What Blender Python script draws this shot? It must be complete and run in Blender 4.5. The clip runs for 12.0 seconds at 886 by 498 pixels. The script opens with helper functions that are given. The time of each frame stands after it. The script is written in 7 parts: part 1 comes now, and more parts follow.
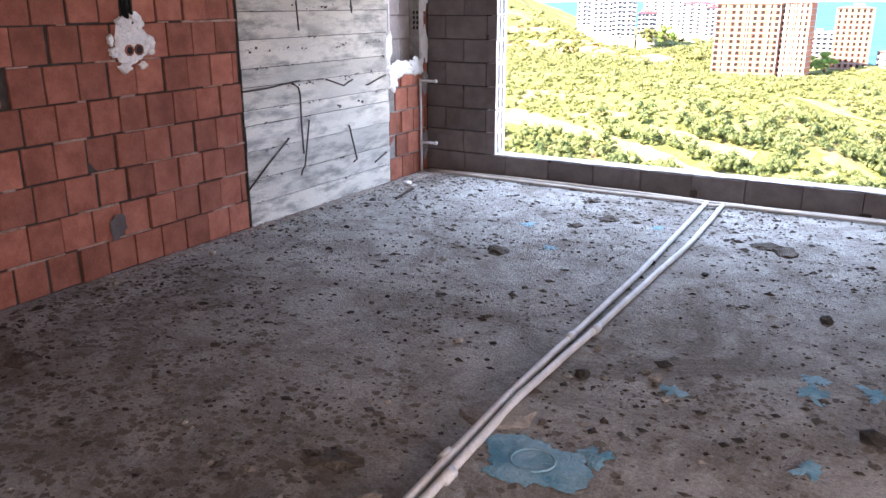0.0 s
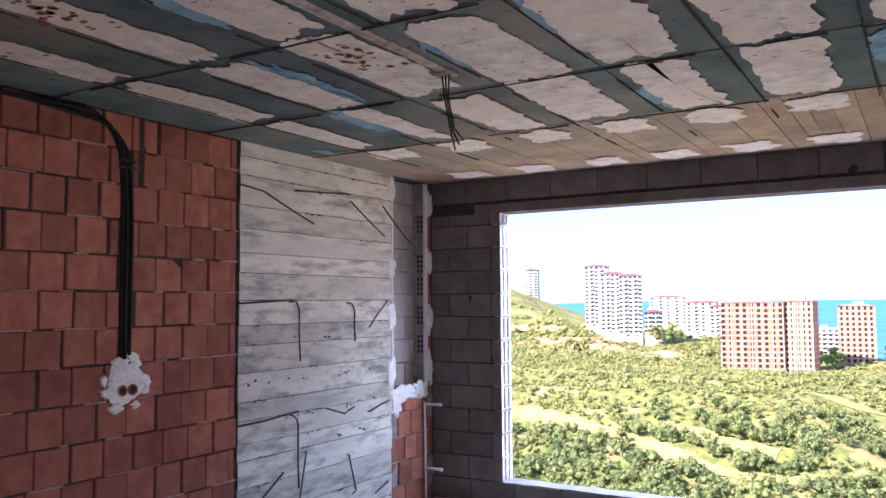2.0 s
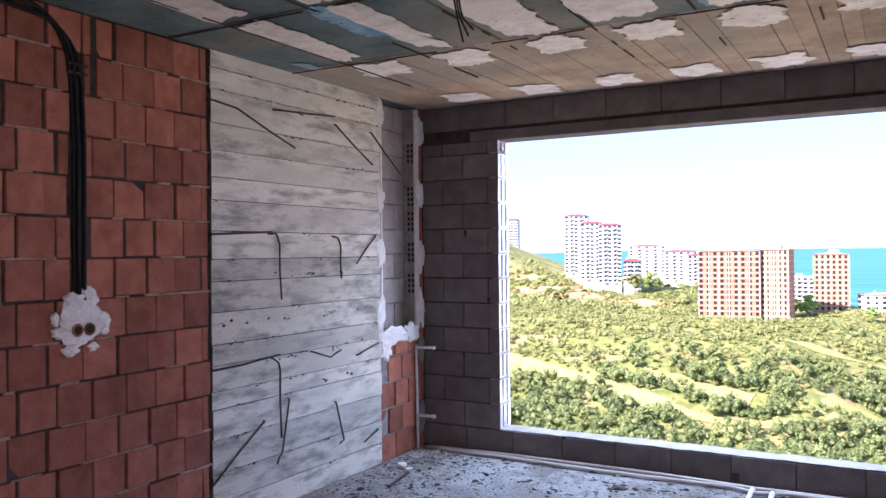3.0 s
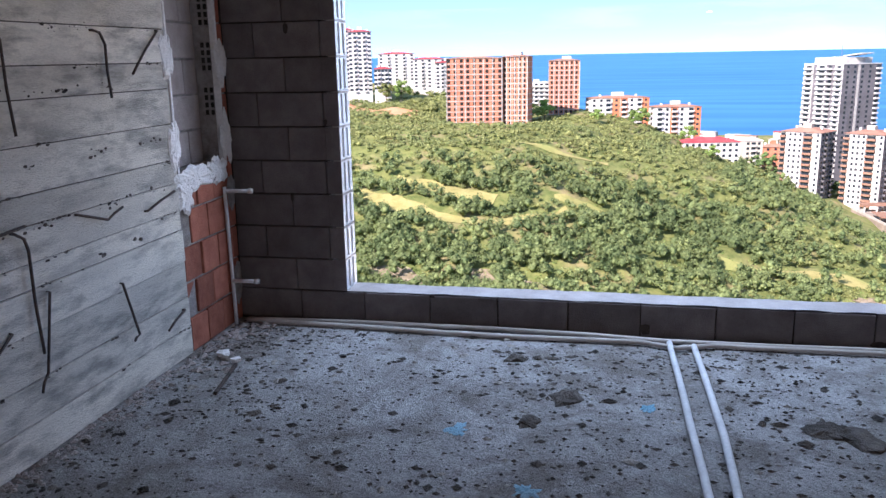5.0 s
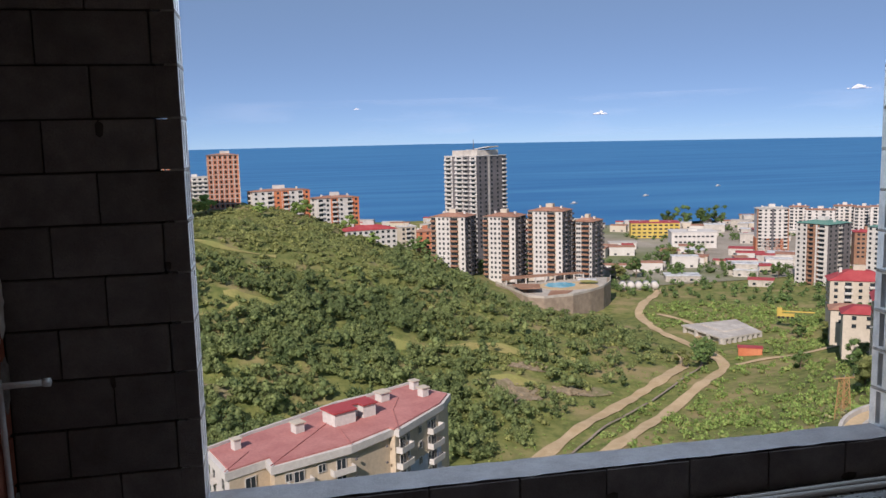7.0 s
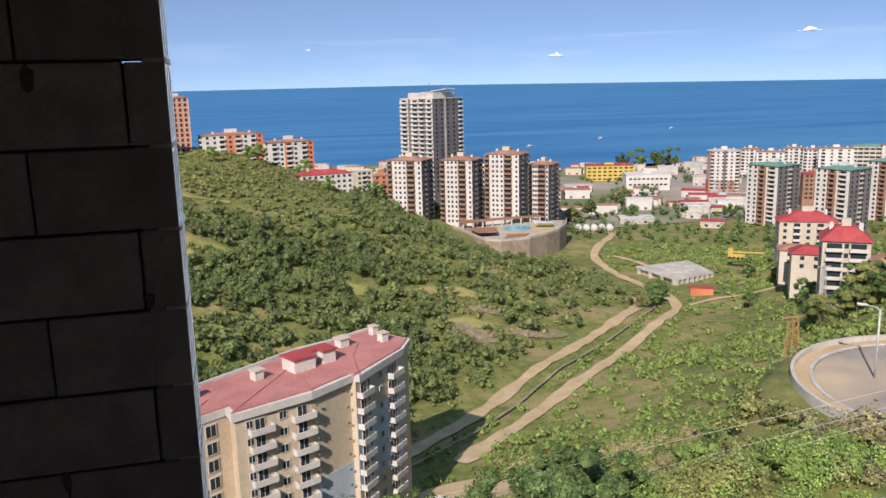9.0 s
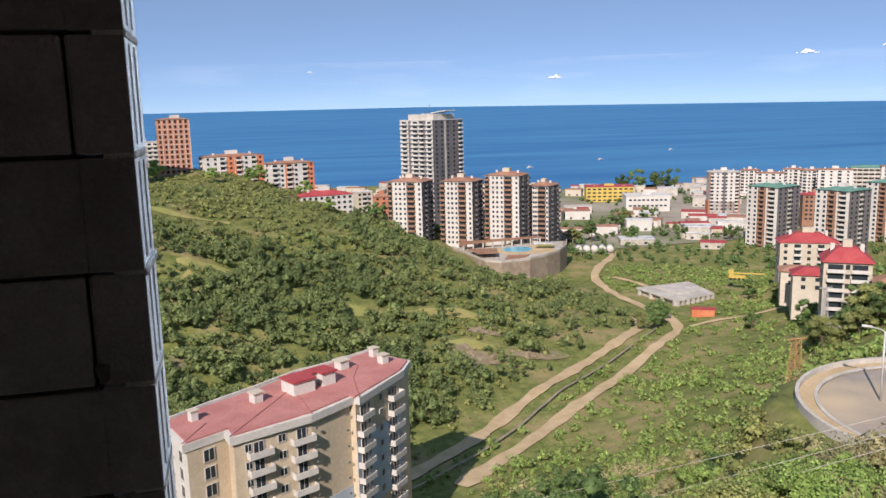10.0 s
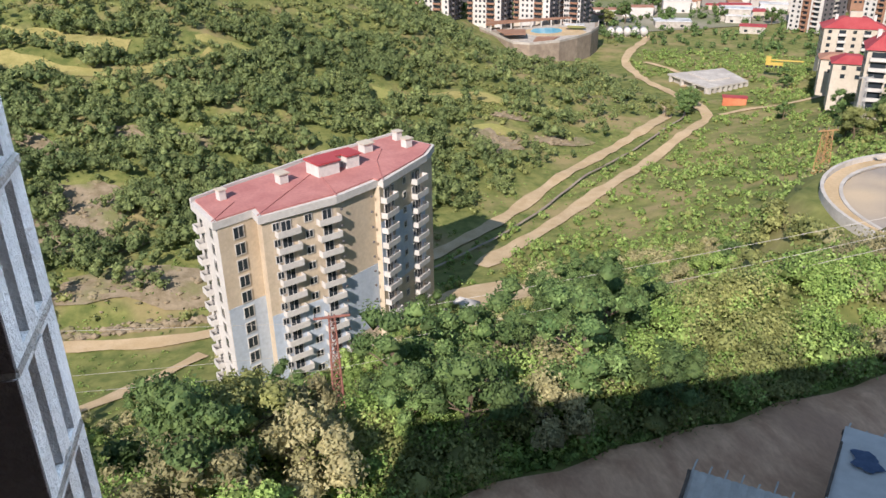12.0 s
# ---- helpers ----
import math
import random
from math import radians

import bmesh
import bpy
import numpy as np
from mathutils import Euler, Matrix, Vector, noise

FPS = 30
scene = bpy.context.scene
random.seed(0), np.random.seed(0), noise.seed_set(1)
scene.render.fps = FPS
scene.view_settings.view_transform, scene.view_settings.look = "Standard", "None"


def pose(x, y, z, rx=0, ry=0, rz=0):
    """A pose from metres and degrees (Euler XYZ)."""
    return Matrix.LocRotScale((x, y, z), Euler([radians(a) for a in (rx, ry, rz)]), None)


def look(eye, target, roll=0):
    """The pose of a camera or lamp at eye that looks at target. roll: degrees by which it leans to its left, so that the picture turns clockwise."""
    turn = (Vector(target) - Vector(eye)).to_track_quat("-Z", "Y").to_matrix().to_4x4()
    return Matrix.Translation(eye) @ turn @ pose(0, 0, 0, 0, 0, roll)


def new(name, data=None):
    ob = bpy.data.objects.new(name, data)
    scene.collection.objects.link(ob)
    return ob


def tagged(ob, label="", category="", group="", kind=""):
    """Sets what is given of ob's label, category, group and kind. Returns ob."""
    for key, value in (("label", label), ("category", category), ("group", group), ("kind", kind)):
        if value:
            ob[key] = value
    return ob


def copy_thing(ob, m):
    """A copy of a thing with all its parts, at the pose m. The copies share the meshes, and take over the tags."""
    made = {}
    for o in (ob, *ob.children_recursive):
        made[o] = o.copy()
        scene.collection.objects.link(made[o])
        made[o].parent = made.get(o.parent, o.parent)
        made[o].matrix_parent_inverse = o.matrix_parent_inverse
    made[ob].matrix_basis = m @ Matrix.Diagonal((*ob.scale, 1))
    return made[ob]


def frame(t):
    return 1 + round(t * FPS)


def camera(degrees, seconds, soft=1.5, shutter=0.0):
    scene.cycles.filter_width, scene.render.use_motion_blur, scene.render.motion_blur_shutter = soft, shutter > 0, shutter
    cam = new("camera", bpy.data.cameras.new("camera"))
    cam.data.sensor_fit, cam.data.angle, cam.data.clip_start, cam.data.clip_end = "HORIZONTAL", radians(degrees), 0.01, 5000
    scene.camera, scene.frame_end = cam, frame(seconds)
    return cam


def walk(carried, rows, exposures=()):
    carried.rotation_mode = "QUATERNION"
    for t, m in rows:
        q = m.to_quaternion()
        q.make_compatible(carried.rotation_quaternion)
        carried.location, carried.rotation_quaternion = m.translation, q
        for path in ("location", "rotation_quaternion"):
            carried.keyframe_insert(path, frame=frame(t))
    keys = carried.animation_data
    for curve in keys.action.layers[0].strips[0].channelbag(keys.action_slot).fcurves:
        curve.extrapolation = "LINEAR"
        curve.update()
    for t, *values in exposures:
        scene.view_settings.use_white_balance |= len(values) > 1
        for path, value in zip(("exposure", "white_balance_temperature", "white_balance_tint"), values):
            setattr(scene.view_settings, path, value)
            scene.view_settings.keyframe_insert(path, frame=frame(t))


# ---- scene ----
cam = camera(57.6, 12.0, soft=1.5)
PATH = [
    (0, (3.797, -6.269, 1.481), (2.838, -4.615, 0.894), -0.0),
    (0.5, (3.755, -6.201, 1.639), (2.751, -4.529, 1.198), -0.2),
    (1, (3.75, -6.162, 1.713), (2.722, -4.453, 1.556), -0.4),
    (1.5, (3.754, -6.149, 1.734), (2.725, -4.435, 1.786), -0.4),
    (2, (3.759, -6.057, 1.688), (2.732, -4.346, 1.82), -0.4),
    (2.5, (3.624, -5.88, 1.624), (2.603, -4.163, 1.722), -0.4),
    (4.5, (2.547, -4.719, 1.53), (1.922, -2.856, 1.154), -1.2),
    (5, (2.239, -4.399, 1.55), (1.822, -2.498, 1.086), -1.1),
    (5.5, (1.904, -4.084, 1.577), (1.688, -2.159, 1.079), -1.2),
    (6, (1.592, -3.799, 1.619), (1.608, -1.852, 1.161), -1.3),
    (6.5, (1.307, -3.48, 1.642), (1.532, -1.522, 1.306), -1.2),
    (7, (1.03, -3.201, 1.638), (1.422, -1.257, 1.379), -1.4),
    (9, (0.817, -1.992, 1.688), (1.306, -0.095, 1.289), -1.4),
    (9.5, (0.849, -1.695, 1.671), (1.33, 0.205, 1.273), -1.4),
    (10, (0.836, -1.414, 1.63), (1.329, 0.493, 1.282), -1.4),
    (10.5, (0.882, -1.05, 1.633), (1.402, 0.854, 1.312), -1.4),
    (11, (1.056, -0.781, 1.652), (1.564, 1.087, 1.148), -1.3),
    (11.5, (1.085, -0.742, 1.664), (1.544, 1.053, 0.911), -1.0),
    (12, (0.987, -0.84, 1.679), (1.376, 0.926, 0.825), -0.9),
]
walk(cam, [(t, look(eye, target, roll)) for t, eye, target, roll in PATH],
     [(0.0, 3.3, 6900, 29), (1.0, 2.8, 6600, 31), (1.5, 2.55, 6450, 32), (2.5, 2.72, 6250, 34), (4.5, 1.95, 6250, 29), (5.5, 1.8, 6250, 25), (6.0, 1.55, 6350, 23), (6.5, 0.9, 6500, 20), (7.1, 0.5, 6750, 20), (9.0, 0.7, 6850, 19), (10.0, 0.72, 6850, 19), (11.0, 0.5, 6850, 17), (12.0, 0.95, 6650, 18)])

# world and sun
world = bpy.data.worlds.new("sky")
scene.world = world
world.use_nodes = True
wn = world.node_tree.nodes
sky = wn.new("ShaderNodeTexSky")
sky.sky_type, sky.sun_disc = 'NISHITA', False
sky.sun_elevation, sky.sun_rotation = radians(36), radians(213.4)
sky.altitude, sky.air_density, sky.dust_density, sky.ozone_density = 3000, 0.5, 0.0, 6.0
wn["Background"].inputs["Strength"].default_value = 0.085
veil = wn.new("ShaderNodeMix")                      # summer haze evens the sky out
veil.data_type = 'RGBA'
veil.inputs[0].default_value = 0.55
veil.inputs[7].default_value = (1.95, 3.1, 4.3, 1)
world.node_tree.links.new(sky.outputs[0], veil.inputs[6])
world.node_tree.links.new(veil.outputs[2], wn["Background"].inputs["Color"])
sun = new("sun", bpy.data.lights.new("sun", 'SUN'))
sun.data.energy, sun.data.angle, sun.data.color = 3.35, radians(0.5), (1, 0.94, 0.85)
sun.matrix_world = look((0, 0, 0), (0.55, 0.835, -0.727))


def sky_lamp(name, m, width, height, watts, col):
    """An added area lamp that stands in for daylight at an opening of the room."""
    ob = new(name, bpy.data.lights.new(name, 'AREA'))
    ob.data.shape, ob.data.size, ob.data.size_y, ob.data.energy, ob.data.color = 'RECTANGLE', width, height, watts, col
    ob.matrix_world = m


sky_lamp("window_daylight", look((2.25, 0.55, 2.95), (2.25, -1.6, 0.6)), 3.0, 0.6, 46, (0.56, 0.79, 1.0))
# added below the sill to brighten the ceiling, in place of light off the hillside
sky_lamp("lower_fill", look((2.3, 0.75, -0.12), (2.3, -1.5, 2.7)), 2.8, 0.5, 9.8, (1.0, 0.90, 0.74))
# added fill from the unseen east side, to brighten the brick wall and back
sky_lamp("side_fill", look((5.18, -5.7, 0.6), (0.6, -4.2, 1.6)), 2.9, 0.9, 9, (1.0, 0.90, 0.80))

# ---- materials ----
def surf(name, c1, c2, scale=6.0, rough=0.9, bump=0.25, fine=60.0, rnd=0.0, c3=None, big=0.7, metal=0.0, spec=0.25,
         island=0.0, stretch=(1, 1, 1), lo=0.35, hi=0.65):
    """A rough surface: two colours in patches, fine grain, slight relief, and a shade of its own for each piece."""
    m = bpy.data.materials.new(name)
    m.use_nodes = True
    n, link = m.node_tree.nodes, m.node_tree.links.new
    p = n["Principled BSDF"]
    p.inputs["Roughness"].default_value, p.inputs["Metallic"].default_value = rough, metal
    p.inputs["Specular IOR Level"].default_value = spec
    co = n.new("ShaderNodeTexCoord")
    info = n.new("ShaderNodeObjectInfo")
    shift = n.new("ShaderNodeVectorMath")
    shift.operation = 'MULTIPLY_ADD'
    far = n.new("ShaderNodeVectorMath")
    far.operation = 'SCALE'
    far.inputs[0].default_value = (37.0, 19.0, 53.0)
    link(info.outputs["Random"], far.inputs["Scale"])
    shift.inputs[1].default_value = stretch
    link(co.outputs["Object"], shift.inputs[0])
    link(far.outputs[0], shift.inputs[2])

    def noise_at(s, detail):
        t = n.new("ShaderNodeTexNoise")
        t.inputs["Scale"].default_value, t.inputs["Detail"].default_value = s, detail
        t.inputs["Roughness"].default_value = 0.62
        link(shift.outputs[0], t.inputs["Vector"])
        return t.outputs["Fac"]

    mid, grain, wide = noise_at(scale, 6), noise_at(fine, 3), noise_at(scale * 0.17, 3)
    ramp = n.new("ShaderNodeValToRGB")
    ramp.color_ramp.elements[0].position, ramp.color_ramp.elements[1].position = lo, hi
    ramp.color_ramp.elements[0].color, ramp.color_ramp.elements[1].color = (*c1, 1), (*c2, 1)
    link(mid, ramp.inputs[0])
    col = ramp.outputs[0]
    if c3:
        r3 = n.new("ShaderNodeValToRGB")
        r3.color_ramp.elements[0].position, r3.color_ramp.elements[1].position = 0.5, 0.66
        mix3 = n.new("ShaderNodeMix")
        mix3.data_type = 'RGBA'
        link(wide, r3.inputs[0])
        link(r3.outputs[0], mix3.inputs[0])
        link(col, mix3.inputs[6])
        mix3.inputs[7].default_value = (*c3, 1)
        col = mix3.outputs[2]

    def gain(fac, low, high, col):
        mr = n.new("ShaderNodeMapRange")
        mr.inputs["To Min"].default_value, mr.inputs["To Max"].default_value = low, high
        if fac is not None:
            link(fac, mr.inputs["Value"])
        mul = n.new("ShaderNodeVectorMath")
        mul.operation = 'SCALE'
        link(col, mul.inputs[0])
        link(mr.outputs[0], mul.inputs["Scale"])
        return mul.outputs[0]

    col = gain(wide, 1 - (1 - big) * 0.9, 1 + (1 - big) * 0.9, col)
    col = gain(grain, 0.78, 1.22, col)
    if rnd:
        col = gain(info.outputs["Random"], 1 - rnd, 1 + rnd, col)
    if island:
        geo = n.new("ShaderNodeNewGeometry")
        col = gain(geo.outputs["Random Per Island"], 1 - island, 1 + island, col)
    link(col, p.inputs["Base Color"])
    if bump:
        b = n.new("ShaderNodeBump")
        b.inputs["Strength"].default_value, b.inputs["Distance"].default_value = bump, 0.02
        add = n.new("ShaderNodeMath")
        add.operation = 'ADD'
        link(mid, add.inputs[0])
        link(grain, add.inputs[1])
        link(add.outputs[0], b.inputs["Height"])
        link(b.outputs[0], p.inputs["Normal"])
    return m


BRICK = surf("fired_clay", (0.25, 0.085, 0.057), (0.37, 0.138, 0.094), 9, 0.9, 0.3, 90, rnd=0.24, big=0.75)
PINKBED = surf("brick_dust_mortar", (0.30, 0.17, 0.13), (0.46, 0.33, 0.28), 14, 0.95, 0.7, 90)
MORTAR = surf("mortar", (0.22, 0.20, 0.19), (0.38, 0.36, 0.34), 14, 0.95, 0.7, 90)
JOINT = surf("dark_open_joint", (0.035, 0.027, 0.024), (0.07, 0.055, 0.048), 14, 0.95, 0.4, 90)
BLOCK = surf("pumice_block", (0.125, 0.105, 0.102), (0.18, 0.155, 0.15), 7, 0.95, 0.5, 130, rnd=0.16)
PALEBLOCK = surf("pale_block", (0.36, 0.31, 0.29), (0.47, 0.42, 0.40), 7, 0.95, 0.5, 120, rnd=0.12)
# the same block made near-white: daylight on the jamb is put into the colour
JAMB = surf("daylit_block_end", (0.56, 0.56, 0.57), (0.74, 0.74, 0.75), 9, 0.95, 0.5, 120, rnd=0.12)
CONCRETE = surf("board_marked_concrete", (0.33, 0.32, 0.295), (0.71, 0.68, 0.61), 9.0, 0.85, 0.6, 110, rnd=0.26, c3=(0.56, 0.54, 0.49),
                stretch=(1, 0.45, 1.7), lo=0.34, hi=0.55)
# brown for trodden dirt and for the shade painted over the floor's back
FILM = surf("dirt_and_shade_film", (0.13, 0.113, 0.10), (0.20, 0.178, 0.158), 7, 0.95, 0.6, 60)
DRYGRASS = surf("dry_golden_grass", (0.27, 0.25, 0.085), (0.39, 0.34, 0.135), 0.2, 0.95, 0.5, 1.6, c3=(0.24, 0.26, 0.08))


def screed_material():
    """Cement screed: grey dust, brown trodden dirt in patches with torn edges, fine speckle and shallow relief."""
    m = bpy.data.materials.new("dusty_screed")
    m.use_nodes = True
    n, link = m.node_tree.nodes, m.node_tree.links.new
    p = n["Principled BSDF"]
    p.inputs["Roughness"].default_value, p.inputs["Specular IOR Level"].default_value = 0.9, 0.25
    co = n.new("ShaderNodeTexCoord")

    def fuzz(scale, detail, rough, warp=0.0):
        t = n.new("ShaderNodeTexNoise")
        for key, v in (("Scale", scale), ("Detail", detail), ("Roughness", rough), ("Distortion", warp)):
            t.inputs[key].default_value = v
        link(co.outputs["Object"], t.inputs["Vector"])
        return t.outputs["Fac"]

    def span(fac, a, b, lo=0.0, hi=1.0):
        r = n.new("ShaderNodeMapRange")
        for key, v in (("From Min", a), ("From Max", b), ("To Min", lo), ("To Max", hi)):
            r.inputs[key].default_value = v
        link(fac, r.inputs["Value"])
        return r.outputs[0]

    def blend(fac, c1, c2):
        x = n.new("ShaderNodeMix")
        x.data_type = 'RGBA'
        link(fac, x.inputs[0])
        for k, c in ((6, c1), (7, c2)):
            if isinstance(c, tuple):
                x.inputs[k].default_value = (*c, 1)
            else:
                link(c, x.inputs[k])
        return x.outputs[2]

    grain, speck = fuzz(55, 5, 0.7), fuzz(150, 2, 0.6)
    col = blend(span(fuzz(3.2, 9, 0.72, 0.6), 0.36, 0.60), (0.235, 0.222, 0.21), (0.42, 0.415, 0.415))
    col = blend(span(fuzz(1.3, 10, 0.74, 0.9), 0.50, 0.62, 0, 0.7), col, (0.15, 0.128, 0.11))
    col = blend(span(fuzz(11, 8, 0.75, 0.4), 0.58, 0.66, 0, 0.75), col, (0.105, 0.09, 0.078))
    col = blend(span(fuzz(7, 7, 0.7, 1.2), 0.61, 0.70, 0, 0.6), col, (0.46, 0.455, 0.45))
    for fac, lo, hi in ((grain, 0.62, 1.4), (speck, 0.72, 1.28)):
        mul = n.new("ShaderNodeVectorMath")
        mul.operation = 'SCALE'
        link(col, mul.inputs[0])
        link(span(fac, 0.25, 0.75, lo, hi), mul.inputs["Scale"])
        col = mul.outputs[0]
    link(col, p.inputs["Base Color"])
    b, add = n.new("ShaderNodeBump"), n.new("ShaderNodeMath")
    add.operation = 'ADD'
    link(grain, add.inputs[0])
    link(fuzz(9, 6, 0.7), add.inputs[1])
    b.inputs["Strength"].default_value, b.inputs["Distance"].default_value = 0.9, 0.02
    link(add.outputs[0], b.inputs["Height"])
    link(b.outputs[0], p.inputs["Normal"])
    return m


SCREED = screed_material()
DIRT = surf("rubble_dirt", (0.0413, 0.036, 0.0315), (0.112, 0.0975, 0.0863), 12, 0.95, 0.8, 80, island=0.5)
CEILGREEN = surf("stained_formwork", (0.068, 0.112, 0.122), (0.155, 0.215, 0.222), 3.0, 0.85, 0.4, 60, island=0.2, c3=(0.22, 0.20, 0.165))
CEILPLANK = surf("timber_marked_ceiling", (0.27, 0.20, 0.15), (0.43, 0.335, 0.245), 3.5, 0.9, 0.4, 60, island=0.12, c3=(0.25, 0.23, 0.20))
PLASTER = surf("white_plaster", (0.58, 0.54, 0.50), (0.82, 0.79, 0.76), 9, 0.9, 0.25, 55, c3=(0.68, 0.62, 0.56), big=0.75)
FOAM = surf("gypsum", (0.72, 0.71, 0.70), (0.84, 0.83, 0.82), 12, 0.9, 0.6, 60)
RUST = surf("rust", (0.16, 0.06, 0.03), (0.30, 0.13, 0.07), 18, 0.95, 0.5, 90)
BLUEPAINT = surf("pale_blue_paint", (0.10, 0.30, 0.44), (0.30, 0.52, 0.66), 9, 0.85, 0.5, 60, c3=(0.20, 0.30, 0.36))
STEEL = surf("rebar_steel", (0.05, 0.045, 0.045), (0.11, 0.085, 0.07), 30, 0.7, 0.3, 120, metal=0.3)
PVC = surf("dusty_plastic_pipe", (0.55, 0.56, 0.58), (0.72, 0.73, 0.74), 8, 0.5, 0.15, 80, spec=0.4)
PVCB = surf("beige_plastic_pipe", (0.42, 0.38, 0.35), (0.56, 0.51, 0.47), 6, 0.6, 0.15, 80, c3=(0.35, 0.32, 0.29))
BLACK = surf("black_conduit", (0.006, 0.006, 0.007), (0.016, 0.016, 0.016), 20, 0.6, 0.2, 90, spec=0.2)
STONE = surf("pebble", (0.22, 0.2, 0.18), (0.42, 0.39, 0.35), 20, 0.9, 0.5, 90, rnd=0.5)
CHAR = surf("charred_lump", (0.02, 0.02, 0.02), (0.06, 0.055, 0.05), 20, 0.8, 0.5, 90)
PLAINWALL = surf("raw_plaster_wall", (0.40, 0.37, 0.34), (0.52, 0.49, 0.46), 3, 0.95, 0.3, 60)

# outdoors
EARTH = surf("hillside_ground", (0.0978, 0.129, 0.0361), (0.218, 0.229, 0.0744), 0.28, 0.95, 0.8, 1.1, c3=(0.265, 0.218, 0.106), big=0.7)
YARD = surf("bare_brown_earth", (0.48, 0.275, 0.175), (0.74, 0.46, 0.30), 0.9, 0.95, 1.0, 5.0, c3=(0.42, 0.25, 0.165), big=0.6, stretch=(1, 0.4, 1))
CUT = surf("orange_cut_earth", (0.42, 0.20, 0.10), (0.50, 0.30, 0.17), 0.12, 0.95, 0.5, 2.0)
SCREE = surf("stony_scree", (0.20, 0.16, 0.10), (0.33, 0.27, 0.19), 0.4, 0.95, 0.8, 3.0, c3=(0.16, 0.17, 0.07))
TRACK = surf("dirt_track", (0.44, 0.328, 0.192), (0.528, 0.408, 0.264), 0.25, 0.95, 0.5, 3.0)
ASPHALT = surf("worn_asphalt", (0.22, 0.205, 0.19), (0.34, 0.30, 0.26), 0.2, 0.9, 0.2, 8.0, c3=(0.46, 0.37, 0.26))
WALLSTONE = surf("grey_concrete_wall", (0.36, 0.33, 0.29), (0.5, 0.47, 0.42), 0.5, 0.9, 0.3, 4.0)
URBAN = surf("dusty_town_ground", (0.264, 0.232, 0.192), (0.384, 0.352, 0.304), 0.03, 0.95, 0.2, 0.4, c3=(0.136, 0.16, 0.072), big=0.7)
PODIUM = surf("brown_stone_wall", (0.24, 0.19, 0.15), (0.34, 0.28, 0.22), 0.3, 0.9, 0.3, 3.0)
LEAF = surf("scrub_leaves", (0.15, 0.181, 0.0625), (0.388, 0.406, 0.15), 0.14, 0.75, 0.0, 1.2, island=0.35, c3=(0.188, 0.231, 0.0875), spec=0.3)
LEAFW = surf("wood_leaves", (0.09, 0.14, 0.0537), (0.288, 0.344, 0.131), 0.10, 0.7, 0.0, 1.2, island=0.38, c3=(0.119, 0.163, 0.0625), spec=0.3)
LEAFB = surf("bright_leaves", (0.144, 0.247, 0.0587), (0.352, 0.47, 0.144), 0.35, 0.7, 0.0, 2.0, island=0.38, rnd=0.3, spec=0.3)
LEAFD = surf("dark_leaves", (0.066, 0.127, 0.044), (0.187, 0.275, 0.0935), 0.35, 0.7, 0.0, 2.0, island=0.38, rnd=0.3, spec=0.3)
LEAFY = surf("pale_leaves", (0.252, 0.247, 0.121), (0.452, 0.41, 0.221), 0.35, 0.7, 0.0, 2.0, island=0.25, rnd=0.25, spec=0.3)
for leafy in (LEAF, LEAFW, LEAFB, LEAFD, LEAFY):            # sunlight shines through the leaves
    ln, ll = leafy.node_tree.nodes, leafy.node_tree.links.new
    thin, both = ln.new("ShaderNodeBsdfTranslucent"), ln.new("ShaderNodeMixShader")
    both.inputs[0].default_value = 0.28
    ll(ln["Principled BSDF"].inputs["Base Color"].links[0].from_socket, thin.inputs["Color"])
    ll(ln["Principled BSDF"].outputs[0], both.inputs[1])
    ll(thin.outputs[0], both.inputs[2])
    ll(both.outputs[0], ln["Material Output"].inputs["Surface"])
BARK = surf("bark", (0.10, 0.075, 0.05), (0.18, 0.14, 0.10), 4, 0.95, 0.5, 20)
WHITE = surf("white_render", (0.528, 0.51, 0.484), (0.616, 0.598, 0.572), 0.12, 0.9, 0.05, 1.5, big=0.85)
CREAM = surf("cream_render", (0.486, 0.432, 0.351), (0.567, 0.513, 0.432), 0.12, 0.9, 0.05, 1.5, big=0.85)
BEIGE = surf("beige_render", (0.52, 0.43, 0.32), (0.60, 0.51, 0.39), 0.12, 0.9, 0.05, 1.5, big=0.85)
PALEBLUE = surf("pale_blue_render", (0.40, 0.47, 0.56), (0.48, 0.55, 0.63), 0.12, 0.9, 0.05, 1.5, big=0.85)
ORANGE = surf("orange_render", (0.527, 0.17, 0.085), (0.595, 0.23, 0.119), 0.12, 0.9, 0.05, 1.5)
BRICKFAR = surf("far_brickwork", (0.50, 0.18, 0.10), (0.62, 0.26, 0.16), 0.3, 0.9, 0.05, 2.0)
GREY = surf("grey_cladding", (0.12, 0.115, 0.12), (0.18, 0.17, 0.18), 0.12, 0.8, 0.05, 1.5)
BROWN = surf("brown_cladding", (0.26, 0.14, 0.09), (0.34, 0.20, 0.14), 0.15, 0.85, 0.05, 1.5)
ROOFRED = surf("red_metal_roof", (0.334, 0.0484, 0.0572), (0.422, 0.0836, 0.088), 0.15, 0.7, 0.1, 2.0, big=0.8)
ROOFDUSK = surf("dusty_red_roof", (0.40, 0.16, 0.15), (0.49, 0.22, 0.20), 0.2, 0.75, 0.1, 2.0, big=0.8)
ROOFBROWN = surf("brown_tile_roof", (0.30, 0.15, 0.10), (0.38, 0.21, 0.15), 0.2, 0.8, 0.1, 2.0)
ROOFGREEN = surf("green_metal_roof", (0.10, 0.24, 0.20), (0.15, 0.30, 0.25), 0.2, 0.7, 0.1, 2.0)
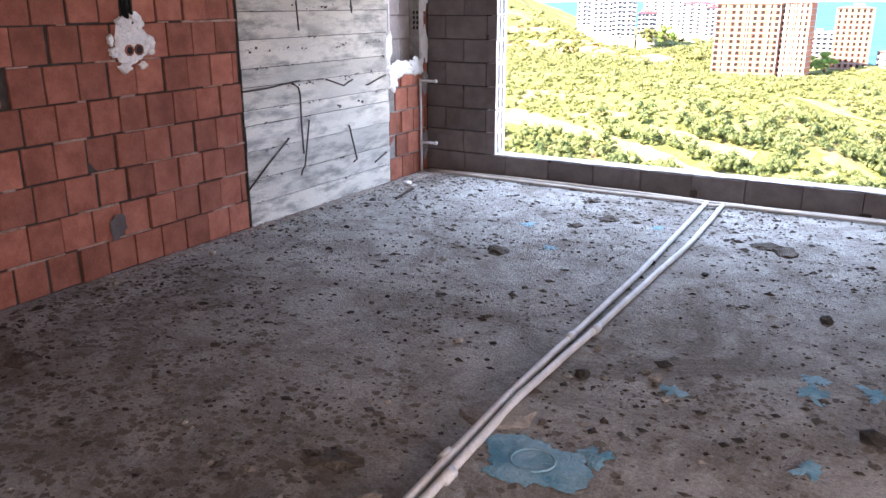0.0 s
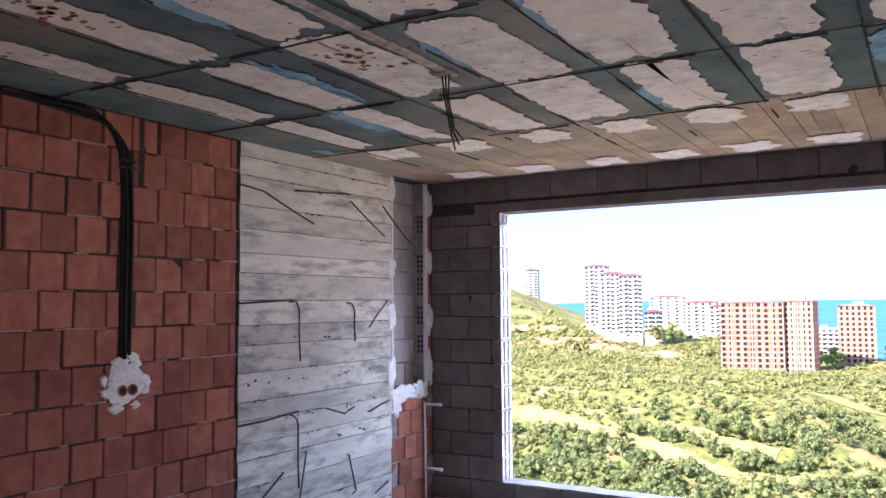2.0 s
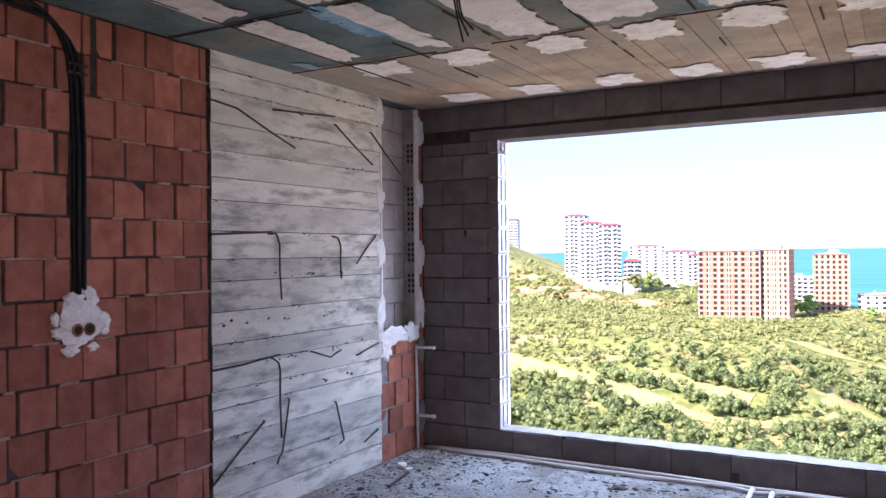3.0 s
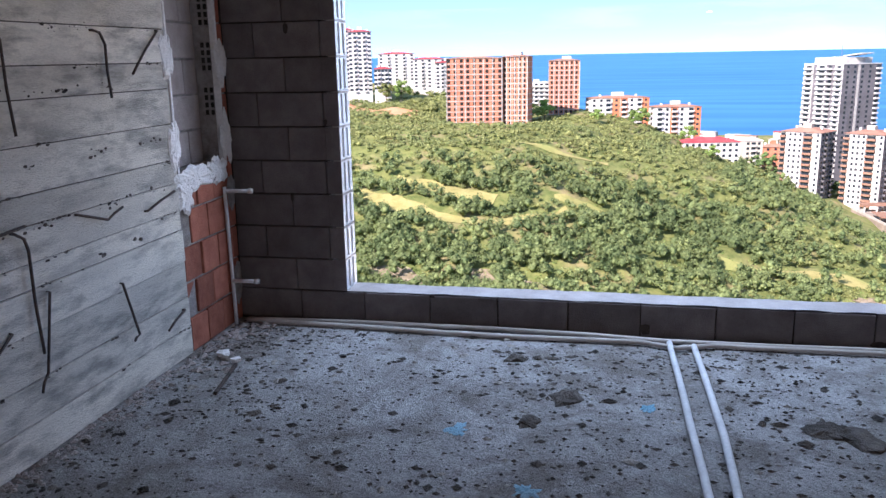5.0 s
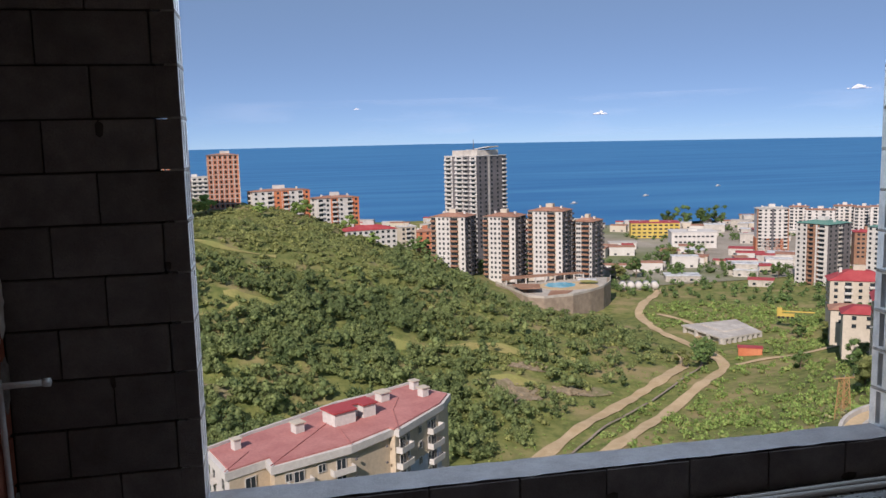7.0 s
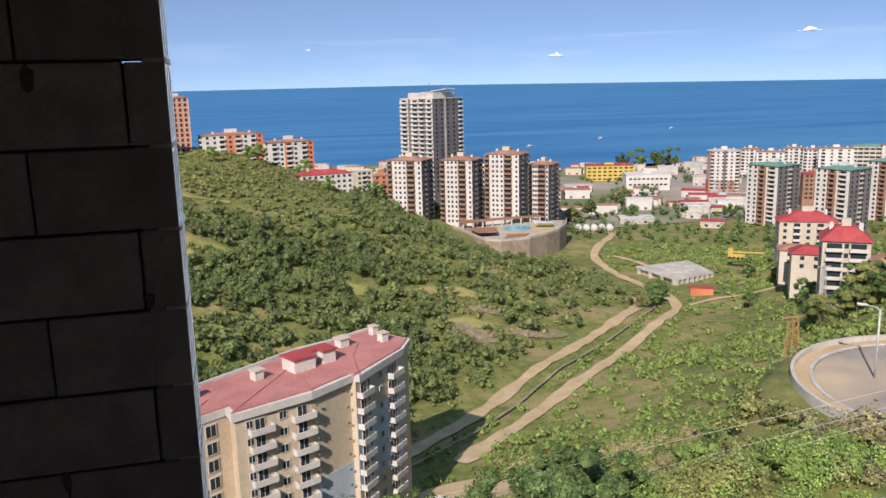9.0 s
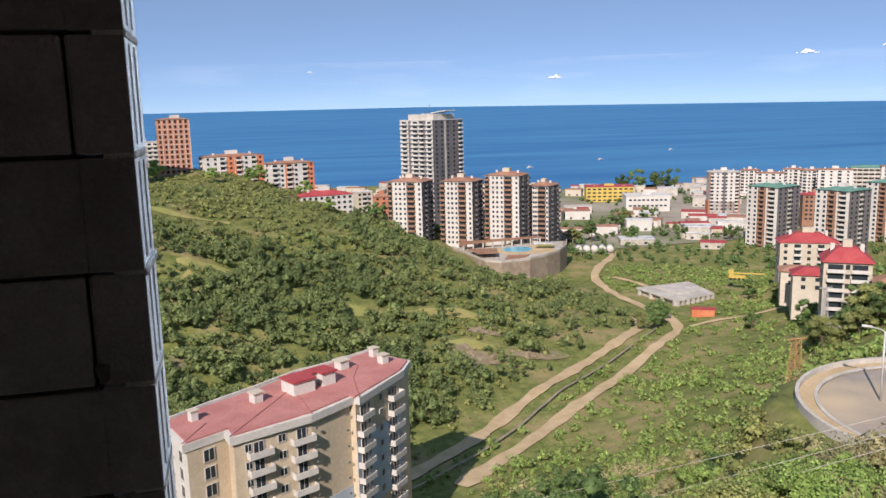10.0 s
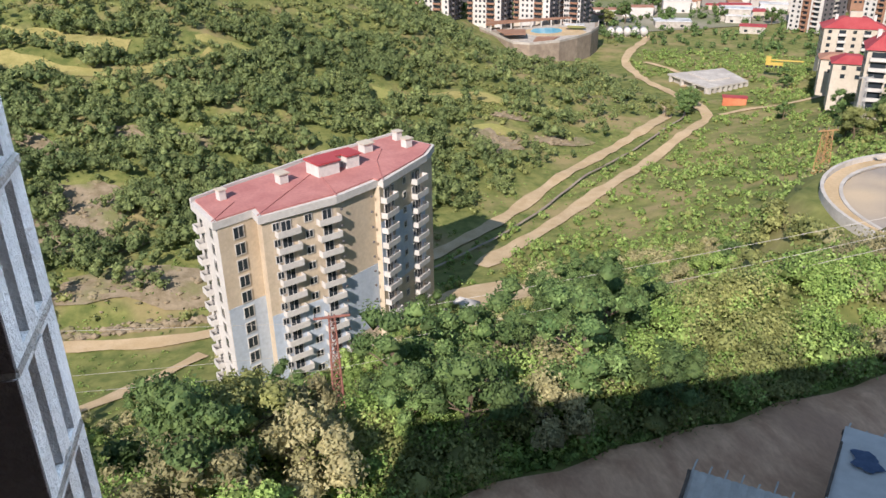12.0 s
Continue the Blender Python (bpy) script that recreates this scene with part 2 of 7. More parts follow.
SLAB = surf("weathered_slab", (0.425, 0.399, 0.365), (0.561, 0.535, 0.493), 0.3, 0.9, 0.2, 2.0, c3=(0.357, 0.332, 0.306))
SHEET = surf("galvanised_sheet", (0.50, 0.52, 0.53), (0.68, 0.70, 0.72), 0.8, 0.55, 0.15, 6.0, c3=(0.30, 0.32, 0.34))
TARPBLUE = surf("dark_blue_tarpaulin", (0.045, 0.075, 0.14), (0.08, 0.12, 0.20), 3, 0.7, 0.2, 20)
TIMBER = surf("dark_timber", (0.08, 0.06, 0.05), (0.14, 0.11, 0.09), 3, 0.9, 0.3, 20)
YELLOW = surf("yellow_paint", (0.496, 0.36, 0.08), (0.56, 0.424, 0.128), 0.2, 0.8, 0.05, 2.0)
LATTICE = surf("rusty_lattice", (0.34, 0.20, 0.09), (0.46, 0.29, 0.14), 1.0, 0.8, 0.1, 6.0)
LATTICERED = surf("red_lattice", (0.24, 0.10, 0.08), (0.32, 0.15, 0.12), 1.0, 0.8, 0.1, 6.0)
GALV = surf("zinc_grey", (0.42, 0.42, 0.42), (0.55, 0.55, 0.54), 1.0, 0.6, 0.1, 6.0, metal=0.3)
POOL = surf("pool_water", (0.10, 0.42, 0.60), (0.16, 0.50, 0.66), 0.2, 0.2, 0.0, 2.0, spec=0.5)
CLOUD = surf("cloud_vapour", (0.70, 0.71, 0.75), (0.82, 0.82, 0.83), 0.003, 1.0, 0.0, 0.02, spec=0.0, big=0.95)


def glassy(name, col, rough):
    m = bpy.data.materials.new(name)
    m.use_nodes = True
    p = m.node_tree.nodes["Principled BSDF"]
    p.inputs["Base Color"].default_value, p.inputs["Roughness"].default_value = (*col, 1), rough
    return m


PANE = glassy("dark_window_pane", (0.03, 0.04, 0.05), 0.15)
# near-black colour that stands in for the shade inside openings and hollow cells
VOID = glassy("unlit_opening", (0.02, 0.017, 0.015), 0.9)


def sea_material():
    m = bpy.data.materials.new("sea_water")
    m.use_nodes = True
    n, link = m.node_tree.nodes, m.node_tree.links.new
    p = n["Principled BSDF"]
    co = n.new("ShaderNodeTexCoord")
    mp = n.new("ShaderNodeMapping")
    mp.inputs["Scale"].default_value = (0.0016, 0.008, 1)
    t = n.new("ShaderNodeTexNoise")
    t.inputs["Scale"].default_value, t.inputs["Detail"].default_value = 1.0, 5
    r = n.new("ShaderNodeValToRGB")
    r.color_ramp.elements[0].color, r.color_ramp.elements[1].color = (0.026, 0.145, 0.345, 1), (0.055, 0.225, 0.43, 1)
    r.color_ramp.elements[0].position, r.color_ramp.elements[1].position = 0.35, 0.7
    link(co.outputs["Object"], mp.inputs[0])
    link(mp.outputs[0], t.inputs["Vector"])
    link(t.outputs["Fac"], r.inputs[0])
    link(r.outputs[0], p.inputs["Base Color"])
    p.inputs["Roughness"].default_value, p.inputs["Specular IOR Level"].default_value = 0.55, 0.12
    return m


SEA = sea_material()


# ---- mesh helpers ----
class Mesh:
    """Collects boxes, prisms, tubes and lumps into one mesh."""

    def __init__(self):
        self.v, self.f, self.k = [], [], []

    def add(self, verts, faces, k=0):
        o = len(self.v)
        self.v += [tuple(a) for a in verts]
        self.f += [[o + i for i in q] for q in faces]
        self.k += [k] * len(faces)
        return self

    def box(self, a, b, k=0, c=0.0, m=None):
        """A box from corner a to corner b; c: its chamfer on the edges seen from all sides."""
        (x0, y0, z0), (x1, y1, z1) = a, b
        if c <= 0:
            v = [(x, y, z) for z in (z0, z1) for x, y in ((x0, y0), (x1, y0), (x1, y1), (x0, y1))]
            f = [(3, 2, 1, 0), (4, 5, 6, 7), (0, 1, 5, 4), (1, 2, 6, 5), (2, 3, 7, 6), (3, 0, 4, 7)]
        else:
            v, f = [], []
            xs, ys, zs = (x0, x1), (y0, y1), (z0, z1)
            cx, cy, cz = (x0 + c, x1 - c), (y0 + c, y1 - c), (z0 + c, z1 - c)
            for i in (0, 1):
                for j in (0, 1):
                    for l in (0, 1):
                        v += [(xs[i], cy[j], cz[l]), (cx[i], ys[j], cz[l]), (cx[i], cy[j], zs[l])]
            at = lambda i, j, l, w: (i * 4 + j * 2 + l) * 3 + w
            for i in (0, 1):
                f.append([at(i, 0, 0, 0), at(i, 1, 0, 0), at(i, 1, 1, 0), at(i, 0, 1, 0)][::1 if i else -1])
                f.append([at(0, i, 0, 1), at(0, i, 1, 1), at(1, i, 1, 1), at(1, i, 0, 1)][::1 if i else -1])
                f.append([at(0, 0, i, 2), at(1, 0, i, 2), at(1, 1, i, 2), at(0, 1, i, 2)][::1 if i else -1])
            for i in (0, 1):
                for j in (0, 1):
                    s = 1 if i == j else -1
                    f.append([at(i, j, 0, 0), at(i, j, 0, 1), at(i, j, 1, 1), at(i, j, 1, 0)][::s])
                    f.append([at(i, 0, j, 0), at(i, 1, j, 0), at(i, 1, j, 2), at(i, 0, j, 2)][::s])
                    f.append([at(0, i, j, 1), at(1, i, j, 1), at(1, i, j, 2), at(0, i, j, 2)][::-s])
                    for l in (0, 1):
                        f.append([at(i, j, l, 0), at(i, j, l, 1), at(i, j, l, 2)][::1 if (i + j + l) % 2 else -1])
        if m is not None:
            v = [m @ Vector(p) for p in v]
        return self.add(v, f, k)

    def prism(self, ring, z0, z1, k=0):
        """An upright prism over a ring of (x, y), counter-clockwise from above."""
        n = len(ring)
        v = [(x, y, z0) for x, y in ring] + [(x, y, z1) for x, y in ring]
        f = [list(range(n))[::-1], list(range(n, 2 * n))] + [(i, (i + 1) % n, n + (i + 1) % n, n + i) for i in range(n)]
        return self.add(v, f, k)

    def tube(self, pts, r, sides=8, k=0):
        """A round bar along points."""
        pts = [Vector(p) for p in pts]
        rings = []
        for i, p in enumerate(pts):
            d = (pts[min(i + 1, len(pts) - 1)] - pts[max(i - 1, 0)]).normalized()
            u = d.orthogonal().normalized() if i == 0 else (u - d * u.dot(d)).normalized()
            w = d.cross(u)
            rings.append([p + (u * math.cos(a) + w * math.sin(a)) * r for a in (2 * math.pi * s / sides for s in range(sides))])
        v = [q for ring in rings for q in ring]
        f = [(i * sides + s, i * sides + (s + 1) % sides, (i + 1) * sides + (s + 1) % sides, (i + 1) * sides + s)
             for i in range(len(pts) - 1) for s in range(sides)]
        f += [list(range(sides))[::-1], list(range(len(v) - sides, len(v)))]
        return self.add(v, f, k)

    def lump(self, at, size, rng, k=0, rough=0.25, shape=None):
        """An uneven stone."""
        v, f = shape or ICO
        out = []
        for p in v:
            g = 1 + rng.uniform(-rough, rough)
            out.append((at[0] + p[0] * size[0] * g, at[1] + p[1] * size[1] * g, at[2] + p[2] * size[2] * g))
        return self.add(out, f, k)

    def data(self, name, *mats, smooth=False):
        me = bpy.data.meshes.new(name)
        me.from_pydata(self.v, [], self.f)
        for m in mats:
            me.materials.append(m)
        if len(mats) > 1:
            me.polygons.foreach_set("material_index", self.k)
        if smooth:
            me.polygons.foreach_set("use_smooth", [True] * len(self.f))
        me.update()
        return me


def ico(sub):
    bm = bmesh.new()
    bmesh.ops.create_icosphere(bm, subdivisions=sub, radius=1)
    bm.verts.index_update()
    out = [tuple(v.co) for v in bm.verts], [[v.index for v in f.verts] for f in bm.faces]
    bm.free()
    return out


ICO = ico(1)
ICO2 = ico(2)
OCT = [(1, 0, 0), (-1, 0, 0), (0, 1, 0), (0, -1, 0), (0, 0, 1), (0, 0, -1)], [(0, 2, 4), (2, 1, 4), (1, 3, 4), (3, 0, 4), (2, 0, 5), (1, 2, 5), (3, 1, 5), (0, 3, 5)]


def thing(name, me, label, category, group="", kind="", m=None):
    ob = tagged(new(name, me), label, category, group, kind)
    if m is not None:
        ob.matrix_world = m
    return ob


def part(name, me, parent, label="", m=None):
    """Links a mesh as one part under a thing or a part; m: its place under it."""
    ob = new(name, me)
    ob.parent = parent
    if m is not None:
        ob.matrix_basis = m
    if label:
        ob["label"] = label
    return ob


def blob(cx, cy, rx, ry, seed, n=40, rough=0.35, power=2.0):
    """A ragged closed outline round (cx, cy)."""
    out = []
    for i in range(n):
        a = 2 * math.pi * i / n
        c, s = math.cos(a), math.sin(a)
        q = (abs(c) ** power + abs(s) ** power) ** (-1 / power)
        g = q * (1 + rough * noise.noise((c * 1.7 + seed, s * 1.7, seed * 0.7)) + 0.5 * rough * noise.noise((c * 6 + seed, s * 6, 3.1)))
        out.append((cx + rx * c * g, cy + ry * s * g))
    return out


def S(v, a, b):
    t = min(1.0, max(0.0, (v - a) / (b - a)))
    return t * t * (3 - 2 * t)


# ---- the room ----
H = 2.737            # floor to ceiling
COURSE = 0.1955
WX0, WX1, WZ0, WZ1 = 0.683, 3.87, 0.197, 2.44   # window opening
EAST, SOUTH = 5.2, -8.6
rng = random.Random(4)

floor = thing("floor", Mesh().box((-0.2, SOUTH, -0.25), (EAST, 0.19, 0)).data("floor", SCREED),
              "grey dusty cement screed floor with dirt and debris", "floor", kind="structure")

# west wall: hollow clay bricks, a concrete shear wall, and a corner strip with a niche
CONC0, CONC1 = -2.33, -0.625
wall_west = thing("wall_west", Mesh().box((-0.22, SOUTH, 0), (-0.012, CONC0, H)).data("wall_west", JOINT),
                  "red hollow clay brick wall with open joints", "wall", kind="structure")
brick_cache = {}


def piece(name, size, material, chamfer=0.004):
    key = (name, tuple(round(s, 3) for s in size))
    if key not in brick_cache:
        x, y, z = (s / 2 for s in size)
        brick_cache[key] = Mesh().box((-x, -y, -z), (x, y, z), 0, chamfer).data(name, material)
    return brick_cache[key]


CHASES = ((-3.215, -3.132, 1.30, 2.52), (-3.098, -3.060, 2.36, 3.0))
far_bricks = Mesh()


def lay(name, parent, x, y0, y1, z0, z1, material, depth=0.07, proud=0.0):
    """One brick of a west wall, its face at x."""
    ob = part(name, piece(name, (depth, y1 - y0, z1 - z0), material), parent)
    ob.matrix_basis = pose(x + proud - depth / 2, (y0 + y1) / 2, (z0 + z1) / 2, rng.uniform(-.7, .7), rng.uniform(-1.1, 1.1), rng.uniform(-1.2, 1.2))
    return ob


BW = 0.1895
for row in range(14):
    z0, z1 = row * COURSE + 0.005, min((row + 1) * COURSE - 0.005, H - 0.002)
    y = CONC0 - 0.012 - (0.055 if row % 2 else 0.0)
    if row % 2:      # a narrow closer, set back
        lay("brick", wall_west, 0, y + 0.008, y + 0.052, z0, z1, BRICK, proud=-0.007)
    while y > SOUTH + 0.1:
        w = BW + rng.uniform(-0.005, 0.005)
        a, b = y - w + rng.choice((0.006, 0.009, 0.012, 0.016)), y
        spans = [(a, b)]
        for c0, c1, cz, ct in CHASES:
            if z1 > cz and z0 < ct - 0.1:
                c0, c1 = c0 + rng.uniform(-0.007, 0.005), c1 + rng.uniform(-0.005, 0.007)
                spans = [s for a, b in spans for s in (((a, min(b, c0)), (max(a, c1), b)) if a < c1 and b > c0 else ((a, b),))]
        for a, b in spans:
            if b - a < 0.03:
                continue
            zz = z0 + rng.uniform(-0.004, 0.003)
            if a > -6.4:
                lay("brick", wall_west, 0, a, b, zz, z1, BRICK, proud=rng.uniform(-0.011, 0.008))
            else:
                far_bricks.box((-0.07, a, zz), (rng.uniform(-0.006, 0.004), b, z1), 0, 0.004)
        y -= w
tagged(part("brick_field", far_bricks.data("brick_field", BRICK), wall_west), kind="stuff")

# squeezed-out mortar in the bed joints
beds = Mesh()
for row in range(1, 14):
    y = CONC0
    while y > -6.5:
        step = rng.uniform(0.05, 0.22)
        if rng.random() < 0.42 and not (row * COURSE > 1.3 and -3.24 < y < -3.04 + step):
            h = rng.uniform(0.003, 0.008)
            beds.box((-0.03, y - step, row * COURSE - h), (rng.uniform(-0.006, 0.004), y, row * COURSE + h), 0, 0.002)
        y -= step
tagged(part("mortar_bed", beds.data("mortar_bed", PINKBED), wall_west), kind="stuff")

# one brick is smeared with grey mortar
ring = blob(0, 0, 0.055, 0.075, 4.4, 28, 0.5)
part("mortar_smear", Mesh().add([(0.012, -3.395 + a, 0.27 + b) for a, b in ring] + [(0.017, -3.395, 0.26)], [(i, (i + 1) % 28, 28) for i in range(28)]).data("mortar_smear", BLOCK), wall_west, "grey mortar smear")

# shear wall of board-marked concrete
shear = thing("wall_concrete", Mesh().box((-0.22, CONC0, 0), (-0.006, CONC1, H)).data("wall_concrete", DIRT),
              "grey board-marked concrete wall with cut rebar ends", "wall", kind="structure")
z, joints_z = 0.0, []
while z < H - 0.02:
    h = rng.choice((0.1, 0.125, 0.15, 0.17, 0.19)) * rng.uniform(0.95, 1.05)
    z1 = min(z + h, H - 0.001)
    tilt = rng.uniform(-0.006, 0.006)
    me = Mesh()
    n = 24
    out = rng.uniform(0.0, 0.011)
    for i in range(n):       # one board's print, slightly wavy
        a, b = CONC0 + 0.004 + (CONC1 - CONC0 - 0.006) * i / n, CONC0 + 0.004 + (CONC1 - CONC0 - 0.006) * (i + 1) / n
        me.add([(out + 0.002 * noise.noise((yy * 3, zz * 9, 1.0)), yy, zz) for yy, zz in ((a, z + 0.005), (b, z + 0.005), (b, z1), (a, z1))],
               [(0, 1, 2, 3)])
    me.add([(out, CONC0 + 0.004, z + 0.005), (-0.006, CONC0 + 0.004, z + 0.005), (-0.006, CONC1, z + 0.005), (out, CONC1 - 0.002, z + 0.005)], [(0, 1, 2, 3)])
    me.add([(out, CONC0 + 0.004, z1), (-0.006, CONC0 + 0.004, z1), (-0.006, CONC1, z1), (out, CONC1 - 0.002, z1)], [(3, 2, 1, 0)])
    me.add([(out, CONC1 - 0.002, z + .005), (-0.006, CONC1, z + .005), (-0.006, CONC1, z1), (out, CONC1 - 0.002, z1)], [(0, 1, 2, 3)])
    part("board_print", me.data("board_print", CONCRETE), shear)
    joints_z.append(z)
    z = z1
# honeycombed pour lines
comb = Mesh()
for zc, y0, y1 in ((2.49, -1.95, -1.1), (1.70, -2.3, -0.7), (1.45, -1.9, -1.1), (1.17, -2.3, -0.75), (0.93, -2.3, -0.7), (0.72, -1.9, -1.0)):
    for i in range(46):
        yy = rng.uniform(y0, y1)
        if noise.noise((yy * 6, zc * 9, 2)) < -0.05:
            continue
        s = 0.003 + 0.013 * rng.random() ** 2.2
        comb.lump((0.006, yy, zc + rng.gauss(0, 0.008) + 0.01 * math.sin(yy * 5)), (0.004, s, s * 0.6), rng)
for zc in joints_z[1:]:
    for i in range(70):
        yy = rng.uniform(CONC0 + 0.02, CONC1 - 0.02)
        if noise.noise((yy * 3.5, zc * 13, 5)) < 0.12:
            continue
        s = 0.002 + 0.009 * rng.random() ** 2.5
        comb.lump((0.006, yy, zc + rng.gauss(0, 0.005)), (0.005, s * 1.7, s * 0.6), rng)
tagged(part("honeycomb", comb.data("honeycomb", DIRT), shear), kind="stuff")

# formwork wires and starter bars
BARS = [
    ((-2.34, 2.45), (-2.13, 2.43), (-1.63, 2.25)), ((-1.81, 2.47), (-1.21, 2.51)), ((-1.19, 2.46), (-0.76, 2.22)), ((-0.76, 2.46), (-0.38, 2.18)),
    ((-2.33, 1.69), (-1.85, 1.71)), ((-1.86, 1.70), (-1.80, 1.70), (-1.77, 1.64), (-1.77, 1.29)), ((-1.22, 1.69), (-1.17, 1.68), (-1.14, 1.63), (-1.15, 1.40)),
    ((-0.71, 1.70), (-0.97, 1.50)), ((-2.33, 0.92), (-2.1, 0.925), (-1.79, 0.95)), ((-1.84, 0.93), (-1.79, 0.90), (-1.775, 0.85), (-1.78, 0.43)),
    ((-1.46, 0.93), (-1.26, 0.87), (-1.16, 0.91)), ((-0.95, 0.85), (-0.71, 0.91)), ((-1.69, 0.66), (-1.76, 0.34), (-1.82, 0.28)),
    ((-1.21, 0.56), (-1.12, 0.28), (-1.18, 0.27)), ((-1.92, 0.56), (-2.37, 0.27)), ((-0.70, 0.27), (-0.89, 0.22)),
]
for bar in BARS:
    pts = [Vector((-0.01, *bar[0]))]
    for a, b in zip(bar, bar[1:]):
        for q in (0.0, 0.5):
            pts.append(Vector((0.022, a[0] + (b[0] - a[0]) * q, a[1] + (b[1] - a[1]) * q)))
    pts.append(Vector((0.034, *bar[-1])))
    thing("rebar", Mesh().tube(pts, 0.0062, 6).data("rebar", STEEL, smooth=True),
          "dark bent rebar end sticking out of concrete wall", "rebar", "rebar ends")

# corner strip: red bricks below, a niche of pale blocks above, red bricks beside it
NY0, NY1, NZ, ND = -0.605, -0.085, 0.98, 0.13
strip = thing("wall_corner", Mesh().box((-0.22, CONC1, 0), (-0.012, -0.001, NZ)).box((-0.22, NY1 + 0.004, NZ), (-0.012, -0.001, H))
              .box((-0.22, CONC1, NZ), (-ND - 0.012, NY1 + 0.004, H)).box((-ND - 0.012, CONC1, NZ), (-0.004, NY0, H))
              .data("wall_corner", MORTAR), "narrow brick and block strip with a tall niche", "wall", kind="structure")
for row in range(5):
    z0, z1 = row * COURSE + 0.006, (row + 1) * COURSE - 0.005
    y, first = CONC1 + 0.006, True
    while y < -0.03:
        w = 0.10 if (row % 2 and first) else BW
        y1 = min(y + w - 0.01, -0.004)
        lay("brick", strip, 0, y, y1, z0, z1, BRICK, proud=rng.uniform(-0.02, -0.012) if (row % 2 and first) else rng.uniform(-0.004, 0.006))
        y, first = y + w, False
for row in range(5, 14):
    z0, z1 = row * COURSE + 0.006, min((row + 1) * COURSE - 0.005, H - 0.002)
    lay("brick", strip, 0, NY1 + 0.008, -0.004, z0, z1, BRICK, proud=rng.uniform(-0.004, 0.004))
    y = NY0 - 0.1 + (0.2 if row % 2 else 0.0)
    for a, b in ((NY0, y + 0.27), (y + 0.28, NY1 - 0.002)):
        lay("block", strip, -ND, a, b, z0, z1, PALEBLOCK, depth=0.05, proud=rng.uniform(-0.003, 0.004))
# the niche's side: hollow brick ends, the shade in their cells put on as near-black plates
cells = Mesh()
cells.box((-ND, NY1 - 0.002, NZ), (-0.004, NY1 + 0.004, H), 0)
for zc in (1.25, 1.5, 1.75, 1.95, 2.3):
    for i in range(4):
        for j in range(2):
            cells.box((-0.035 - 0.035 * j - 0.02, NY1 - 0.004, zc + i * 0.042), (-0.035 - 0.035 * j, NY1 - 0.001, zc + i * 0.042 + 0.028), 1)
part("niche_side", cells.data("niche_side", MORTAR, VOID), strip, "dark niche side of hollow brick ends")
# corner beads and plaster dabs
for y in (NY0 - 0.004, NY1 + 0.004):
    part("corner_bead", Mesh().box((-0.03, y - 0.009, NZ), (0.009, y + 0.009, H - 0.01), 0, 0.003).data("corner_bead", FOAM), strip, "white metal corner bead")


def dab(parent, y, z, ry, rz, seed, x=0.004, deep=0.014, name="plaster_dab", rough=0.5):
    """A ragged flat dab of plaster on a west wall."""
    ring = blob(0, 0, ry, rz, seed, 36, rough)
    inner = [(a * 0.8, b * 0.8) for a, b in ring]
    n = len(ring)
    v = [(x, y + a, z + b) for a, b in ring] + [(x + deep * (0.7 + 0.5 * noise.noise((a * 30, b * 30, seed))), y + a, z + b) for a, b in inner]
    v.append((x + deep, y, z))
    f = [(i, (i + 1) % n, n + (i + 1) % n, n + i) for i in range(n)] + [(n + i, n + (i + 1) % n, 2 * n) for i in range(n)]
    part(name, Mesh().add(v, f).data(name, FOAM), parent, "white plaster dab")


for i, (z, rz) in enumerate(((2.62, 0.09), (1.98, 0.09), (1.58, 0.12), (1.13, 0.14))):
    dab(strip, NY0 - 0.02, z, 0.055, rz, i + 1.3)
for i, (z, rz) in enumerate(((2.55, 0.11), (2.05, 0.10), (1.55, 0.15), (1.12, 0.14))):
    dab(strip, NY1 + 0.03, z, 0.06, rz, i + 6.7)
dab(strip, -0.45, 0.94, 0.19, 0.075, 11.2)
dab(strip, -0.56, 0.86, 0.075, 0.10, 12.9)
dab(strip, -0.19, 0.95, 0.12, 0.08, 13.4)
for y, z, ry, rz, sd in ((-0.05, 0.80, 0.05, 0.1, 2.2), (-0.05, 0.25, 0.045, 0.14, 4.2)):
    ring = blob(0, 0, ry, rz, sd, 24)
    part("mortar_dab", Mesh().add([(0.008, y + a, z + b) for a, b in ring] + [(0.02, y, z)],
                                  [(i, (i + 1) % 24, 24) for i in range(24)]).data("mortar_dab", MORTAR), strip)

# radiator pipes in the corner
pipe = thing("radiator_pipe", Mesh().tube([(0.022, -0.14, 0.0), (0.022, -0.145, 0.3), (0.018, -0.15, 0.84)], 0.011, 8).data("radiator_pipe", PVC, smooth=True),
             "white plastic riser pipe with two capped stubs", "pipe")
for z in (0.82, 0.28):
    part("stub", Mesh().tube([(0.02, -0.145, z - 0.004), (0.18, -0.15, z)], 0.012, 8).data("stub", PVC, smooth=True), pipe)
    part("cap", Mesh().tube([(0.165, -0.15, z), (0.19, -0.15, z)], 0.016, 10).data("cap", PVC, smooth=True), pipe)

# window wall of pumice blocks
wall_north = thing("wall_north", Mesh().box((-0.22, 0.02, 0), (WX0 - 0.11, 0.17, H)).box((WX0 - 0.11, 0.02, 0), (WX1 + 0.11, 0.17, WZ0 - 0.02))
                   .box((WX1 + 0.11, 0.02, 0), (EAST, 0.17, H)).box((WX0 - 0.11, 0.02, WZ1 + 0.09), (WX1 + 0.11, 0.17, H))
                   .data("wall_north", JOINT), "grey pumice block wall round a large window opening", "wall", kind="structure")


